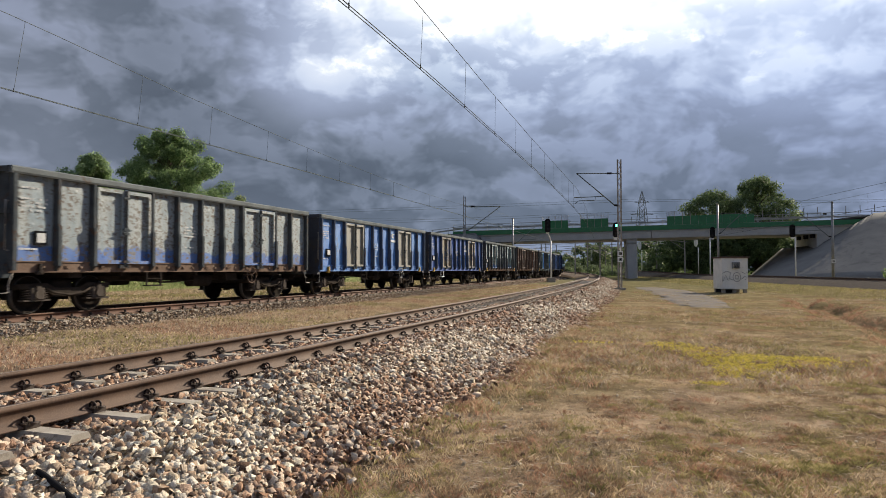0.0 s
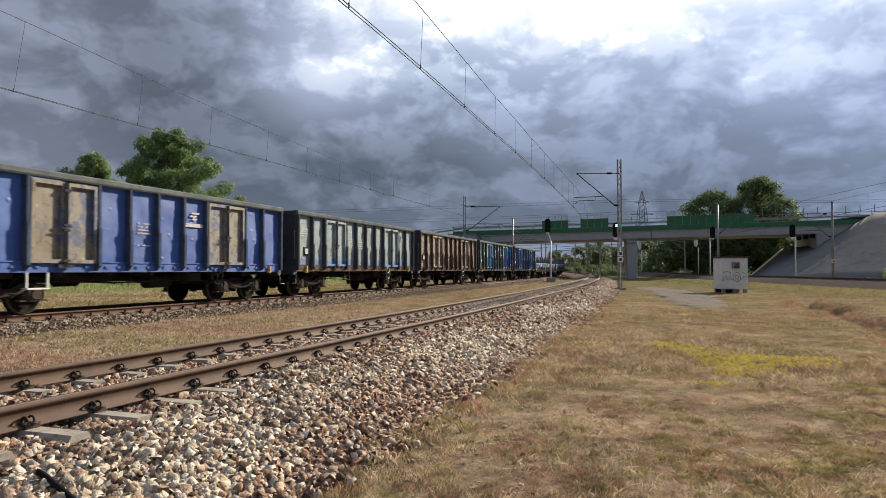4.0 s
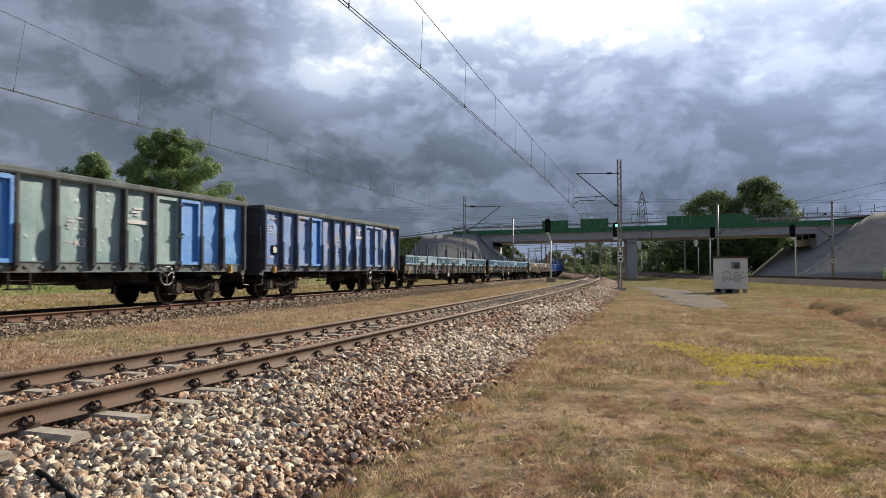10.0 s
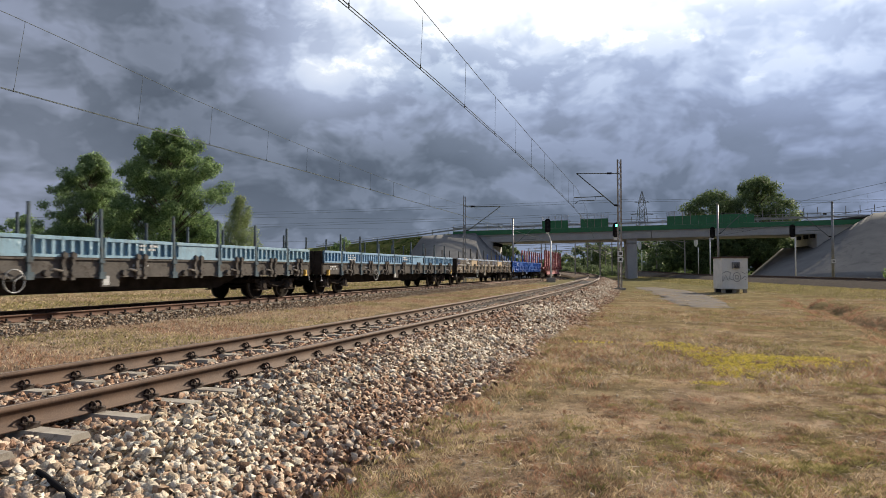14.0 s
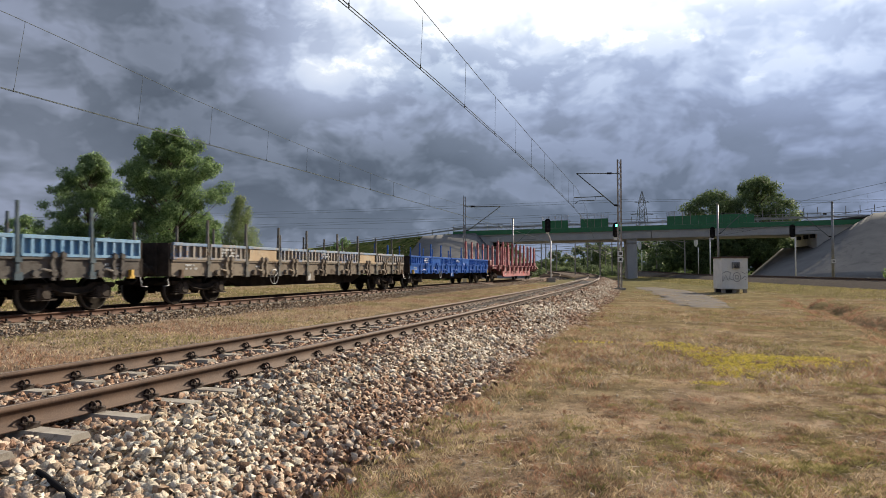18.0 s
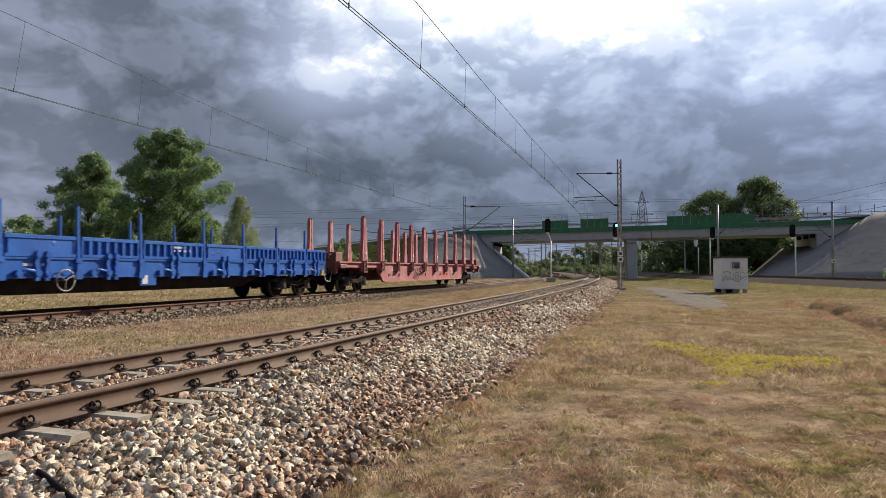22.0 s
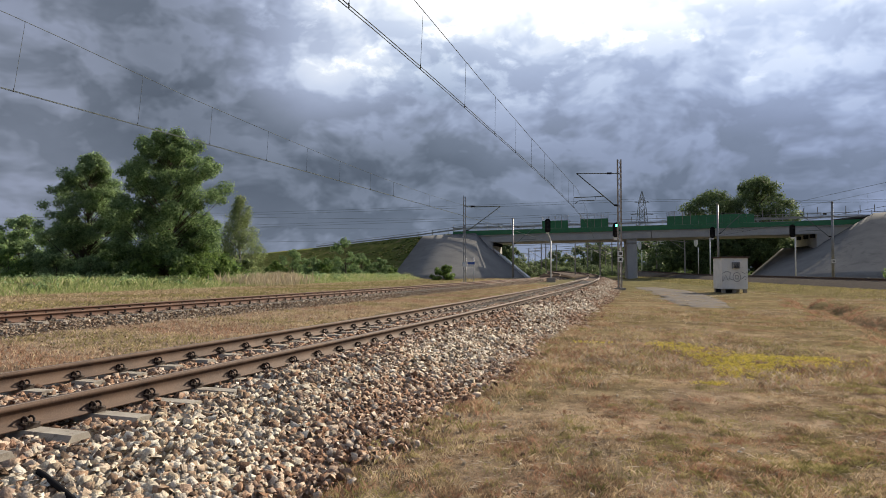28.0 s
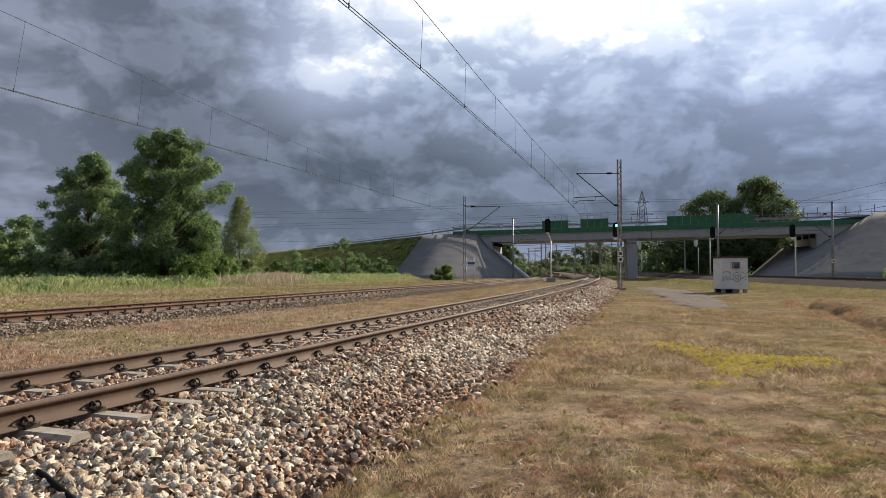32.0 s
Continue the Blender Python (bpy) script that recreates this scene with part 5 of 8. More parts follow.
def eaos(label, look_, s_front, group):
    """look_: materials by part: panel (a list, cycled), post, rail, sole, door (four), end; and what is lettered where."""
    rng = random.Random(look_["seed"])
    w = thing("open_wagon", label, "freight wagon", group)
    me = {}
    for k, role in (("rib", "post"), ("corner_post", "post"), ("top_rail", "rail"), ("sole_bar", "sole"), ("latch", "latch")):
        me[k] = mesh_of(k, EA[k].copy(), look_[role])
    panels = {}
    for side in (-1, 1):
        def put(ob, x, y=0.0, side=side):
            ob.matrix_basis = (pose(0, 0, 0, 0, 0, 0 if side < 0 else 180)) @ pose(x, -HALF_W + y, 0)
        put(part("top_rail", me["top_rail"], None, w, "grey steel top rail"), 0)
        put(part("sole_bar", me["sole_bar"], None, w), 0)
        for i, r in enumerate(RIBS):
            kind = "corner_post" if i in (0, len(RIBS) - 1) else "rib"
            put(part(kind, me[kind], None, w), r - LEN / 2 + (0.05 if i == 0 else -0.05 if i == len(RIBS) - 1 else 0), 0.0)
        n = 0
        for i in range(len(RIBS) - 1):
            a, b = RIBS[i], RIBS[i + 1]
            if b - a > 1.6:
                for j in range(2):
                    mt = look_["door"][(0 if i < 5 else 2) + j]
                    lw = (b - a - 0.1) / 2
                    bm = EA["door"].copy()
                    bmesh.ops.scale(bm, vec=(lw, 1, 1), verts=bm.verts)
                    d = part("door", mesh_of("door", bm, mt), None, w)
                    put(d, a - LEN / 2 + 0.05 + j * lw, -0.02)
                    lt = part("latch", me["latch"], None, d)
                    lt.location = (lw - 0.035, 0, 0) if j == 0 else (0.035, 0, 0)
            else:
                mt = look_["panel"][n % len(look_["panel"])]
                n += 1
                p = part("side_panel", panel_bm(b - a - 0.04, look_["dents"], rng), mt, w)
                put(p, a - LEN / 2 + 0.02)
        for x, z, rows, width in look_["letters"] if side < 0 else ():
            for bm in bars(x, z, rows, width, 0.045, 0.045, y=-0.004 - 0.55 * look_["dents"], rng=rng):
                put(part("lettering", bm, M_LETTER, w, "worn white lettering bar"), -LEN / 2)
        # card holder, lamp irons and tow hooks, hand wheel, step, shunter's rail
        bm = bmesh.new()
        bx(bm, 0.62, 0.95, -0.05, -0.01, 1.62, 1.95)
        put(part("card_holder", bm, M_BLACK, w), -LEN / 2)
        bm = bmesh.new()
        bx(bm, 0.67, 0.9, -0.06, -0.05, 1.68, 1.9)
        put(part("waybill", bm, M_LETTER, w, "white paper waybill"), -LEN / 2)
        for x in (0.75, LEN - 0.75):
            bm = bmesh.new()
            bx(bm, x - 0.09, x + 0.09, -0.1, -0.02, Z0 - 0.05, Z0 + 0.03)
            bx(bm, x - 0.04, x + 0.04, -0.12, -0.03, Z0 - 0.02, Z0 + 0.2)
            bevelled(bm, 0.012)
            put(part("tow_hook", bm, M_YELLOW if look_["hooks"] else M_DARK, w), -LEN / 2)
        bm = bmesh.new()
        wheel_ring(bm, (9.1 if side < 0 else 3.8, -0.12, 0.88), 0.27)
        put(part("brake_wheel", bm, look_["ring"], w, "spoked hand brake wheel"), -LEN / 2)
        sx0 = look_.get("step_x", 4.2)
        bm = bmesh.new()
        for x in (sx0, sx0 + 0.55):
            bx(bm, x - 0.02, x + 0.02, -0.04, -0.0, 0.62, Z0)
        bx(bm, sx0 - 0.02, sx0 + 0.57, -0.09, 0.1, 0.6, 0.635)
        if not look_.get("step_x"):
            bx(bm, sx0 - 0.02, sx0 + 0.57, -0.06, 0.06, 0.8, 0.82)
        put(part("step", bm, look_["step"], w), -LEN / 2)
        for x in (0.12, LEN - 0.12):
            bm = bmesh.new()
            sx = -0.22 if x < 1 else 0.22
            chain(bm, [(x, 0.02, 2.55), (x + sx, -0.02, 2.6), (x + sx, -0.02, 1.5), (x, 0.02, 1.45)], 0.016, 6)
            put(part("handrail", bm, M_MAST, w), -LEN / 2)
            bm = bmesh.new()
            chain(bm, [(x, 0.0, Z0), (x + sx * 0.6, -0.04, 0.75), (x + sx * 0.6, -0.04, 0.55), (x + sx * 2.0, -0.04, 0.53)], 0.012, 6)
            put(part("shunter_step", bm, M_MAST, w), -LEN / 2)
    # floor, ends, underframe
    bm = bmesh.new()
    bx(bm, -LEN / 2, LEN / 2, -HALF_W + 0.03, HALF_W - 0.03, Z0 + 0.18, Z0 + 0.26)
    part("floor", bm, M_DARK, w)
    for sg in (-1, 1):
        bm = bmesh.new()
        bx(bm, -0.03, 0.03, -HALF_W, HALF_W, Z0 + 0.2, ZR - 0.02)
        ribs = []
        for y in (-0.75, 0.0, 0.75):
            ribs.append(("end_rib", (0.03, 0.12, y - 0.07, y + 0.07, Z0 + 0.24, ZR - 0.14)))
        for z in (ZR - 0.14, 2.3):
            ribs.append(("end_rail", (0.03, 0.10, -HALF_W - 0.05, HALF_W + 0.05, z, z + 0.13)))
        ribs.append(("headstock", (-0.05, 0.14, -HALF_W, HALF_W, Z0 - 0.12, Z0 + 0.2)))
        e = part("end_wall", bm, look_["end"], w, "dark ribbed end wall")
        e.matrix_basis = pose(sg * LEN / 2 - sg * 0.02, 0, 0, 0, 0, 0 if sg > 0 else 180)
        for nm, box in ribs:
            bm = bmesh.new()
            bx(bm, *box)
            part(nm, bm, look_["end"], e)
    bm = bmesh.new()
    bx(bm, -LEN / 2 + 0.1, LEN / 2 - 0.1, -0.28, 0.28, 0.72, 1.15)
    for x in (-4.5, 4.5):
        bx(bm, x - 0.2, x + 0.2, -1.3, 1.3, 0.85, 1.15)
    for x in np.linspace(-3, 3, 5):
        bx(bm, x - 0.06, x + 0.06, -1.35, 1.35, 0.88, 1.15)
    part("underframe", bm, M_DARK, w)
    bm = bmesh.new()
    rod(bm, (0.4, -0.75, 0.72), (1.3, -0.75, 0.72), 0.2, n=14)
    rod(bm, (-1.6, 0.5, 0.75), (-0.9, 0.5, 0.75), 0.16, n=12)
    bx(bm, 1.7, 2.3, -1.2, -0.9, 0.7, 0.95)
    chain(bm, [(-3.4, -0.9, 0.8), (-1.0, -0.95, 0.7), (1.5, -0.9, 0.74), (3.2, -0.85, 0.7)], 0.025, 6)
    part("brake_gear", bm, M_DARK, w)
    add_ends(w, LEN / 2)
    sets = []
    add_bogie(w, -4.5, sets), add_bogie(w, 4.5, sets)
    WAGONS.append((w, s_front + LEN / 2, 4.5, sets))
    return w


STEEL_POST = surf("post_grey_paint", (0.045, 0.053, 0.06), (0.088, 0.1, 0.108), 2, 0.85, 0.1, 0.1, stain=(0.09, 0.06, 0.045), stain_at=0.6)
BLUE_POST = surf("post_dull_blue", (0.042, 0.06, 0.1), (0.085, 0.11, 0.16), 2, 0.85, 0.1, 0.1, stain=(0.08, 0.06, 0.05), stain_at=0.6)
BROWN_POST = surf("post_rusty_brown", (0.06, 0.047, 0.041), (0.12, 0.095, 0.083), 2, 0.85, 0.1, 0.1, stain=(0.07, 0.05, 0.04), stain_at=0.6)
RAIL_GREY = surf("top_rail_worn", (0.1, 0.113, 0.118), (0.19, 0.21, 0.215), 1.5, 0.85, 0.2, 0.2, stain=(0.12, 0.085, 0.06), stain_at=0.64)
SOLE_BROWN = surf("sole_bar_rust", (0.12, 0.085, 0.065), (0.2, 0.15, 0.12), 2, 0.8, 0, 0.2, stain=(0.07, 0.05, 0.04))
SOLE_BLUE = surf("sole_bar_blue_grey", (0.1, 0.12, 0.16), (0.17, 0.18, 0.2), 2, 0.8, 0, 0.2, stain=(0.1, 0.08, 0.07))
SOLE_GREY = surf("sole_bar_grey", (0.2, 0.21, 0.2), (0.3, 0.3, 0.29), 2, 0.8, 0, 0.2, stain=(0.1, 0.07, 0.055))
SOLE_SEA = surf("sole_bar_sea_grey", (0.11, 0.15, 0.16), (0.2, 0.24, 0.25), 1.4, 0.85, 0, 0.2, stain=(0.12, 0.085, 0.065), stain_at=0.55)
END_BLUE = surf("end_dark_blue", (0.02, 0.025, 0.04), (0.04, 0.045, 0.06), 2, 0.7, 0, 0.2, stain=(0.05, 0.04, 0.03))
PALE = paint("paint_pale_grey_over_blue", (0.175, 0.24, 0.28), (0.30, 0.34, 0.345), (0.11, 0.085, 0.068), (0.15, 0.155, 0.145), 0.55, 2.0, 0.3, low=((0.03, 0.12, 0.40), 1.6, 0.7), flaky=0.3)
PALE_B = paint("paint_pale_grey_green", (0.165, 0.265, 0.30), (0.29, 0.37, 0.38), (0.14, 0.08, 0.052), (0.21, 0.175, 0.135), 0.57, 1.9, 0.3, low=((0.06, 0.19, 0.46), 1.46, 1.0), flaky=0.2)
BLUE = paint("paint_mid_blue", (0.035, 0.15, 0.47), (0.08, 0.24, 0.57), (0.12, 0.1, 0.09), (0.2, 0.22, 0.27), 0.60, 1.4, 0.35)
DEEP = paint("paint_deep_blue", (0.022, 0.085, 0.35), (0.045, 0.135, 0.44), (0.14, 0.1, 0.08), (0.12, 0.15, 0.22), 0.66, 1.4, 0.3)
GREY_D = paint("paint_door_grey", (0.2, 0.205, 0.18), (0.285, 0.28, 0.25), (0.09, 0.07, 0.055), (0.17, 0.16, 0.15), 0.58, 1.6, 0.3)
SAND_D = paint("paint_door_sand_blue", (0.23, 0.205, 0.15), (0.27, 0.235, 0.17), (0.15, 0.105, 0.07), (0.06, 0.115, 0.26), 0.52, 1.1, 0.3)
RUSTY = paint("paint_rust_brown", (0.28, 0.235, 0.185), (0.35, 0.3, 0.245), (0.105, 0.047, 0.03), (0.2, 0.08, 0.047), 0.515, 1.9, 0.35, sharp=0.3, low=((0.12, 0.2, 0.33), 1.32, 1.4), flaky=0.22)
RUSTY_B = paint("paint_rust_red", (0.155, 0.065, 0.04), (0.19, 0.098, 0.066), (0.09, 0.038, 0.025), (0.28, 0.235, 0.19), 0.52, 1.6, 0.35, sharp=0.3, flaky=0.22)
SEA = paint("paint_grey_green", (0.15, 0.275, 0.305), (0.25, 0.365, 0.385), (0.14, 0.1, 0.08), (0.22, 0.25, 0.24), 0.64, 1.1, 0.25)
SKYB = paint("paint_bright_blue", (0.035, 0.21, 0.62), (0.085, 0.31, 0.7), (0.15, 0.12, 0.1), (0.14, 0.25, 0.42), 0.66, 1.2, 0.25)
PATCHY = paint("paint_blue_with_rust_patches", (0.06, 0.185, 0.49), (0.16, 0.285, 0.53), (0.3, 0.165, 0.09), (0.3, 0.2, 0.13), 0.555, 0.9, 0.35)

LETTERS_A = [(0.3, 2.95, 1, 0.7), (0.28, 2.7, 4, 0.75), (0.25, 1.55, 1, 0.6), (5.75, 2.35, 4, 0.6), (5.75, 1.75, 1, 0.4)]
base_look = dict(post=STEEL_POST, rail=RAIL_GREY, sole=SOLE_BROWN, latch=STEEL_POST, end=END_BLUE, dents=0.02, letters=LETTERS_A, hooks=True, ring=M_GALV, step=M_DARK)
S_FIRST, PITCH = 16.48, 14.04
TRAIN = "wagons of the passing freight train"


def white_logo(wagon, x, z):
    """A plain white mark of an arrow-like swoosh over a bar, on the side that faces the camera."""
    bm = bmesh.new()
    for k, (dx, dz, w) in enumerate(((0.1, 0.14, 0.34), (0.02, 0.05, 0.3), (0.14, -0.04, 0.2))):
        prism(bm, [(dx, dz), (dx + w, dz), (dx + w + 0.06, dz + 0.06), (dx + 0.06, dz + 0.06)], "y", -0.005, 0.005)
    bx(bm, -0.2, 0.66, -0.005, 0.005, -0.25, -0.14)
    p = part("emblem", bm, M_LETTER, wagon, "plain white emblem")
    p.location = (x - LEN / 2, -HALF_W - 0.035, z)


def chalk(wagon, x, z, text="", strokes=()):
    """White chalk on the side that faces the camera: a readable mark, or bare strokes."""
    if text:
        cu = bpy.data.curves.new("chalk_mark", "FONT")
        cu.body, cu.size, cu.extrude = text, 0.3, 0.002
        cu.materials.append(M_CHALK)
        ob = new("chalk_mark", cu)
        ob.parent = wagon
        tagged(ob, "white chalk mark")
        ob.matrix_basis = pose(x - LEN / 2, -HALF_W - 0.03, z, 90)
    for a, b in strokes:
        bm = bmesh.new()
        rod(bm, (x - LEN / 2 + a[0], -HALF_W - 0.02, z + a[1]), (x - LEN / 2 + b[0], -HALF_W - 0.02, z + b[1]), 0.011, n=5)
        part("chalk_stroke", bm, M_CHALK, wagon, "white chalk stroke")


M_CHALK = surf("chalk", (0.6, 0.61, 0.6), (0.75, 0.75, 0.74), 9, 0.9, 0, 0)


def build_open_wagons():
    def s(i):
        return S_FIRST + PITCH * i
    eaos("open wagon in flaking pale grey paint with a blue stripe", dict(base_look, seed=1, panel=[PALE], door=[PALE] * 4, end=STEEL_POST, hooks=False, ring=SOLE_BROWN), s(0), TRAIN)
    w = eaos("mid-blue open wagon with grey doors", dict(base_look, seed=2, panel=[BLUE], door=[GREY_D] * 4, post=BLUE_POST, sole=BLUE), s(1), TRAIN)
    white_logo(w, 7.8, 2.75)
    w = eaos("deep-blue open wagon with blotched sandy doors", dict(base_look, seed=3, panel=[DEEP], door=[SAND_D] * 4, post=BLUE_POST, sole=DEEP, step=M_WHITE, step_x=2.35, ring=M_DARK), s(2), TRAIN)
    white_logo(w, 7.8, 2.6)
    eaos("grey-green open wagon with blue remnants and rust spots", dict(base_look, seed=4, panel=[PALE_B], door=[PALE_B] * 4), s(3), TRAIN)
    chalk(WAGONS[-1][0], 10.85, 2.55, strokes=[((0.0, 0.25), (0.06, 0.0)), ((0.06, 0.0), (0.12, 0.2)), ((0.12, 0.2), (0.2, 0.02)), ((0.2, 0.02), (0.27, 0.3)), ((0.36, 0.3), (0.3, 0.0)), ((0.32, 0.12), (0.42, 0.16)), ((0.42, 0.16), (0.4, 0.0))])
    eaos("rust-brown open wagon with scraped paint", dict(base_look, seed=5, panel=[RUSTY, RUSTY, RUSTY_B, RUSTY, RUSTY, RUSTY_B, RUSTY, RUSTY], door=[RUSTY, RUSTY, RUSTY_B, RUSTY], post=BROWN_POST, hooks=False, letters=LETTERS_A[3:]), s(4), TRAIN)
    w = eaos("grey-green open wagon with bright blue doors and rear panels", dict(base_look, seed=6, panel=[SEA, SEA, SEA, SEA, SEA, SEA, SKYB, SKYB], door=[SEA, SKYB, SEA, SKYB], post=STEEL_POST, sole=SOLE_SEA, dents=0.03), s(5), TRAIN)
    chalk(w, 5.95, 1.62, "K3")
    white_logo(w, 7.75, 2.55)
    eaos("blue open wagon patched with orange rust", dict(base_look, seed=7, panel=[PATCHY], door=[PATCHY, SKYB, PATCHY, PATCHY], post=BLUE_POST, sole=SOLE_BLUE, dents=0.035), s(6), TRAIN)
    white_logo(WAGONS[-1][0], 7.8, 2.75)


build_open_wagons()

# -- flat wagons with low drop sides and stakes
FL = 18.5
STAKES = [1.65, 3.72, 5.8, 7.9, 10.6, 12.7, 14.78, 16.85]


def flat_wagon(label, side_mat, base_mat, stake_mat, s_front, latch_mat, hook_mat, seed, patches=None, lip_mat=None, patch_mat=None):
    rng = random.Random(seed)
    w = thing("flat_wagon", label, "freight wagon", TRAIN)
    hw = 1.42
    stake = bmesh.new()
    prism(stake, [(-0.045, -0.075), (0.045, -0.075), (0.035, 0.05), (-0.035, 0.05)], "z", 0.95, 1.62)
    prism(stake, [(-0.034, -0.06), (0.034, -0.06), (0.026, 0.04), (-0.026, 0.04)], "z", 1.62, 2.1)
    prism(stake, [(-0.029, -0.045), (0.029, -0.045), (0.022, 0.03), (-0.022, 0.03)], "z", 2.1, 2.62)
    bx(stake, -0.1, 0.1, -0.11, 0.06, 0.82, 1.0)
    bx(stake, -0.085, 0.085, -0.1, 0.06, 1.22, 1.34)
    stake_me = mesh_of("stake", stake, stake_mat)
    lat = bmesh.new()                                # hinge arms and lever of a drop side
    for dx in (-0.13, 0.13):
        sg = -1 if dx < 0 else 1
        prism(lat, [(dx - 0.055, 0.8), (dx + 0.055, 0.8), (dx + 0.05, 1.1), (dx + 0.03 * sg + 0.05, 1.2), (dx + 0.045, 1.34), (dx + 0.035, 1.46), (dx, 1.5), (dx - 0.035, 1.46), (dx - 0.045, 1.34), (dx + 0.03 * sg - 0.05, 1.2), (dx - 0.05, 1.1)], "y", -0.11, -0.03)
        rod(lat, (dx, -0.15, 1.4), (dx, -0.02, 1.4), 0.075, n=8)
        rod(lat, (dx, -0.15, 0.98), (dx, -0.02, 0.98), 0.085, n=8)
    bx(lat, -0.2, 0.2, -0.08, -0.02, 0.86, 0.94)
    chain(lat, [(-0.62, -0.1, 0.98), (-0.45, -0.11, 1.07), (-0.2, -0.11, 1.02)], 0.035, 6)
    rod(lat, (-0.62, -0.14, 0.97), (-0.62, -0.02, 0.97), 0.085, n=8)
    lat_me = mesh_of("drop_side_latch", lat, latch_mat)
    edges = [0.0] + STAKES + [FL]
    bays = {}
    for side in (-1, 1):
        def put(ob, x, side=side):
            ob.matrix_basis = pose(0, 0, 0, 0, 0, 0 if side < 0 else 180) @ pose(x - FL / 2, -hw, 0)
        bm = bmesh.new()
        bx(bm, 0, FL, -0.02, 0.08, 0.86, 1.34)
        bx(bm, 0, FL, -0.06, 0.08, 1.3, 1.36)
        bx(bm, 0, FL, -0.05, 0.0, 0.86, 0.9)
        put(part("sole_bar", bm, base_mat, w), 0)
        for x in STAKES:
            put(part("stake", stake_me, None, w), x)
        for i in range(len(edges) - 1):
            a, b = edges[i] + (0.09 if i else 0.02), edges[i + 1] - (0.09 if i < len(edges) - 2 else 0.02)
            key = round(b - a, 2)
            plain = patches is not None and i in patches
            if (key, plain) not in bays:
                bm = bmesh.new()
                lw = b - a
                bx(bm, 0, lw, 0.0, 0.03, 1.36, 1.86)
                bx(bm, 0, lw, -0.075, 0.0, 1.36, 1.43)
                n = max(2, int(lw / 0.26))
                if plain:
                    bx(bm, 0.1, lw - 0.1, -0.05, 0.0, 1.43, 1.77)
                else:
                    for k in range(n + 1):
                        x = lw * k / n
                        bx(bm, max(0, x - 0.045), min(lw, x + 0.045), -0.07, 0.0, 1.43, 1.77)
                bays[(key, plain)] = mesh_of("drop_side", bm, patch_mat if plain and patch_mat else side_mat)
                bm = bmesh.new()
                bx(bm, 0, lw, -0.08, -0.001, 1.77, 1.865)
                bevelled(bm, 0.008)
                bays[(key, plain, "lip")] = mesh_of("top_lip", bm, lip_mat or side_mat)
            ds = part("drop_side", bays[(key, plain)], None, w)
            put(ds, a)
            part("top_lip", bays[(key, plain, "lip")], None, ds)
            if i > 0:
                put(part("drop_side_latch", lat_me, None, w), (edges[i] + edges[i + 1]) / 2)
        for x, z, rows, wd in ((0.6, 1.22, 2, 0.7), (2.4, 1.25, 1, 0.5), (4.3, 1.2, 1, 0.6), (9.0, 1.2, 2, 0.6), (13.6, 1.2, 1, 0.6), (17.3, 1.22, 2, 0.5)):
            for bm in bars(x, z, rows, wd, 0.06, 0.04, -0.03, rng) if side < 0 else ():
                put(part("lettering", bm, M_LETTER, w, "white lettering bar"), 0)
        for x, z, rows, wd in ((2.3, 1.74, 3, 0.9), (9.2, 1.74, 2, 0.7)):
            for bm in bars(x, z, rows, wd, 0.06, 0.04, -0.073, rng) if side < 0 else ():
                put(part("lettering", bm, M_LETTER, w, "white lettering bar"), 0)
        bm = bmesh.new()
        bx(bm, 7.9, 8.5, -0.06, 0.0, 0.62, 0.98)
        put(part("notice_board", bm, base_mat, w), 0)
        bm = bmesh.new()
        bx(bm, 7.95, 8.15, -0.07, -0.06, 0.66, 0.9)
        put(part("waybill", bm, M_LETTER, w), 0)
        bm = bmesh.new()
        wheel_ring(bm, (5.4, -0.1, 0.8), 0.26)
        put(part("brake_wheel", bm, M_GALV, w), 0)
        for x in (0.35, FL - 0.35):
            bm = bmesh.new()
            bx(bm, x - 0.08, x + 0.08, -0.12, 0.0, 0.82, 0.9)
            bx(bm, x - 0.04, x + 0.04, -0.13, 0.0, 0.86, 1.06)
            put(part("tow_hook", bm, hook_mat, w), 0)
        for x in (-0.1, FL + 0.1):
            bm = bmesh.new()
            chain(bm, [(x, 0.05, 0.9), (x, -0.02, 0.6), (x + (0.2 if x > 1 else -0.2), -0.02, 0.58)], 0.018, 6)
            put(part("step", bm, M_GALV, w), 0)
    bm = bmesh.new()
    bx(bm, -FL / 2, FL / 2, -hw, hw, 1.25, 1.33)
    part("deck", bm, surf_deck, w, "worn wooden plank deck")
    bm = bmesh.new()
    for y in (-0.45, 0.45):
        prism(bm, [(-9.2, 0.95), (-9.2, 1.25), (9.2, 1.25), (9.2, 0.95), (5.9, 0.85), (4.6, 0.45), (-4.6, 0.45), (-5.9, 0.85)], "y", y - 0.12, y + 0.12)
    for x in np.linspace(-8.6, 8.6, 11):
        bx(bm, x - 0.06, x + 0.06, -1.35, 1.35, 0.98, 1.25)
    part("underframe", bm, M_DARK, w, "dark fish-bellied underframe")
    for sg in (-1, 1):
        bm = bmesh.new()
        bx(bm, -0.06, 0.06, -hw - 0.02, hw + 0.02, 0.86, 1.36)
        bx(bm, -0.05, 0.05, -hw, hw, 1.36, 1.84)
        for y in (-1.0, -0.35, 0.35, 1.0):
            bx(bm, 0.05, 0.14, y - 0.06, y + 0.06, 0.9, 1.84)
        part("end_flap", bm, M_DARK, w, "dark end flap").matrix_basis = pose(sg * (FL / 2 + 0.07), 0, 0, 0, 0, 0 if sg > 0 else 180)
    add_ends(w, FL / 2 + 0.03)
    sets = []
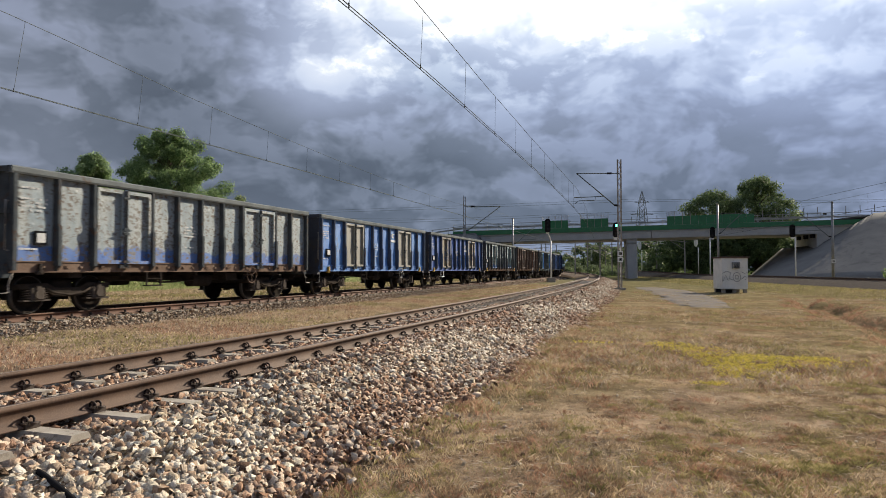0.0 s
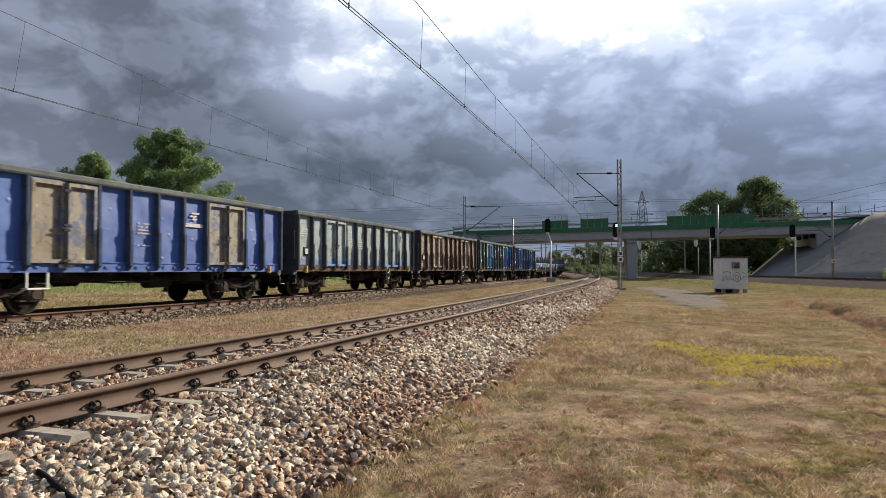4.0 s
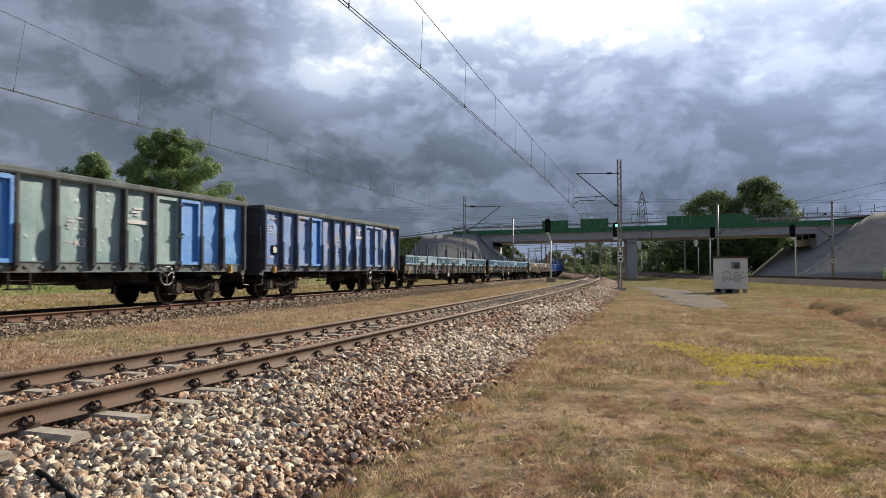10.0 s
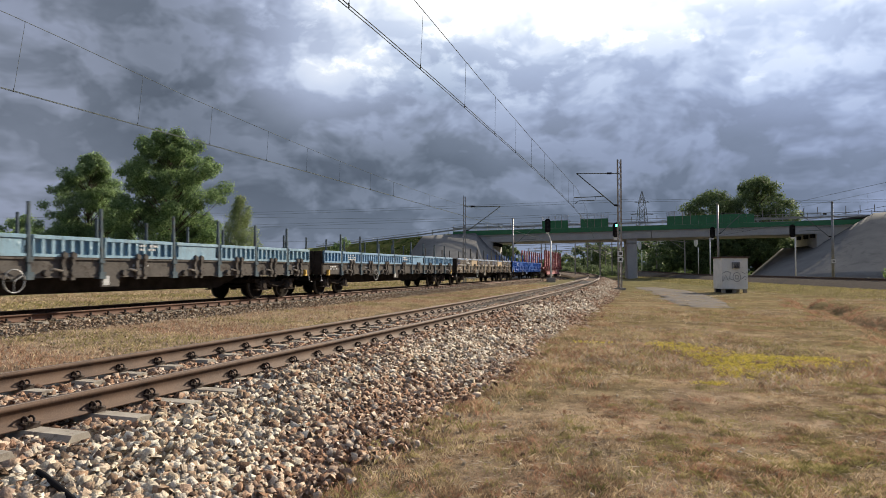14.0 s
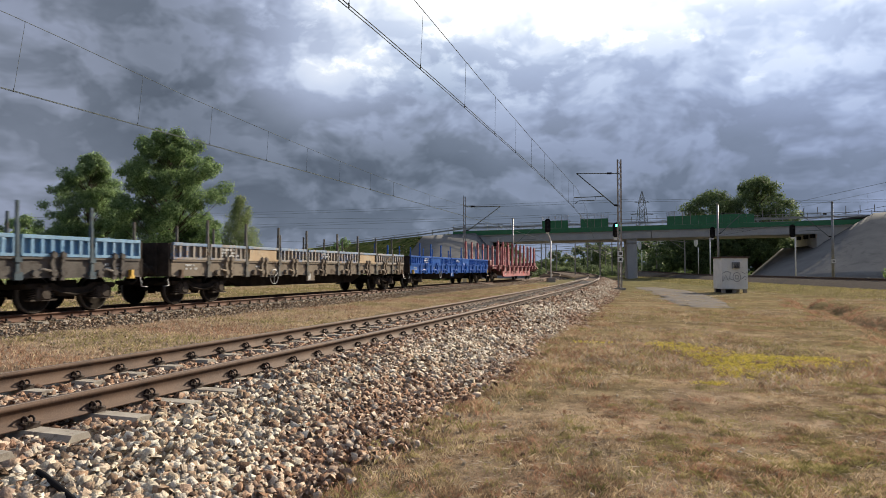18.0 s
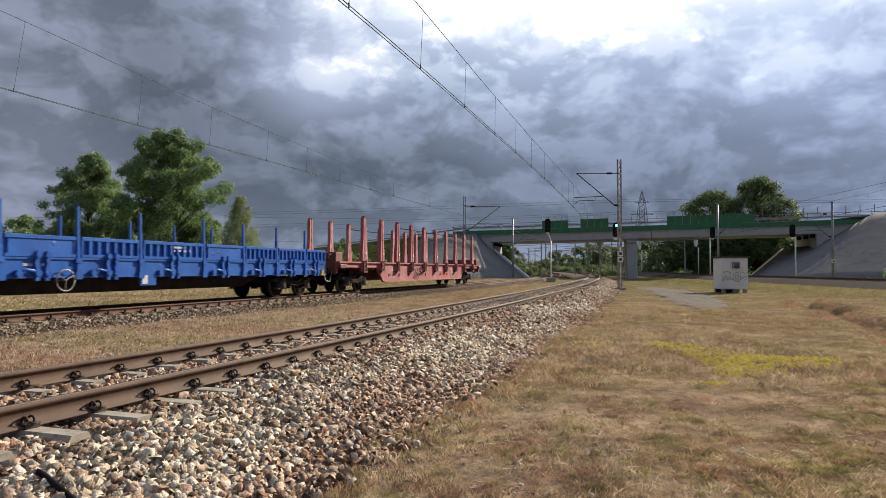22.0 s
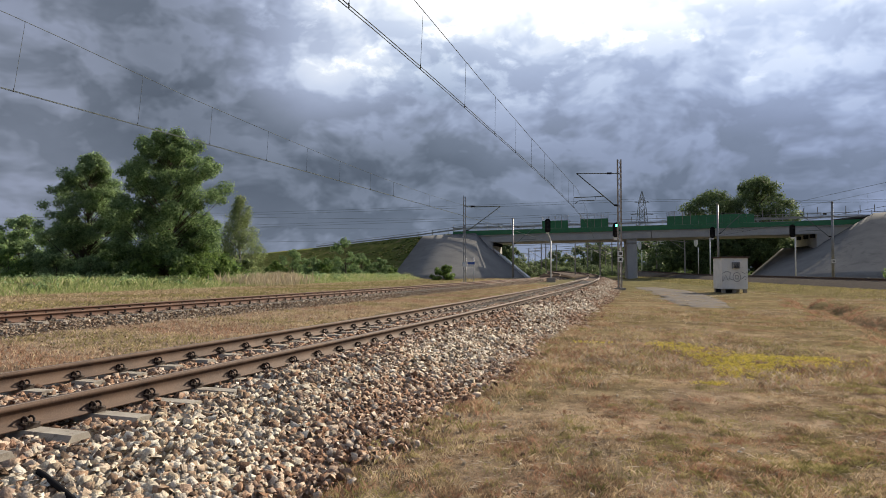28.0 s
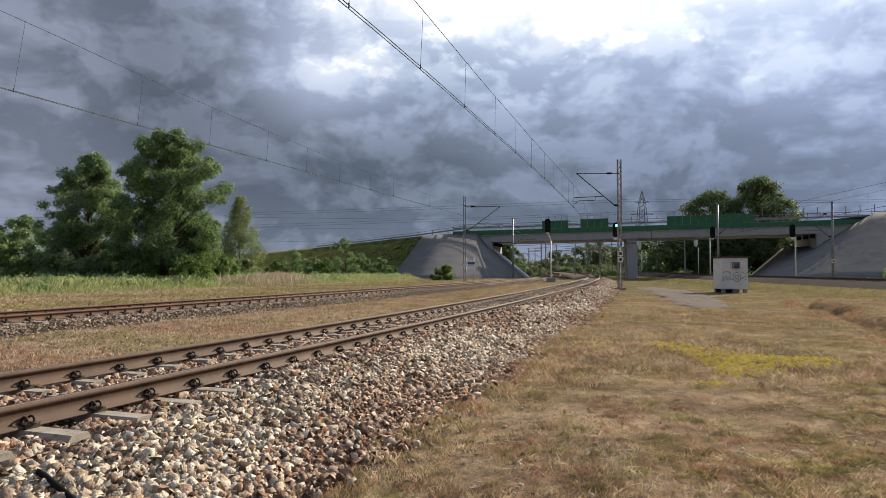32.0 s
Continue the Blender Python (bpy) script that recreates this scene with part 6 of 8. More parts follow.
    add_bogie(w, -7.43, sets), add_bogie(w, 7.43, sets)
    WAGONS.append((w, s_front + FL / 2, 7.43, sets))


surf_deck = surf("deck_planks", (0.12, 0.1, 0.08), (0.22, 0.19, 0.16), 3, 0.9, 0, 0.4, stretch=(0.3, 3, 1))
TEAL = paint("paint_dusty_teal", (0.13, 0.26, 0.37), (0.21, 0.36, 0.46), (0.14, 0.1, 0.08), (0.2, 0.26, 0.28), 0.66, 1.1, 0.25)
TEAL_B = paint("paint_dusty_blue", (0.105, 0.25, 0.42), (0.175, 0.33, 0.48), (0.14, 0.1, 0.08), (0.2, 0.26, 0.28), 0.66, 1.1, 0.25)
LIP_BLUE = paint("paint_lip_blue_worn", (0.1, 0.2, 0.36), (0.2, 0.27, 0.36), (0.2, 0.14, 0.1), (0.28, 0.25, 0.21), 0.53, 0.8, 0.3)
TAN = paint("paint_tan_patch", (0.34, 0.23, 0.12), (0.42, 0.31, 0.18), (0.22, 0.13, 0.07), (0.33, 0.29, 0.22), 0.56, 1.5, 0.2)
TAUPE = paint("paint_rusty_taupe", (0.2, 0.17, 0.14), (0.28, 0.25, 0.21), (0.3, 0.19, 0.1), (0.1, 0.19, 0.36), 0.525, 0.9, 0.35)
ROYAL = paint("paint_royal_blue", (0.012, 0.085, 0.37), (0.02, 0.12, 0.46), (0.1, 0.1, 0.12), (0.05, 0.15, 0.42), 0.74, 1.0, 0.1, 0.3)
DUST = surf("sole_dust_grey", (0.085, 0.08, 0.075), (0.15, 0.14, 0.13), 2, 0.85, 0, 0.2, stain=(0.06, 0.05, 0.045))
DUST_B = surf("sole_dust_tan", (0.17, 0.145, 0.12), (0.25, 0.22, 0.18), 1.2, 0.85, 0, 0.2, stain=(0.1, 0.08, 0.065))
STAKE_G = surf("stake_grey", (0.1, 0.1, 0.095), (0.18, 0.18, 0.17), 2, 0.85, 0.1, 0.1, stain=(0.1, 0.07, 0.05))
STAKE_T = surf("stake_teal", (0.075, 0.1, 0.12), (0.13, 0.165, 0.185), 2, 0.85, 0.1, 0.1, stain=(0.1, 0.09, 0.08))
S_FLAT = 114.87


def build_flat_wagons():
    flat_wagon("flat wagon with dusty teal drop sides and dusty teal stakes", TEAL, DUST, STAKE_T, S_FLAT, DUST, M_YELLOW, 11, patches=(2, 5))
    flat_wagon("flat wagon with dusty blue drop sides and stakes", TEAL_B, DUST, STAKE_T, 134.6, DUST, M_YELLOW, 12, patches=(5,))
    flat_wagon("flat wagon with rusty taupe drop sides patched blue", TAUPE, DUST_B, STAKE_G, 154.36, DUST_B, SOLE_BROWN, 13, patches=(2, 6), lip_mat=LIP_BLUE, patch_mat=TAN)
    flat_wagon("freshly painted royal-blue flat wagon with stakes", ROYAL, ROYAL, ROYAL, 173.95, ROYAL, M_YELLOW, 14, patches=(2, 5))


build_flat_wagons()

# -- the last wagon: red frame with tall double posts for timber
RED = paint("paint_faded_red", (0.30, 0.055, 0.065), (0.40, 0.12, 0.135), (0.15, 0.06, 0.055), (0.42, 0.25, 0.24), 0.57, 1.3, 0.4)
RED_D = paint("paint_dark_red", (0.115, 0.028, 0.025), (0.17, 0.048, 0.042), (0.11, 0.06, 0.045), (0.17, 0.07, 0.06), 0.64, 1.0, 0.3)


def timber_wagon(s_front):
    ln, hw = 24.7, 1.38
    w = thing("timber_wagon", "faded red timber wagon with tall paired posts", "freight wagon", TRAIN)
    bm = bmesh.new()
    side = [(0.0, 1.16), (0.0, 1.4), (ln, 1.4), (ln, 1.16), (ln - 4.4, 1.16), (ln - 5.2, 0.45), (5.2, 0.45), (4.4, 1.16)]
    prism(bm, [(x - ln / 2, z) for x, z in side], "y", -0.06, 0.06)
    fr = mesh_of("side_sill", bm, RED)
    bm = bmesh.new()
    bx(bm, -ln / 2, ln / 2, -0.16, 0.05, 1.37, 1.43)
    bx(bm, -ln / 2 + 5.2, ln / 2 - 5.2, -0.14, 0.05, 0.43, 0.48)
    fl = mesh_of("sill_flange", bm, RED)
    post = bmesh.new()
    for dx in (-0.13, 0.13):
        sg = -1 if dx < 0 else 1
        out = [(sg * 0.035, 0.98), (sg * 0.25, 0.98), (sg * 0.245, 1.9), (sg * 0.15, 2.55), (sg * 0.14, 3.45), (sg * 0.11, 3.54), (sg * 0.06, 3.54), (sg * 0.035, 3.45)]
        prism(post, out, "y", -0.14, 0.02)
        rod(post, (sg * 0.085, -0.06, 3.54), (sg * 0.085, -0.06, 3.61), 0.045, n=8)
    for z in (1.25, 1.75, 2.2, 2.65, 3.1):
        bx(post, -0.05, 0.05, -0.05, 0.01, z, z + 0.2)
    post_me = mesh_of("double_post", post, RED)
    shoe = bmesh.new()
    bx(shoe, -0.2, 0.2, -0.2, 0.0, 0.92, 1.0)
    for dx in (-0.16, 0.0, 0.16):
        bx(shoe, dx - 0.025, dx + 0.025, -0.19, 0.0, 1.0, 1.5)
    shoe_me = mesh_of("post_shoe", shoe, RED_D)
    strap = bmesh.new()
    chain(strap, [(0, 0, 0), (0.55, 0, -0.035), (1.09, 0, -0.05), (1.63, 0, -0.035), (2.18, 0, 0)], 0.018, 5)
    strap_me = mesh_of("strap", strap, M_BLACK)
    xs = [2.6 + 2.19 * i for i in range(10)]
    for sd in (-1, 1):
        def put(ob, x, z=0.0, y=0.0, sd=sd):
            ob.matrix_basis = pose(0, 0, 0, 0, 0, 0 if sd < 0 else 180) @ pose(x, -hw + y, z)
        put(part("side_sill", fr, None, w), 0)
        put(part("sill_flange", fl, None, w), 0)
        for i, x in enumerate(xs):
            p = part("double_post", post_me, None, w)
            put(p, x - ln / 2 if sd < 0 else ln / 2 - x - 0.24, 0, -0.04)
            part("post_shoe", shoe_me, None, p)
            bm = bmesh.new()
            lathe(bm, [(-0.162, 0.075), (-0.158, 0.075)], "y", 14, (0.12, 0, 1.85))
            part("round_sticker", bm, M_LETTER, p)
            if 2 <= i < len(xs) - 1:
                put(part("strap", strap_me, None, w), x - ln / 2 if sd < 0 else ln / 2 - x - 2.43, 3.33, -0.1)
        bm = bmesh.new()
        for k in range(9):
            x = 5.9 + 1.45 * k
            bx(bm, x, x + 0.16, -0.1, -0.06, 0.72, 0.86)
        put(part("lashing_eyes", bm, RED_D, w), -ln / 2)
        bm = bmesh.new()
        for x in (10.0, 10.7):
            wheel_ring(bm, (x, -0.13, 0.88 + (x - 10) * 0.12), 0.26)
        put(part("brake_wheel", bm, RED_D, w), -ln / 2)
        for x, z, r, wd in ((6.0, 0.7, 1, 0.9), (6.4, 1.2, 2, 0.5), (14.5, 1.2, 2, 0.8), (17.0, 1.2, 3, 0.6)):
            for bm in bars(x, z, r, wd, 0.08, 0.05, -0.064, random.Random(5)):
                put(part("lettering", bm, M_LETTER, w), -ln / 2)
        bm = bmesh.new()
        bx(bm, 15.5, 16.1, -0.066, -0.06, 0.55, 1.15)
        put(part("red_notice", bm, RED_N, w, "bright red notice plate"), -ln / 2)
        for x in (0.3, ln - 0.3):
            bm = bmesh.new()
            bx(bm, x - 0.3, x + 0.3, -0.2, -0.05, 1.12, 1.3)
            bevelled(bm, 0.02)
            put(part("tow_bracket", bm, RED_D, w), -ln / 2)
    bm = bmesh.new()
    bx(bm, -ln / 2, ln / 2, -hw, hw, 1.3, 1.37)
    bx(bm, -ln / 2 + 5.2, ln / 2 - 5.2, -0.5, 0.5, 0.55, 1.3)
    for x in np.linspace(-11.5, 11.5, 15):
        bx(bm, x - 0.08, x + 0.08, -hw + 0.05, hw - 0.05, 1.05, 1.3)
    part("centre_frame", bm, RED_D, w)
    for sg in (-1, 1):
        bm = bmesh.new()
        bx(bm, -0.08, 0.08, -hw, hw, 0.9, 1.4)
        bx(bm, -0.62, 0.06, -hw + 0.02, hw - 0.02, 1.41, 1.84)
        bevelled(bm, 0.02)
        for y in (-0.9, 0.0, 0.9):
            bx(bm, 0.06, 0.12, y - 0.05, y + 0.05, 1.41, 1.84)
        part("end_bulkhead", bm, RED_D, w, "dark red end bulkhead").matrix_basis = pose(sg * ln / 2, 0, 0, 0, 0, 0 if sg > 0 else 180)
        bm = bmesh.new()
        for y in (-1.2, 1.2):
            chain(bm, [(0.1, y, 1.75), (0.4, y, 1.72), (0.45, y, 1.6), (0.1, y, 1.5)], 0.018, 6)
            chain(bm, [(0.1, y, 1.0), (0.25, y, 0.7), (0.3, y, 0.55), (0.6, y, 0.53)], 0.018, 6)
        part("handrail", bm, M_GALV, w).matrix_basis = pose(sg * ln / 2, 0, 0, 0, 0, 0 if sg > 0 else 180)
    add_ends(w, ln / 2 - 0.03)
    sets = []
    add_bogie(w, -ln / 2 + 2.6, sets), add_bogie(w, ln / 2 - 2.6, sets)
    WAGONS.append((w, s_front + ln / 2, ln / 2 - 2.6, sets))


RED_N = surf("red_notice_paint", (0.45, 0.03, 0.025), (0.5, 0.05, 0.04), 3, 0.6)
timber_wagon(193.65)


def motions():
    """The train rolls towards the camera's side and away; its wheels turn."""
    end, step = 32.0, 0.5
    for w, place, pivot, sets in WAGONS:
        rows = []
        for i in range(int(end / step) + 1):
            t = i * step
            s = place - gone(t)
            a, b = FAR.at(s - pivot), FAR.at(s + pivot)
            dx, dy, dz = float(b[0] - a[0]), float(b[1] - a[1]), float(b[2] - a[2])
            mid = Vector(((float(a[0] + b[0])) / 2, (float(a[1] + b[1])) / 2, float(a[2] + b[2]) / 2))
            m = Matrix.Translation(mid) @ Matrix.Rotation(math.atan2(dy, dx), 4, "Z") @ Matrix.Rotation(-math.atan2(dz, math.hypot(dx, dy)), 4, "Y")
            rows.append((t, m))
        walk(w, rows)
        for k, ws in enumerate(sets):
            here = ws.location.copy()
            turn = []
            n = 480
            for i in range(n + 1):
                t = end * i / n
                turn.append((t, Matrix.Translation(here) @ Matrix.Rotation(-(gone(t)) / 0.46 + k, 4, "Y")))
            walk(ws, turn)
# ---- trees, shrubs ----
def leaf_cloud(centres, radii, n, size, rng, flat=0.75, droop=0.0):
    """Vertices and faces of n leaves (folded quads) in ragged clumps round the centres."""
    centres, radii = np.asarray(centres), np.asarray(radii)
    wgt = radii ** 2
    k = rng.choice(len(centres), n, p=wgt / wgt.sum())
    d = rng.normal(size=(n, 3))
    d /= np.linalg.norm(d, axis=1)[:, None]
    r = rng.uniform(0.35, 1.0, n) ** 0.6 * (1 + 0.18 * rng.normal(size=n))
    p = centres[k] + d * (radii[k] * r)[:, None] * np.array([1, 1, flat])
    p[:, 2] -= droop * rng.random(n) ** 2 * radii[k]
    face = d + 0.5 * rng.normal(size=(n, 3)) + np.array([0, 0, 0.35])
    a = np.cross(face, rng.normal(size=(n, 3)))
    a /= np.linalg.norm(a, axis=1)[:, None]
    b = np.cross(face, a)
    b /= np.linalg.norm(b, axis=1)[:, None]
    s = size * rng.uniform(0.6, 1.4, n)[:, None]
    v = np.stack([p - a * s, p + b * s * 0.55, p + a * s, p - b * s * 0.55], 1).reshape(-1, 3)
    i = np.arange(n)[:, None] * 4
    return v, np.concatenate([i, i + 1, i + 2, i + 3], 1)


def tree(name, label, base, height, width, leaf, bark, seed, leaves=9000, size=0.14, trunk_h=0.3, clumps=60, shape=(0.7, 1.0, 0.92, 0.6, 0.12), droop=0.0, kind="", group="", trunk_r=None, lean=0.0):
    """Trunk that tapers, forking limbs, and a crown of leaves in clumps at the limbs' ends."""
    rng = np.random.default_rng(seed)
    t = thing(name, label, "tree" if name != "shrub" else "shrub", group, kind, Matrix.Translation(base))
    bm = bmesh.new()
    r0 = trunk_r or height * 0.018
    pts = [Vector((0, 0, -0.2))]
    for k in range(1, 7):
        pts.append(Vector((rng.normal(0, 0.02) * height * k / 6 + lean * k / 6, rng.normal(0, 0.02) * height * k / 6, height * 0.9 * k / 6)))
    for k in range(6):
        rod(bm, pts[k], pts[k + 1], r0 * (1 - k / 6.5), r0 * (1 - (k + 1) / 6.5), 8, False)
    cs, rs = [], []
    for c in range(clumps):
        f = trunk_h + (1 - trunk_h) * (c + rng.random()) / clumps
        u = (f - trunk_h) / (1 - trunk_h)
        prof = float(np.interp(u, (0, 0.3, 0.55, 0.8, 1.0), shape))
        reach = width / 2 * prof * rng.uniform(0.35, 1.0)
        ang = rng.uniform(0, math.tau)
        z = height * f * 0.97
        i = min(5, int(z / (height * 0.9) * 6))
        axis = pts[i].lerp(pts[i + 1], min(1, z / (height * 0.15) - i))
        e = Vector((axis.x + reach * math.cos(ang), axis.y + reach * math.sin(ang), z))
        start = axis.copy()
        start.z = max(height * trunk_h * 0.6, z - reach * 0.9)
        rod(bm, start, e, r0 * 0.28 * (1 - 0.6 * u), 0.015, 5, False)
        cs.append(e)
        rs.append(width * rng.uniform(0.085, 0.16) * (1.1 - 0.35 * u) * min(1.0, 10.5 / math.sqrt(clumps)))
    part("trunk", bm, bark, t)
    v, f = leaf_cloud([tuple(c) for c in cs], rs, leaves, size, rng, 0.8, droop)
    v[:, 2] = np.maximum(v[:, 2], 0.02)
    part("crown", raw_mesh("crown", v, f, leaf), None, t)
    return t


L_MAPLE = foliage("leaf_dark_green", (0.08, 0.135, 0.055), (0.3, 0.42, 0.18), 0.5)
L_ASH = foliage("leaf_mid_green", (0.13, 0.2, 0.085), (0.38, 0.5, 0.25), 0.6)
L_BIRCH = foliage("leaf_birch", (0.13, 0.18, 0.075), (0.34, 0.4, 0.19), 0.55)
L_SHRUB = foliage("leaf_shrub", (0.07, 0.13, 0.04), (0.25, 0.35, 0.1), 0.55)
L_DARK = foliage("leaf_far_dark", (0.06, 0.095, 0.042), (0.2, 0.265, 0.115), 0.5)
L_PALE = foliage("leaf_far_pale", (0.1, 0.14, 0.07), (0.24, 0.29, 0.14), 0.45)


def at_depth(x, depth, z=None):
    px = sight(x) * depth
    return (px, depth, float(ground_height([px], [depth])[0]) if z is None else z)


tree("tree", "broad dark-green maple tree beside the railway", at_depth(297, 58), 13.0, 9.4, L_MAPLE, M_BARK, 1, 120000, 0.085, 0.1, 210, (0.75, 0.95, 1.0, 0.92, 0.45))
tree("tree", "lighter green ash tree beside a darker one", at_depth(142, 60), 11.6, 8.4, L_ASH, M_BARK, 2, 100000, 0.08, 0.03, 220, (1.0, 1.0, 0.86, 0.6, 0.16), lean=0.8)
tree("tree", "slender drooping birch tree", at_depth(424, 74), 9.6, 5.4, L_BIRCH, M_BIRCH, 3, 26000, 0.075, 0.05, 130, (0.9, 1.0, 0.8, 0.5, 0.1), droop=2.0)
tree("tree", "lower green tree behind the meadow", at_depth(35, 66), 6.4, 6.5, L_ASH, M_BARK, 4, 15000, 0.12, 0.1, 50)
tree("tree", "lower green tree behind the meadow", at_depth(-30, 62), 6.0, 6.5, L_MAPLE, M_BARK, 5, 7000, 0.16, 0.1, 40)
tree("tree", "broad dark tree behind a bridge", at_depth(1338, 150, -0.5), 21.6, 18.0, L_DARK, M_BARK, 6, 44000, 0.22, 0.15, 170, (0.95, 1.0, 0.95, 0.75, 0.25))
tree("tree", "lower dark tree beside a broader one behind a bridge", at_depth(1272, 150, -0.5), 18.8, 17.5, L_DARK, M_BARK, 7, 30000, 0.22, 0.15, 130, (0.9, 1.0, 0.95, 0.7, 0.2), lean=-1.0)
for k, (x, dep, h, w, mat) in enumerate(((215, 57, 3.6, 4.0, L_SHRUB), (262, 54, 2.6, 3.2, L_SHRUB), (355, 57, 3.4, 4.2, L_SHRUB), (330, 54, 2.4, 3.0, L_SHRUB), (395, 60, 2.6, 3.0, L_SHRUB), (100, 56, 2.6, 4.0, L_ASH),
                                         (60, 58, 2.8, 4.0, L_ASH), (160, 55, 2.4, 3.4, L_ASH), (15, 56, 3.0, 4.0, L_SHRUB), (440, 70, 2.4, 3.2, L_BIRCH), (518, 88, 4.0, 4.6, L_MAPLE), (550, 92, 3.0, 3.6, L_MAPLE), (612, 90, 5.6, 4.8, L_MAPLE),
                                         (640, 94, 3.4, 4.0, L_MAPLE), (490, 84, 2.4, 3.0, L_SHRUB), (672, 96, 3.0, 3.6, L_MAPLE), (580, 92, 2.8, 4.0, L_SHRUB), (692, 98, 1.8, 3.0, L_SHRUB), (785, 86, 1.9, 3.2, L_SHRUB))):
    tree("shrub", "green shrub at the edge of the meadow", at_depth(x, dep), h, w, mat, M_BARK, 20 + k, 4000, 0.1, 0.05, 26, group="shrubs by the meadow")
def woods(name, label, spots, leaf, seed, per, size):
    """Far woods: ragged masses of leaves on many stems, in one mesh."""
    rng = np.random.default_rng(seed)
    cs, rs = [], []
    for x, dep, h, w in spots:
        px, py, _ = at_depth(x, dep)
        for k in range(22):
            f = rng.uniform(0.05, 1.0)
            r = w / 2 * math.sin(math.pi * min(1, f * 0.8 + 0.15)) ** 0.7
            a = rng.uniform(0, math.tau)
            q = r * rng.uniform(0.2, 1)
            cs.append((px + q * math.cos(a), py + q * math.sin(a), GROUND_Z + h * f * 0.95))
            rs.append(w * rng.uniform(0.1, 0.18))
    v, f = leaf_cloud(cs, rs, per * len(spots), size, rng, 0.85)
    v[:, 2] = np.maximum(v[:, 2], GROUND_Z - 0.1)
    tagged(new(name, raw_mesh(name, v, f, leaf)), label, "woods", kind="stuff")


rngw = random.Random(8)
woods("far_woods", "dark trees behind a bridge", [(1150 + 20 * k + rngw.uniform(-8, 8), 150 + rngw.uniform(-6, 14), (rngw.uniform(8, 10.5) if k < 5 else rngw.uniform(10, 13)), rngw.uniform(7, 10)) for k in range(15)], L_DARK, 3, 1500, 0.34)
woods("far_woods", "green trees beyond a railway curve", [(985, 240, 8, 9), (1002, 250, 7, 8), (1028, 235, 9.5, 8), (1045, 240, 11, 9), (1058, 230, 12, 8), (1072, 235, 10, 9), (1088, 240, 9, 9), (965, 260, 6, 9), (1105, 240, 9, 9), (1016, 270, 6, 9)], L_PALE, 4, 1300, 0.4)
woods("far_woods", "hazy line of far trees", [(860 + 22 * k, 420 + rngw.uniform(-20, 20), rngw.uniform(5, 9), rngw.uniform(14, 20)) for k in range(18)], L_PALE, 5, 900, 0.8)
woods("far_woods", "light green tree behind a paved slope", [(895, 150, 7.6, 6.5), (912, 152, 6.2, 5.5), (882, 150, 5.0, 4.0)], L_PALE, 6, 2200, 0.22)
woods("bushes", "low green bushes along a railway curve", [(915, 135, 1.9, 3.4), (930, 138, 2.4, 4), (945, 140, 2.2, 4), (958, 150, 1.7, 4), (1005, 190, 2.2, 6), (1030, 180, 2.6, 6), (1050, 170, 2.4, 6), (1075, 165, 2.8, 6), (1095, 160, 2.6, 6), (985, 210, 2.4, 7)], L_PALE, 7, 900, 0.2)
woods("bushes", "dense green undergrowth behind a meadow", [(-20 + 33 * k, 64 + rngw.uniform(-3, 6), rngw.uniform(2.2, 4.2), 4.6) for k in range(14)], L_SHRUB, 9, 1500, 0.15)
woods("bushes", "green scrub on a road bank", [(480, 100, 1.8, 3.6), (545, 104, 2.0, 4.0), (580, 104, 2.4, 3.6), (625, 100, 2.2, 3.4), (655, 101, 1.5, 3)], L_SHRUB, 10, 900, 0.15)
woods("bushes", "small bush at the foot of a slope", [(1580, 76, 2.0, 3.0)], L_SHRUB, 12, 900, 0.12)


def bank_scrub():
    """Low scrub scattered over the road bank's face."""
    rng = np.random.default_rng(14)
    top = [on_sight(760, 124, 7.0), on_sight(660, 142, 6.5), on_sight(560, 165, 6.0), on_sight(460, 195, 5.3)]
    foot = [on_sight(705, 101, -0.6), on_sight(600, 112, -0.6), on_sight(500, 130, -0.6), on_sight(380, 155, -0.6)]
    cs, rs = [], []
    for k in range(900):
        i = rng.integers(0, 3)
        f, u = rng.random(), rng.random() ** 0.8
        a = Vector(top[i]).lerp(Vector(top[i + 1]), f)
        b = Vector(foot[i]).lerp(Vector(foot[i + 1]), f)
        cs.append(tuple(a.lerp(b, u)))
        rs.append(rng.uniform(0.25, 0.75))
    v, f = leaf_cloud(cs, rs, 42000, 0.17, rng, 0.7)
    tagged(new("bank_scrub", raw_mesh("bank_scrub", v, f, L_BANKS)), "patchy green scrub on a road bank", "scrub", kind="stuff")


L_BANKS = island("leaf_bank", [(0.0, (0.05, 0.075, 0.02)), (0.6, (0.1, 0.14, 0.04)), (0.8, (0.2, 0.2, 0.07)), (1.0, (0.28, 0.24, 0.12))], 0.7, 0, 0.8, 0.4)
bank_scrub()
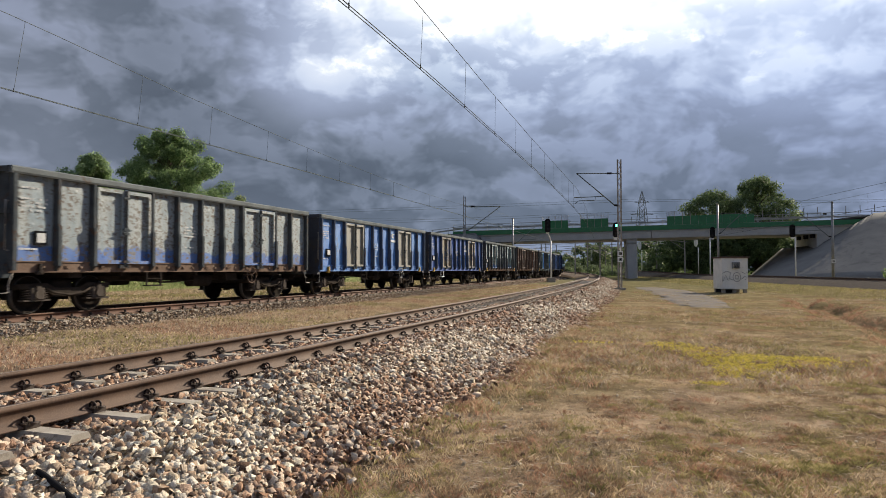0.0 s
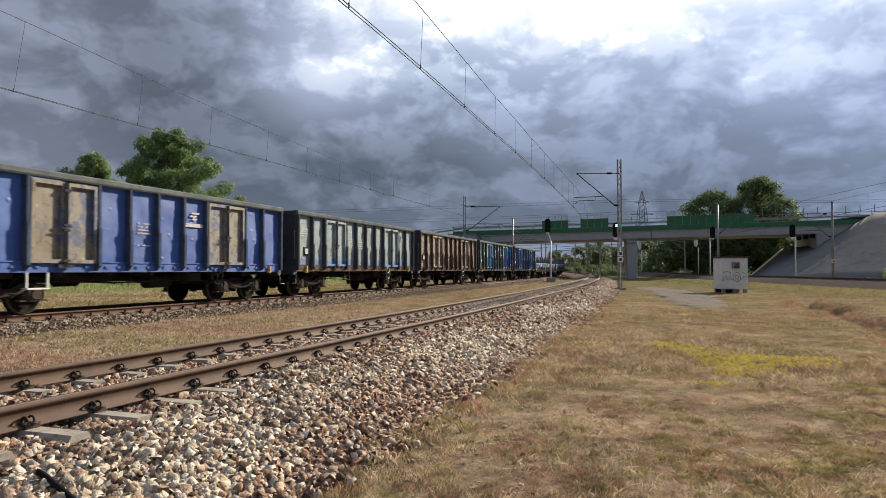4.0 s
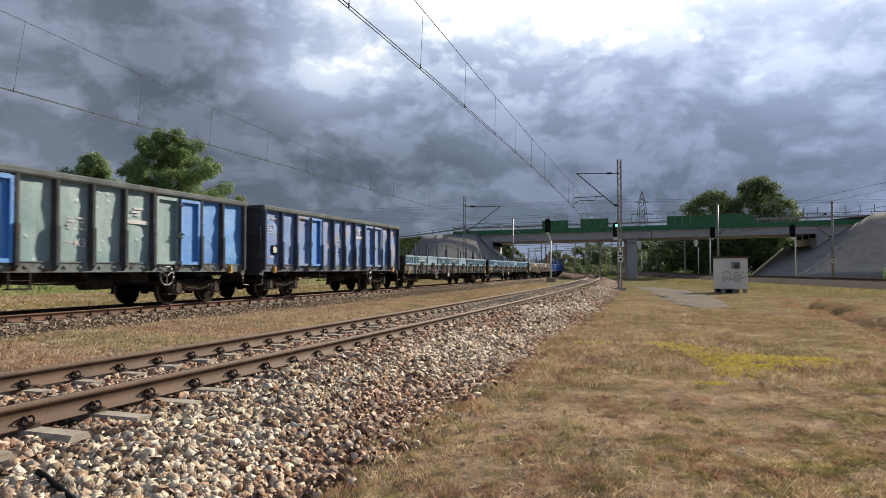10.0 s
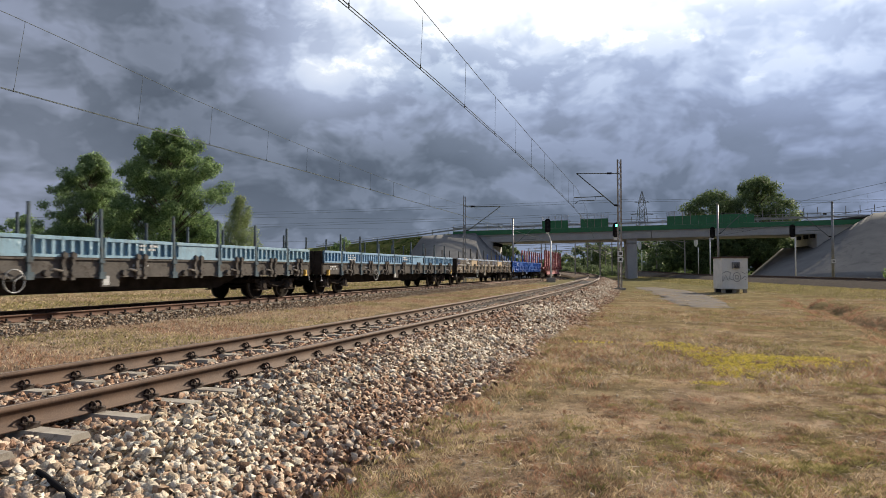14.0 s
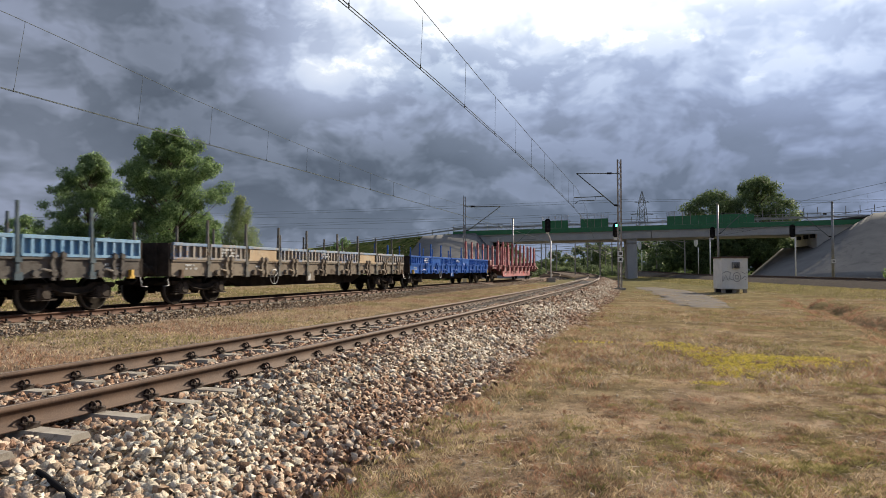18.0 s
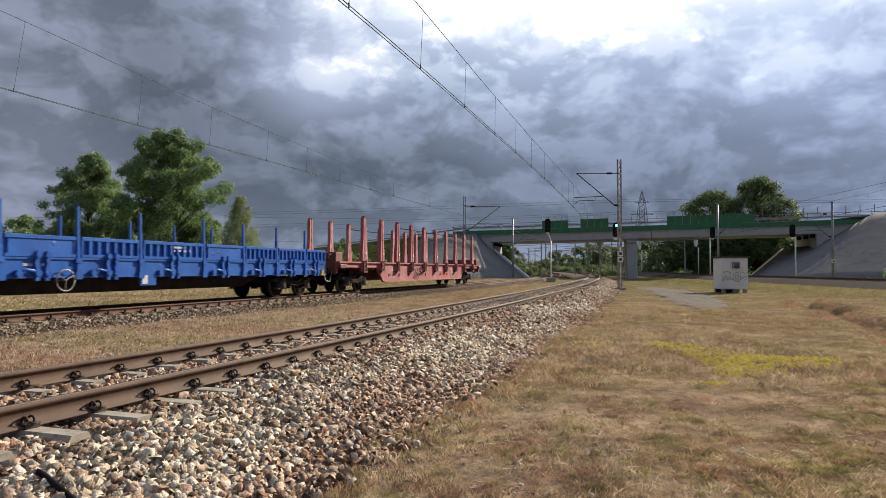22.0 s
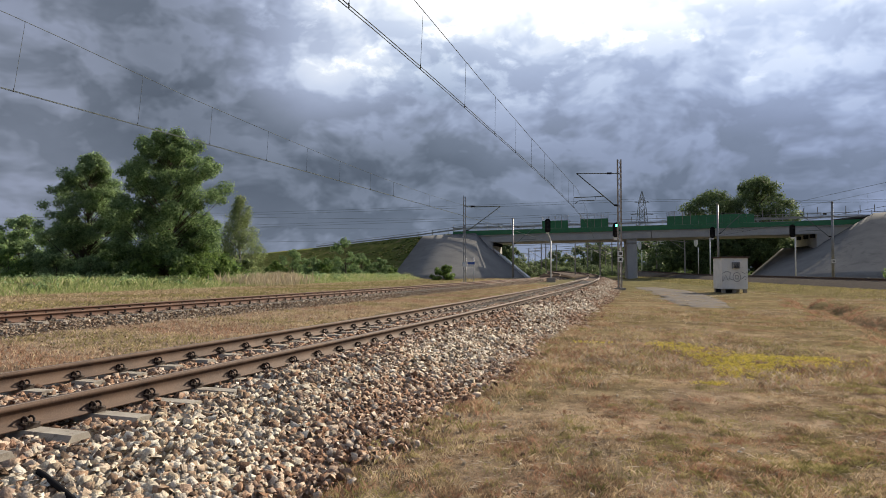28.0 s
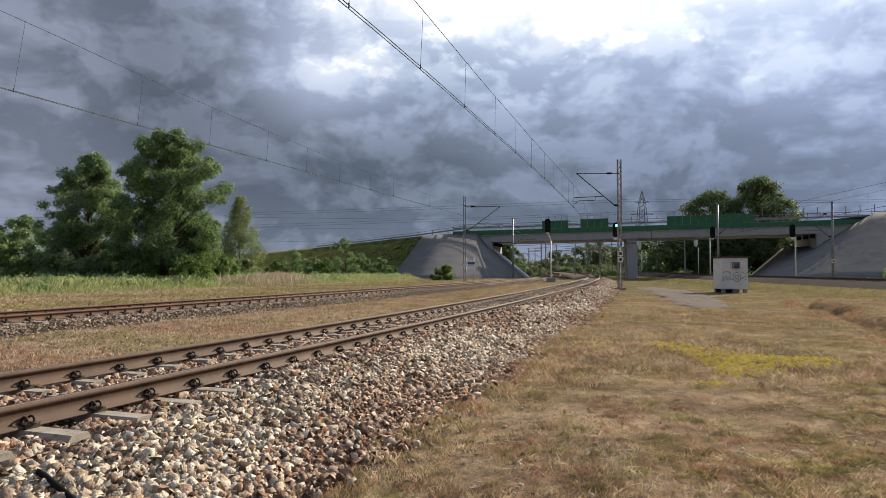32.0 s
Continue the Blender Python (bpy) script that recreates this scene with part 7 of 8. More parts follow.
# ---- loose stones and grass ----
def stones(n, place, radius, rng):
    """Vertices and faces of n angular stones. place(n) gives their centres."""
    p = place(n)
    n = len(p)
    cube = np.array([(x, y, z) for z in (-1, 1) for y in (-1, 1) for x in (-1, 1)], dtype=float)
    v = cube[None] * rng.uniform(0.36, 1.12, (n, 8, 3))
    v *= rng.uniform((0.8, 0.6, 0.4), (1.45, 1.1, 0.85), (n, 3))[:, None]
    q = rng.normal(size=(n, 4)) * np.array([1.0, 0.45, 0.45, 1.0])
    q /= np.linalg.norm(q, axis=1)[:, None]
    w, x, y, z = q.T
    r = np.stack([1 - 2 * (y * y + z * z), 2 * (x * y - z * w), 2 * (x * z + y * w), 2 * (x * y + z * w), 1 - 2 * (x * x + z * z), 2 * (y * z - x * w),
                  2 * (x * z - y * w), 2 * (y * z + x * w), 1 - 2 * (x * x + y * y)], 1).reshape(n, 3, 3)
    v = np.einsum("nij,nkj->nki", r, v) * (radius * np.clip(rng.lognormal(0, 0.32, n), 0.45, 1.75))[:, None, None] + p[:, None]
    f = np.array([(4, 5, 7, 6), (0, 1, 5, 4), (2, 6, 7, 3), (0, 4, 6, 2), (1, 3, 7, 5)])      # the underside is never seen
    return v.reshape(-1, 3), (np.arange(n)[:, None, None] * 8 + f[None]).reshape(-1, 4)


def ballast_edge(s):
    """How far from the track's middle the crushed stone gives way to grass."""
    e = np.interp(s, (0, 6.0, 6.8, 7.65, 9.7, 11.7, 14, 16.7, 19, 21.2, 30, 67), (2.65, 2.64, 2.62, 2.85, 2.6, 2.95, 2.75, 2.45, 2.7, 2.95, 2.75, 2.85))
    return e + 0.06 * np.sin(s * 5.3) + 0.05 * np.sin(s * 11.7 + 1)


def bed_places(line, prof, s0, s1, d0, d1, heap, rng, power=1.0, fade=0.0):
    ds, zs = [a for a, _ in prof], [b for _, b in prof]

    def place(n):
        s = s0 + (s1 - s0) * rng.random(n) ** power
        d = rng.uniform(d0, d1, n)
        if fade:
            edge = ballast_edge(s) if line is NEAR else d1 - fade / 2
            keep = rng.random(n) > np.clip((d - edge + 0.1) / (fade * 0.9), 0, 1) ** 0.7
            s, d = s[keep], d[keep]
        # the sleepers' ends stay bare near by
        bare = (s < 10) & (d > 0.8) & (d < 1.36) & (np.abs((s - 5.05 + 0.3) % 0.6 - 0.3) < 0.135)
        s, d = s[~bare], d[~bare]
        x, y, z, _ = line.at(s, d)
        zz = np.interp(d, ds, zs)
        zz = np.maximum(zz, GROUND_Z - line.z0 + 0.0)
        rise = heap(s, d) if heap else 0.0
        return np.stack([x, y, z + zz + rise + rng.normal(0, 0.011, len(s))], 1)
    return place


def scatter(name, label, jobs, material, category="gravel"):
    vs, fs, k = [], [], 0
    for v, f in jobs:
        vs.append(v), fs.append(f + k)
        k += len(v)
    tagged(new(name, raw_mesh(name, np.concatenate(vs), np.concatenate(fs), material)), label, category, kind="stuff")


def build_stones():
    rng = np.random.default_rng(21)

    def heap(s, d):
        h = np.clip((s - 7.3) / 1.2, 0, 1) * 0.075 * np.exp(-((np.abs(d) - 1.25) / 0.4) ** 2)
        return h + 0.02 * np.sin(s * 2.1) * np.sin(d * 3.0 + s * 0.7)
    jobs = [stones(58000, bed_places(NEAR, BED_NEAR, 0.5, 16, 0.88, 3.3, heap, rng, 1.0, 0.5), 0.0275, rng),
            stones(38000, bed_places(NEAR, BED_NEAR, 14, 104, 0.88, 3.3, heap, rng, 1.75, 0.5), 0.037, rng),
            stones(16000, bed_places(NEAR, BED_NEAR, 3.5, 20, -0.68, 0.68, lambda s, d: 0.022 + 0 * s, rng, 1.1), 0.03, rng),
            stones(9000, bed_places(NEAR, BED_NEAR, 18, 60, -0.66, 0.66, lambda s, d: 0.02 + 0 * s, rng, 1.1), 0.032, rng),
            stones(13000, bed_places(NEAR, BED_NEAR, 5, 75, -2.7, -0.88, heap, rng, 1.3), 0.032, rng)]
    # paler stones lie in a band down the middle of the shoulder, browner ones beside the rail and at the foot
    pale, brown = [], []
    for v, f in jobs[:2]:
        c = v.reshape(-1, 8, 3).mean(1)
        s, d = NEAR.lateral(c[:, 0], c[:, 1])
        mix = np.exp(-((d - 2.0 - 0.25 * np.sin(s * 0.5)) / 0.75) ** 2) + 0.22 * rng.normal(size=len(c)) + 0.25 * np.sin(s * 0.8 + d * 2)
        for sel, out in ((mix > 0.62, pale), (mix <= 0.62, brown)):
            w = v.reshape(-1, 8, 3)[sel]
            out.append((w.reshape(-1, 3), (np.arange(len(w))[:, None, None] * 8 + f[:5][None]).reshape(-1, 4)))
    scatter("ballast_stones", "pale grey crushed ballast stones", pale, M_STONE)
    scatter("ballast_stones", "reddish-brown crushed ballast stones", brown, M_STONE_RED)
    scatter("ballast_stones", "reddish stones between the rails", jobs[2:4], M_STONE_RED)
    scatter("ballast_stones", "pale mixed stones at the farther side of the track", [jobs[4]], M_STONE)
    jobs = [stones(26000, bed_places(FAR, BED_FAR, 12, 62, 0.86, 2.9, None, rng, 1.3, 0.7), 0.025, rng),
            stones(9000, bed_places(FAR, BED_FAR, 60, 112, 0.86, 2.9, None, rng, 1.2, 0.7), 0.05, rng)]
    scatter("ballast_stones", "grey-brown old ballast stones", jobs, M_STONE_OLD)

    # pebbles in the grass
    def field(n):
        y = 1 / (1 / 30 + rng.random(n) * (1 / 3.6 - 1 / 30))
        x = rng.uniform(-0.25, 0.66, n) * y
        _, d = NEAR.lateral(x, y)
        ok = (d > 2.7) & (rng.random(n) < np.exp(-(d - 2.7) / 1.5) + 0.06)
        x, y = x[ok], y[ok]
        return np.stack([x, y, ground_height(x, y) + 0.008], 1)
    scatter("pebbles", "scattered pale pebbles in dry grass", [stones(1200, field, 0.013, rng)], M_STONE)

    def strip(n):
        s = 8 + 45 * rng.random(n) ** 1.3
        d = -rng.uniform(2.5, 8.0, n)
        x, y, _, _ = NEAR.at(s, d)
        _, df = FAR.lateral(x, y)
        ok = df > 2.4
        return np.stack([x[ok], y[ok], ground_height(x[ok], y[ok]) + 0.01], 1)
    scatter("pebbles", "gravel strewn between two tracks", [stones(3500, strip, 0.016, rng)], M_STONE_OLD)


build_stones()


def blades(p, h, w, lean, rng):
    """Grass blades: bent slivers of two triangles each at the points p."""
    n = len(p)
    a = rng.uniform(0, math.tau, n)
    dx, dy = np.cos(a), np.sin(a)
    t = rng.normal(0, 1, (n, 2)) * (lean * h)[:, None]
    b0 = p - np.stack([dx * w, dy * w, 0.005 + 0 * w], 1)
    b1 = p + np.stack([dx * w, dy * w, -0.005 + 0 * w], 1)
    mid = p + np.stack([t[:, 0] * 0.35, t[:, 1] * 0.35, h * 0.6], 1)
    tip = p + np.stack([t[:, 0], t[:, 1], h], 1)
    v = np.stack([b0, b1, mid + np.stack([dx * w, dy * w, 0 * w], 1) * 0.5, tip], 1).reshape(-1, 3)
    i = np.arange(n)[:, None] * 4
    return v, np.concatenate([i, i + 1, i + 2, i + 3], 1)


def value_noise(x, y, scale, seed):
    """Smooth patches, 0 to 1."""
    r = np.random.default_rng(seed)
    out = np.zeros(len(x))
    for k in range(5):
        fx, fy = r.normal(0, scale * 1.6 ** k, 2)
        out += np.sin(fx * x + fy * y + r.uniform(0, 6.3)) / 1.35 ** k
    return 0.5 + 0.5 * np.tanh(out * 0.7)


def patch_noise(x, y, cell, seed, octaves=3):
    """Irregular patches about as wide as cell, 0 to 1."""
    r = np.random.default_rng(seed)
    out, total, amp = np.zeros(len(x)), 0.0, 1.0
    for k in range(octaves):
        grid = r.random((256, 256))
        u, v = x / cell + 17.3 * k + 100, y / cell + 9.1 * k + 100
        i, j = np.floor(u).astype(int), np.floor(v).astype(int)
        a, b = u - i, v - j
        a, b = a * a * (3 - 2 * a), b * b * (3 - 2 * b)
        i0, i1, j0, j1 = i % 256, (i + 1) % 256, j % 256, (j + 1) % 256
        out += amp * ((grid[i0, j0] * (1 - a) + grid[i1, j0] * a) * (1 - b) + (grid[i0, j1] * (1 - a) + grid[i1, j1] * a) * b)
        total += amp
        amp, cell = amp * 0.55, cell * 0.47
    return np.clip((out / total - 0.5) * 1.7 + 0.5, 0, 1)


def field_points(n, rng, y0=3.6, y1=55.0, x0=-0.3, x1=0.68):
    y = 1 / (1 / y1 + rng.random(n) * (1 / y0 - 1 / y1))
    x = rng.uniform(x0, x1, n) * y
    s, d = NEAR.lateral(x, y)
    _, ds = SIDE.lateral(x, y)
    ok = (d > ballast_edge(s) - 0.05 + 0.14 * rng.normal(size=n)) & (ds < -3.2)
    return x[ok], y[ok], d[ok]


GRASS_STRAW = turf("grass_straw", [(0.0, (0.23, 0.165, 0.108)), (0.35, (0.42, 0.32, 0.205)), (0.7, (0.58, 0.46, 0.305)), (1.0, (0.72, 0.61, 0.44))])
GRASS_GREEN = turf("grass_green", [(0.0, (0.16, 0.15, 0.065)), (0.5, (0.33, 0.295, 0.13)), (1.0, (0.52, 0.44, 0.235))])
GRASS_RED = turf("grass_reddish", [(0.0, (0.23, 0.13, 0.09)), (0.5, (0.42, 0.255, 0.17)), (1.0, (0.58, 0.41, 0.285))])
GRASS_GREY = turf("grass_withered", [(0.0, (0.18, 0.145, 0.115)), (0.5, (0.4, 0.33, 0.26)), (1.0, (0.64, 0.56, 0.46))])
GRASS_TALL = island("grass_tall_green", [(0.0, (0.17, 0.22, 0.075)), (0.5, (0.31, 0.37, 0.15)), (0.85, (0.45, 0.48, 0.23)), (1.0, (0.55, 0.5, 0.32))], 0.7, 0, 2.0, 0.5)
GRASS_REED = island("grass_pale_reed", [(0.0, (0.36, 0.3, 0.2)), (1.0, (0.62, 0.54, 0.4))], 0.8, 0, 2.0, 0.3)
MOSS_YELLOW = island("stonecrop_yellow", [(0.0, (0.26, 0.27, 0.07)), (0.35, (0.66, 0.56, 0.13)), (1.0, (0.95, 0.8, 0.22))], 0.8, 0, 6.0, 0.2)


def build_grass():
    rng = np.random.default_rng(33)
    x, y, d = field_points(620000, rng)
    clump = patch_noise(x, y, 0.3, 61)
    wide = patch_noise(x, y, 1.6, 62)
    bare = 0.75 * patch_noise(x, y, 0.75, 63) + 0.35 * patch_noise(x, y, 3.0, 64) - 0.25 * np.clip((y - 9) / 14, 0, 1)
    bare += 0.18 * np.exp(-((d - 3.6) / 0.6) ** 2)
    keep = (bare < 0.6) | (rng.random(len(x)) < 0.2)
    x, y, d, clump, wide, bare = x[keep], y[keep], d[keep], clump[keep], wide[keep], bare[keep]
    green = 0.55 * patch_noise(x, y, 0.9, 65) + 0.35 * patch_noise(x, y, 4.0, 66) + 0.25 * clump + 0.1 * rng.normal(size=len(x)) + 0.1 * np.clip((y - 9) / 14, 0, 1)
    red = 0.6 * patch_noise(x, y, 1.1, 67) + 0.4 * patch_noise(x, y, 3.5, 68) + 0.12 * rng.normal(size=len(x))
    grey = 0.6 * patch_noise(x, y, 0.8, 69) + 0.5 * bare + 0.12 * rng.normal(size=len(x)) - 0.15 * np.clip((y - 9) / 14, 0, 1)
    kinds = np.where(grey > 0.66, 3, np.where(green > 0.72, 1, np.where(red > 0.53, 2, 0)))
    z = ground_height(x, y)
    for k, m, label in ((0, GRASS_STRAW, "short dry straw-coloured grass"), (1, GRASS_GREEN, "short olive-green grass"), (2, GRASS_RED, "low reddish-brown sorrel among grass"), (3, GRASS_GREY, "withered grey grass litter")):
        i = kinds == k
        p = np.stack([x[i], y[i], z[i]], 1)
        n = len(p)
        tall = np.clip(clump[i] - 0.3, 0, 1) * 1.6
        h = rng.uniform(0.35, 1.0, n) * (0.008 + 0.027 * tall * (0.45 + 0.8 * wide[i])) * (0.45 if k == 3 else 1.2 if k == 1 else 1.0)
        w = np.maximum(0.0005, 0.00012 * p[:, 1]) * rng.uniform(0.7, 1.4, n)
        v, f = blades(p, h, w, 1.6 if k == 3 else 0.5, rng)
        tagged(new("grass", raw_mesh("grass", v, f, m)), label, "grass", kind="stuff")
    # fallen stalks
    sx, sy, _ = field_points(5000, rng, 3.8, 20)
    p = np.stack([sx, sy, ground_height(sx, sy) + 0.012], 1)
    v, f = blades(p, rng.uniform(0.008, 0.02, len(p)), np.maximum(0.0009, 0.0002 * sy), 4.0, rng)
    tagged(new("straw", raw_mesh("straw", v, f, GRASS_GREY)), "pale fallen stalks on dry grass", "straw", kind="stuff")
    # taller tufts along the ballast's foot and here and there
    pts, hh = [], []
    for c in range(1500):
        if c < 430:
            s = 2 + 30 * rng.random() ** 1.5
            cx, cy, _, _ = NEAR.at(s, float(ballast_edge(s)) + abs(rng.normal(0, 0.4)))
            big = rng.uniform(0.6, 1.1)
        else:
            cx_, cy_, _ = field_points(1, rng, 3.8, 26)
            if not len(cx_):
                continue
            cx, cy, big = cx_[0], cy_[0], rng.uniform(0.3, 0.75)
        m = 80
        r = np.abs(rng.normal(0, 0.09, m)) * big * (1.6 + 0.05 * float(cy))
        a = rng.uniform(0, math.tau, m)
        px, py = float(cx) + r * np.cos(a), float(cy) + r * np.sin(a)
        pts.append(np.stack([px, py, ground_height(px, py)], 1))
        hh.append(rng.uniform(0.02, 0.085, m) * big)
    p, h = np.concatenate(pts), np.concatenate(hh)
    pick = rng.random(len(p))
    tuft = (np.arange(len(p)) // 80) % 4
    for k, m, label in ((0, GRASS_GREEN, "green grass tufts"), (1, GRASS_RED, "brown withered tufts"), (2, GRASS_STRAW, "straw-coloured grass tufts")):
        i = (tuft == k) | ((tuft == 3) & (k == 2))
        v, f = blades(p[i], h[i], np.maximum(0.0005, 0.00013 * p[i][:, 1]), 0.45, rng)
        tagged(new("grass_tufts", raw_mesh("grass_tufts", v, f, m)), label, "grass", kind="stuff")
    # low tussocks farther off
    tx, ty, _ = field_points(2600, rng, 9.0, 48.0, -0.1, 0.68)
    low = patch_noise(tx, ty, 2.5, 71) > 0.42
    tx, ty = tx[low], ty[low]
    spread = rng.uniform(0.06, 0.2, len(tx))
    pick = rng.integers(0, 4, len(tx))
    for k, m, label in ((0, GRASS_GREEN, "low olive tussocks"), (1, GRASS_RED, "low rusty tussocks"), (2, GRASS_STRAW, "low straw-coloured tussocks"), (3, GRASS_GREY, "low withered tussocks")):
        c = np.repeat(np.flatnonzero(pick == k), 34)
        px, py = tx[c] + rng.normal(0, 1, len(c)) * spread[c] * 2.0, ty[c] + rng.normal(0, 1, len(c)) * spread[c] * 2.0
        p = np.stack([px, py, ground_height(px, py)], 1)
        v, f = blades(p, rng.uniform(0.02, 0.085, len(c)), 0.00022 * py, 0.5, rng)
        tagged(new("grass_tufts", raw_mesh("grass_tufts", v, f, m)), label, "grass", kind="stuff")
    # yellow stonecrop
    cs = []
    for cx, cy, n, sx, sy in ((4.65, 14.1, 330, 0.2, 0.2), (4.75, 13.1, 260, 0.22, 0.25), (4.72, 12.2, 420, 0.2, 0.3), (4.75, 11.5, 900, 0.18, 0.4), (5.1, 11.7, 600, 0.17, 0.3), (4.6, 10.6, 520, 0.14, 0.25), (4.3, 10.0, 240, 0.12, 0.16),
                              (4.95, 10.8, 420, 0.15, 0.25), (5.3, 11.1, 500, 0.16, 0.3), (5.75, 11.5, 260, 0.25, 0.15), (6.0, 10.9, 110, 0.2, 0.15), (6.3, 11.4, 70, 0.2, 0.14), (3.2, 14.5, 60, 0.15, 0.1), (3.6, 9.3, 60, 0.1, 0.1)):
        px, py = rng.normal(cx, sx * 1.3, n), rng.normal(cy, sy * 1.25, n)
        ok = patch_noise(px, py, 0.22, 17) > 0.3
        px, py = px[ok], py[ok]
        cs.append(np.stack([px, py, ground_height(px, py) + 0.03], 1))
    c = np.concatenate(cs)
    v, f = leaf_cloud([tuple(q) for q in c], [0.03] * len(c), len(c) * 8, 0.0125, rng, 0.8)
    tagged(new("stonecrop", raw_mesh("stonecrop", v, f, MOSS_YELLOW)), "yellow flowering stonecrop in dry grass", "flowers", kind="stuff")
    # strip between the two tracks
    n = 80000
    s = 6 + 60 * rng.random(n) ** 1.5
    dd = -rng.uniform(2.4, 9.0, n)
    x, y, _, _ = NEAR.at(s, dd)
    _, df = FAR.lateral(x, y)
    ok = df > 2.5 + 0.3 * rng.normal(size=n)
    x, y = x[ok], y[ok]
    mix = value_noise(x, y, 0.6, 5) + 0.2 * rng.normal(size=len(x))
    for k, m, label in ((0, GRASS_RED, "thin reddish weeds between two tracks"), (1, GRASS_STRAW, "thin dry grass between two tracks"), (2, GRASS_GREEN, "thin green grass between two tracks")):
        i = (mix < 0.2) if k == 0 else (mix >= 0.2) & (mix < 0.78) if k == 1 else mix >= 0.78
        p = np.stack([x[i], y[i], ground_height(x[i], y[i])], 1)
        v, f = blades(p, rng.uniform(0.02, 0.085, len(p)), np.maximum(0.002, 0.00034 * p[:, 1]), 0.5, rng)
        tagged(new("grass", raw_mesh("grass", v, f, m)), label, "grass", kind="stuff")
    # beyond the farther track: mown strip, then tall meadow
    n = 60000
    s = 12 + 95 * rng.random(n) ** 1.3
    x, y, _, _ = FAR.at(s, -2.4 - 17 * rng.random(n))
    p = np.stack([x, y, ground_height(x, y)], 1)
    fresh = value_noise(x, y, 0.3, 41) + 0.2 * rng.normal(size=n) > 0.62
    for sel, m, label in ((~fresh, GRASS_STRAW, "mown dry grass beside the farther track"), (fresh, GRASS_GREEN, "mown green grass beside the farther track")):
        v, f = blades(p[sel], rng.uniform(0.04, 0.12, sel.sum()), np.maximum(0.004, 0.0006 * y[sel]), 0.8, rng)
        tagged(new("grass", raw_mesh("grass", v, f, m)), label, "grass", kind="stuff")
    n = 130000
    s = 16 + 100 * rng.random(n) ** 1.1
    dd = -(16.0 + 20 * rng.random(n) ** 1.2)
    x, y, _, _ = FAR.at(s, dd)
    hh = rng.uniform(0.3, 0.85, n) * np.clip((-dd - 15.2) / 4.0, 0.25, 1.0) * (0.75 + 0.5 * value_noise(x, y, 0.5, 6))
    p = np.stack([x, y, ground_height(x, y)], 1)
    pale = value_noise(x, y, 0.35, 7) + 0.15 * rng.normal(size=n) > 1.08
    for sel, m, label in ((~pale, GRASS_TALL, "tall green meadow grass"), (pale, GRASS_REED, "pale seed heads in a meadow")):
        v, f = blades(p[sel], hh[sel], np.maximum(0.0045, 0.0003 * y[sel]), 0.3, rng)
        tagged(new("meadow_grass", raw_mesh("meadow_grass", v, f, m)), label, "grass", kind="stuff")
    n = 6000
    y = rng.normal(62, 3.0, n)
    x = rng.normal(-16.2, 1.5, n)
    p = np.stack([x, y, ground_height(x, y)], 1)
    v, f = blades(p, rng.uniform(0.45, 1.15, n) * (0.6 + 0.6 * value_noise(x, y, 0.8, 51)), np.full(n, 0.013), 0.2, rng)
    tagged(new("reeds", raw_mesh("reeds", v, f, GRASS_REED)), "pale beige reeds in front of birches", "reeds", kind="stuff")
    # broad-leaved weeds in the meadow
    cs, rs = [], []
    for k in range(330):
        s, d = rng.uniform(22, 105), -rng.uniform(17.5, 27)
        wx, wy, _, _ = FAR.at(s, d)
        cs.append((float(wx), float(wy), float(ground_height([wx], [wy])[0]) + rng.uniform(0.2, 0.8)))
        rs.append(rng.uniform(0.25, 0.7))
    v, f = leaf_cloud(cs, rs, 16000, 0.08, rng, 0.8)
    tagged(new("weeds", raw_mesh("weeds", v, f, L_ASH)), "leafy green weeds in a meadow", "weeds", kind="stuff")
    # green strip at the foot of the farther line, right of the field
    n = 15000
    s = rng.uniform(20, 120, n)
    x, y, _, _ = SIDE.at(s, -rng.uniform(3.6, 9.0, n))
    p = np.stack([x, y, ground_height(x, y)], 1)
    v, f = blades(p, rng.uniform(0.04, 0.14, n), np.maximum(0.004, 0.0004 * y), 0.5, rng)
    tagged(new("grass", raw_mesh("grass", v, f, GRASS_GREEN)), "green grass beside the farther line", "grass", kind="stuff")


build_grass()


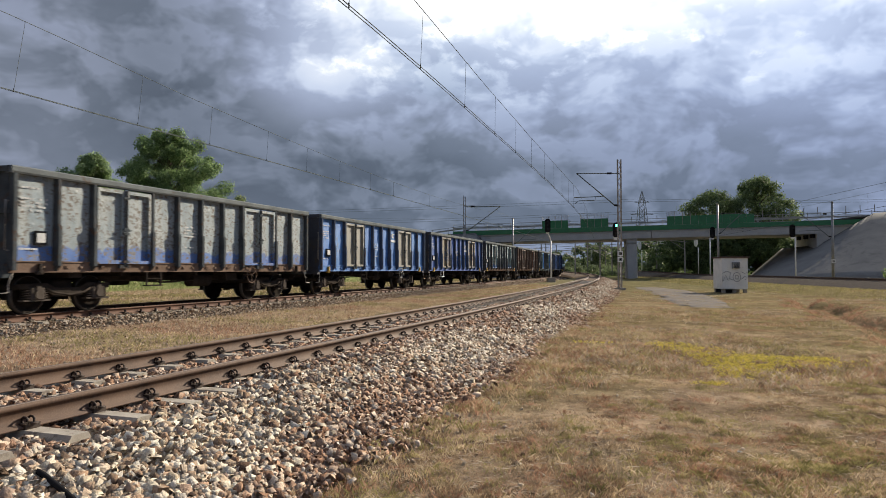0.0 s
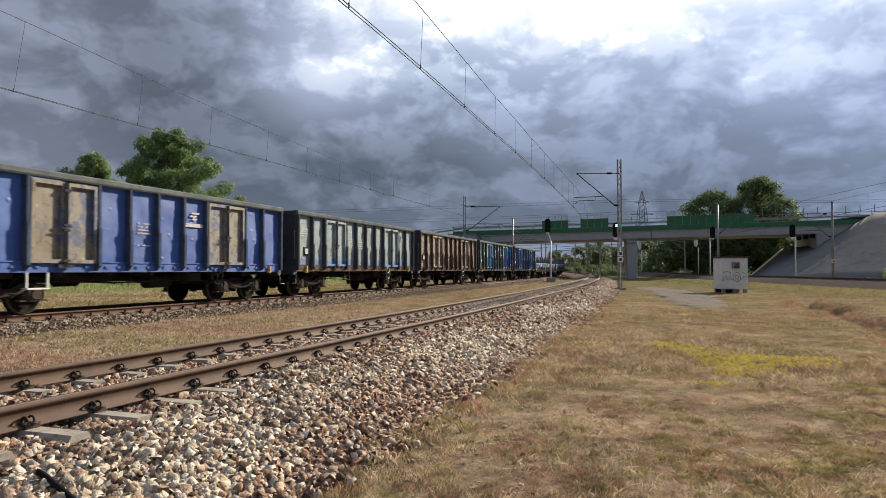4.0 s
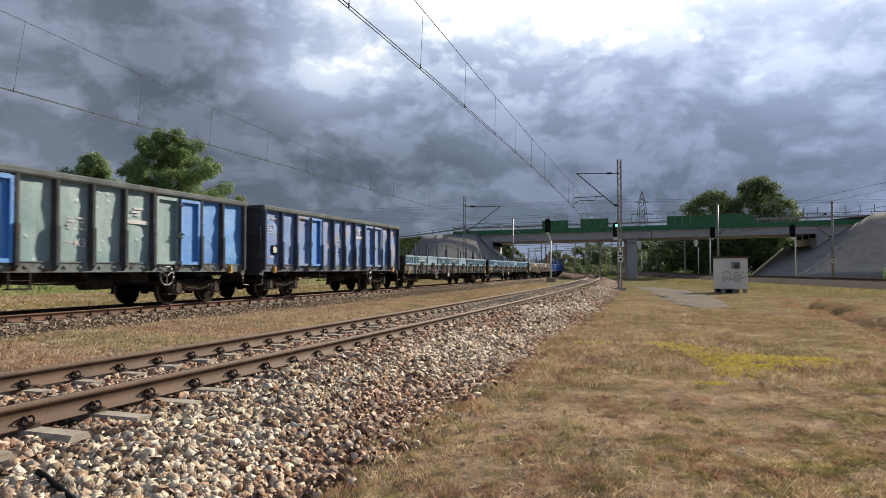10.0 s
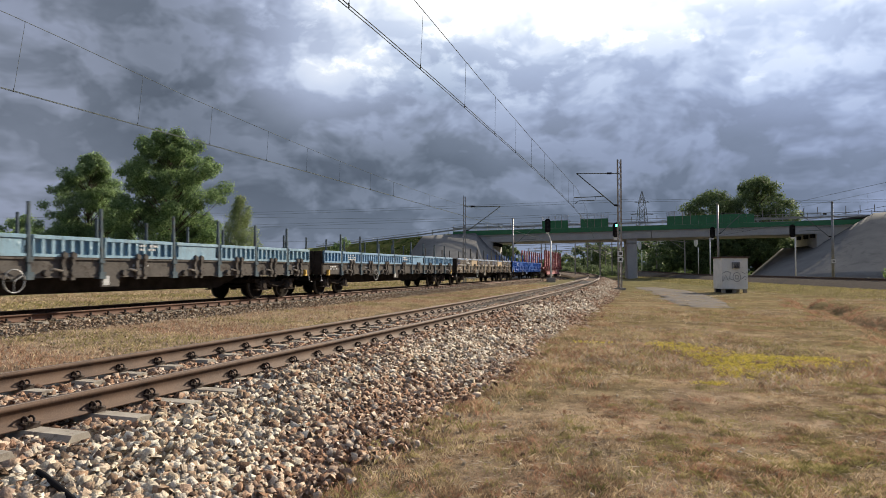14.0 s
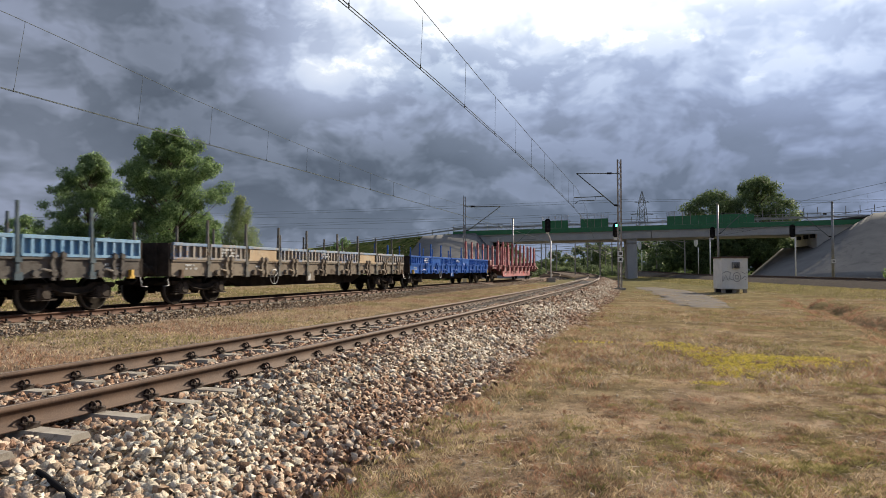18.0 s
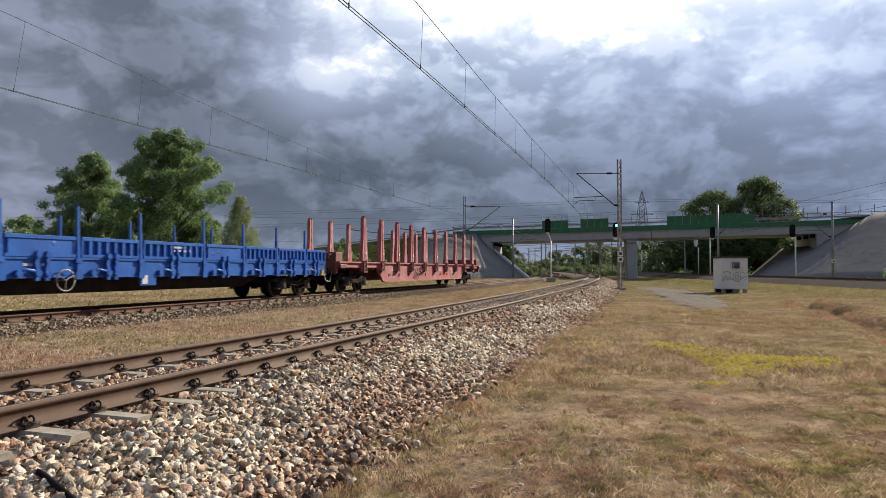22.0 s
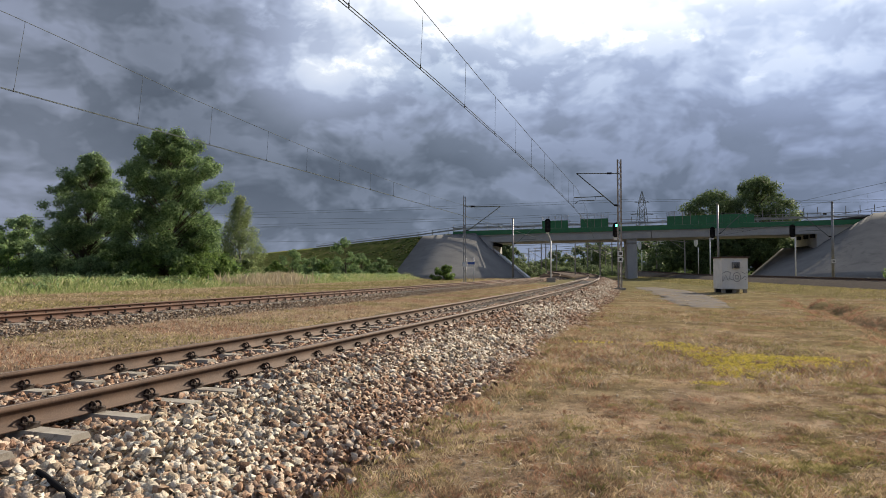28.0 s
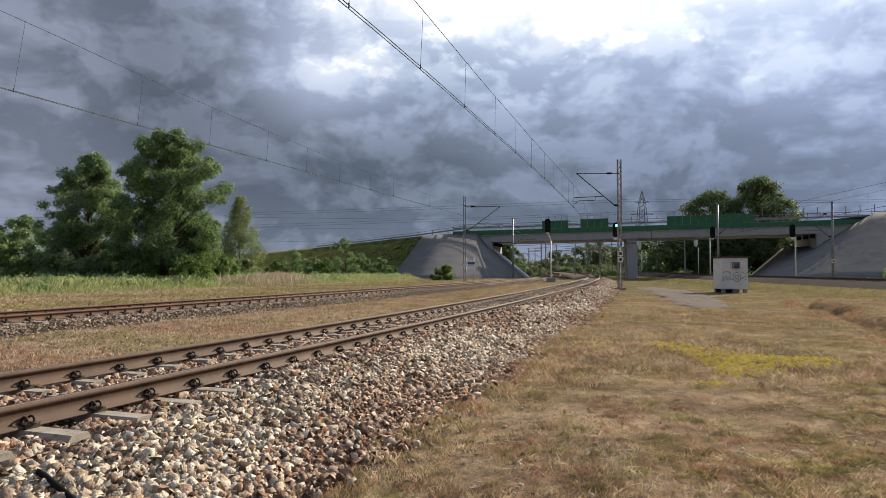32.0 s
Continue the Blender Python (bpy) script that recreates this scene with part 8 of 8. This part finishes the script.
def gravel_path():
    """A worn grey path towards the cabinet, and clods along the ditch."""
    rng = np.random.default_rng(44)
    left = [(16.4, 60.0), (14.6, 49.0), (12.4, 41.0), (10.9, 34.0), (9.9, 28.0)]
    right = [(18.8, 61.0), (18.2, 50.5), (16.5, 42.5), (14.3, 35.0), (11.6, 27.0)]
    vs, nx = [], 9
    rows = 40
    for j in range(rows + 1):
        f = j / rows * (len(left) - 1)
        i = min(int(f), len(left) - 2)
        a = Vector(left[i]).lerp(Vector(left[i + 1]), f - i)
        b = Vector(right[i]).lerp(Vector(right[i + 1]), f - i)
        for k in range(nx):
            p = a.lerp(b, k / (nx - 1))
            j2 = 0.45 if k in (0, nx - 1) else 0.03
            vs.append((p.x + rng.normal(0, j2), p.y + rng.normal(0, j2)))
    vs = np.array(vs)
    z = ground_height(vs[:, 0], vs[:, 1]) + 0.03
    z.reshape(rows + 1, nx)[:, [0, -1]] -= 0.08
    z.reshape(rows + 1, nx)[[0, -1]] -= 0.08
    v = np.concatenate([vs, z[:, None]], 1)
    f = [(j * nx + k, j * nx + k + 1, (j + 1) * nx + k + 1, (j + 1) * nx + k) for j in range(rows) for k in range(nx - 1)]
    me = raw_mesh("gravel_path", v, f, surf("path_gravel", (0.14, 0.13, 0.122), (0.24, 0.222, 0.205), 1.5, 0.95, relief=0.6, stain=(0.24, 0.19, 0.12), stain_at=0.56, fine=18), True)
    tagged(new("gravel_path", me), "worn grey gravel path beside a mast", "path", kind="structure")

    def edge(n):
        y = rng.uniform(10, 33, n)
        x = 10.6 + (y - 16.5) * 6.2 / 16.5 - 0.35 * np.sin(y * 0.9) * 1.07 - 0.2 * np.sin(y * 2.3 + 1) + rng.normal(0.3, 0.3, n)
        return np.stack([x, y, ground_height(x, y) + 0.01], 1)
    n = 5000
    gy = rng.uniform(10, 34, n)
    gx = 10.6 + (gy - 16.5) * 6.2 / 16.5 - 0.375 * np.sin(gy * 0.9) - 0.2 * np.sin(gy * 2.3 + 1) + np.where(rng.random(n) < 0.5, rng.normal(-0.25, 0.14, n), rng.normal(1.0, 0.16, n))
    keep = patch_noise(gx, gy, 0.8, 91) > 0.35
    gx, gy = gx[keep], gy[keep]
    v, f = blades(np.stack([gx, gy, ground_height(gx, gy)], 1), rng.uniform(0.04, 0.14, len(gx)), 0.00022 * gy, 0.6, rng)
    tagged(new("grass_tufts", raw_mesh("grass_tufts", v, f, GRASS_RED)), "rusty dry grass along a ditch", "grass", kind="stuff")
    scatter("earth_clods", "brown earth clods along a ditch", [stones(260, edge, 0.016, rng)], surf("bare_earth", (0.2, 0.145, 0.095), (0.32, 0.24, 0.16), 4, 0.95, relief=0.5), "earth")


gravel_path()


def cable():
    bm = bmesh.new()
    way = np.array([(-2.44, 4.16), (-2.35, 4.07), (-2.2, 3.96), (-2.03, 3.84), (-1.87, 3.7), (-1.68, 3.52)])
    _, d = NEAR.lateral(way[:, 0], way[:, 1])
    z = np.interp(d, [a for a, _ in BED_NEAR], [b for _, b in BED_NEAR]) + np.array([0.0, 0.035, 0.045, 0.045, 0.045, 0.045])
    pts = [(float(x), float(y), float(h)) for (x, y), h in zip(way, z)]
    chain(bm, pts, 0.018, 8)
    solid("cable", bm, M_BLACK, "black cable lying on ballast", "cable")


cable()


motions()
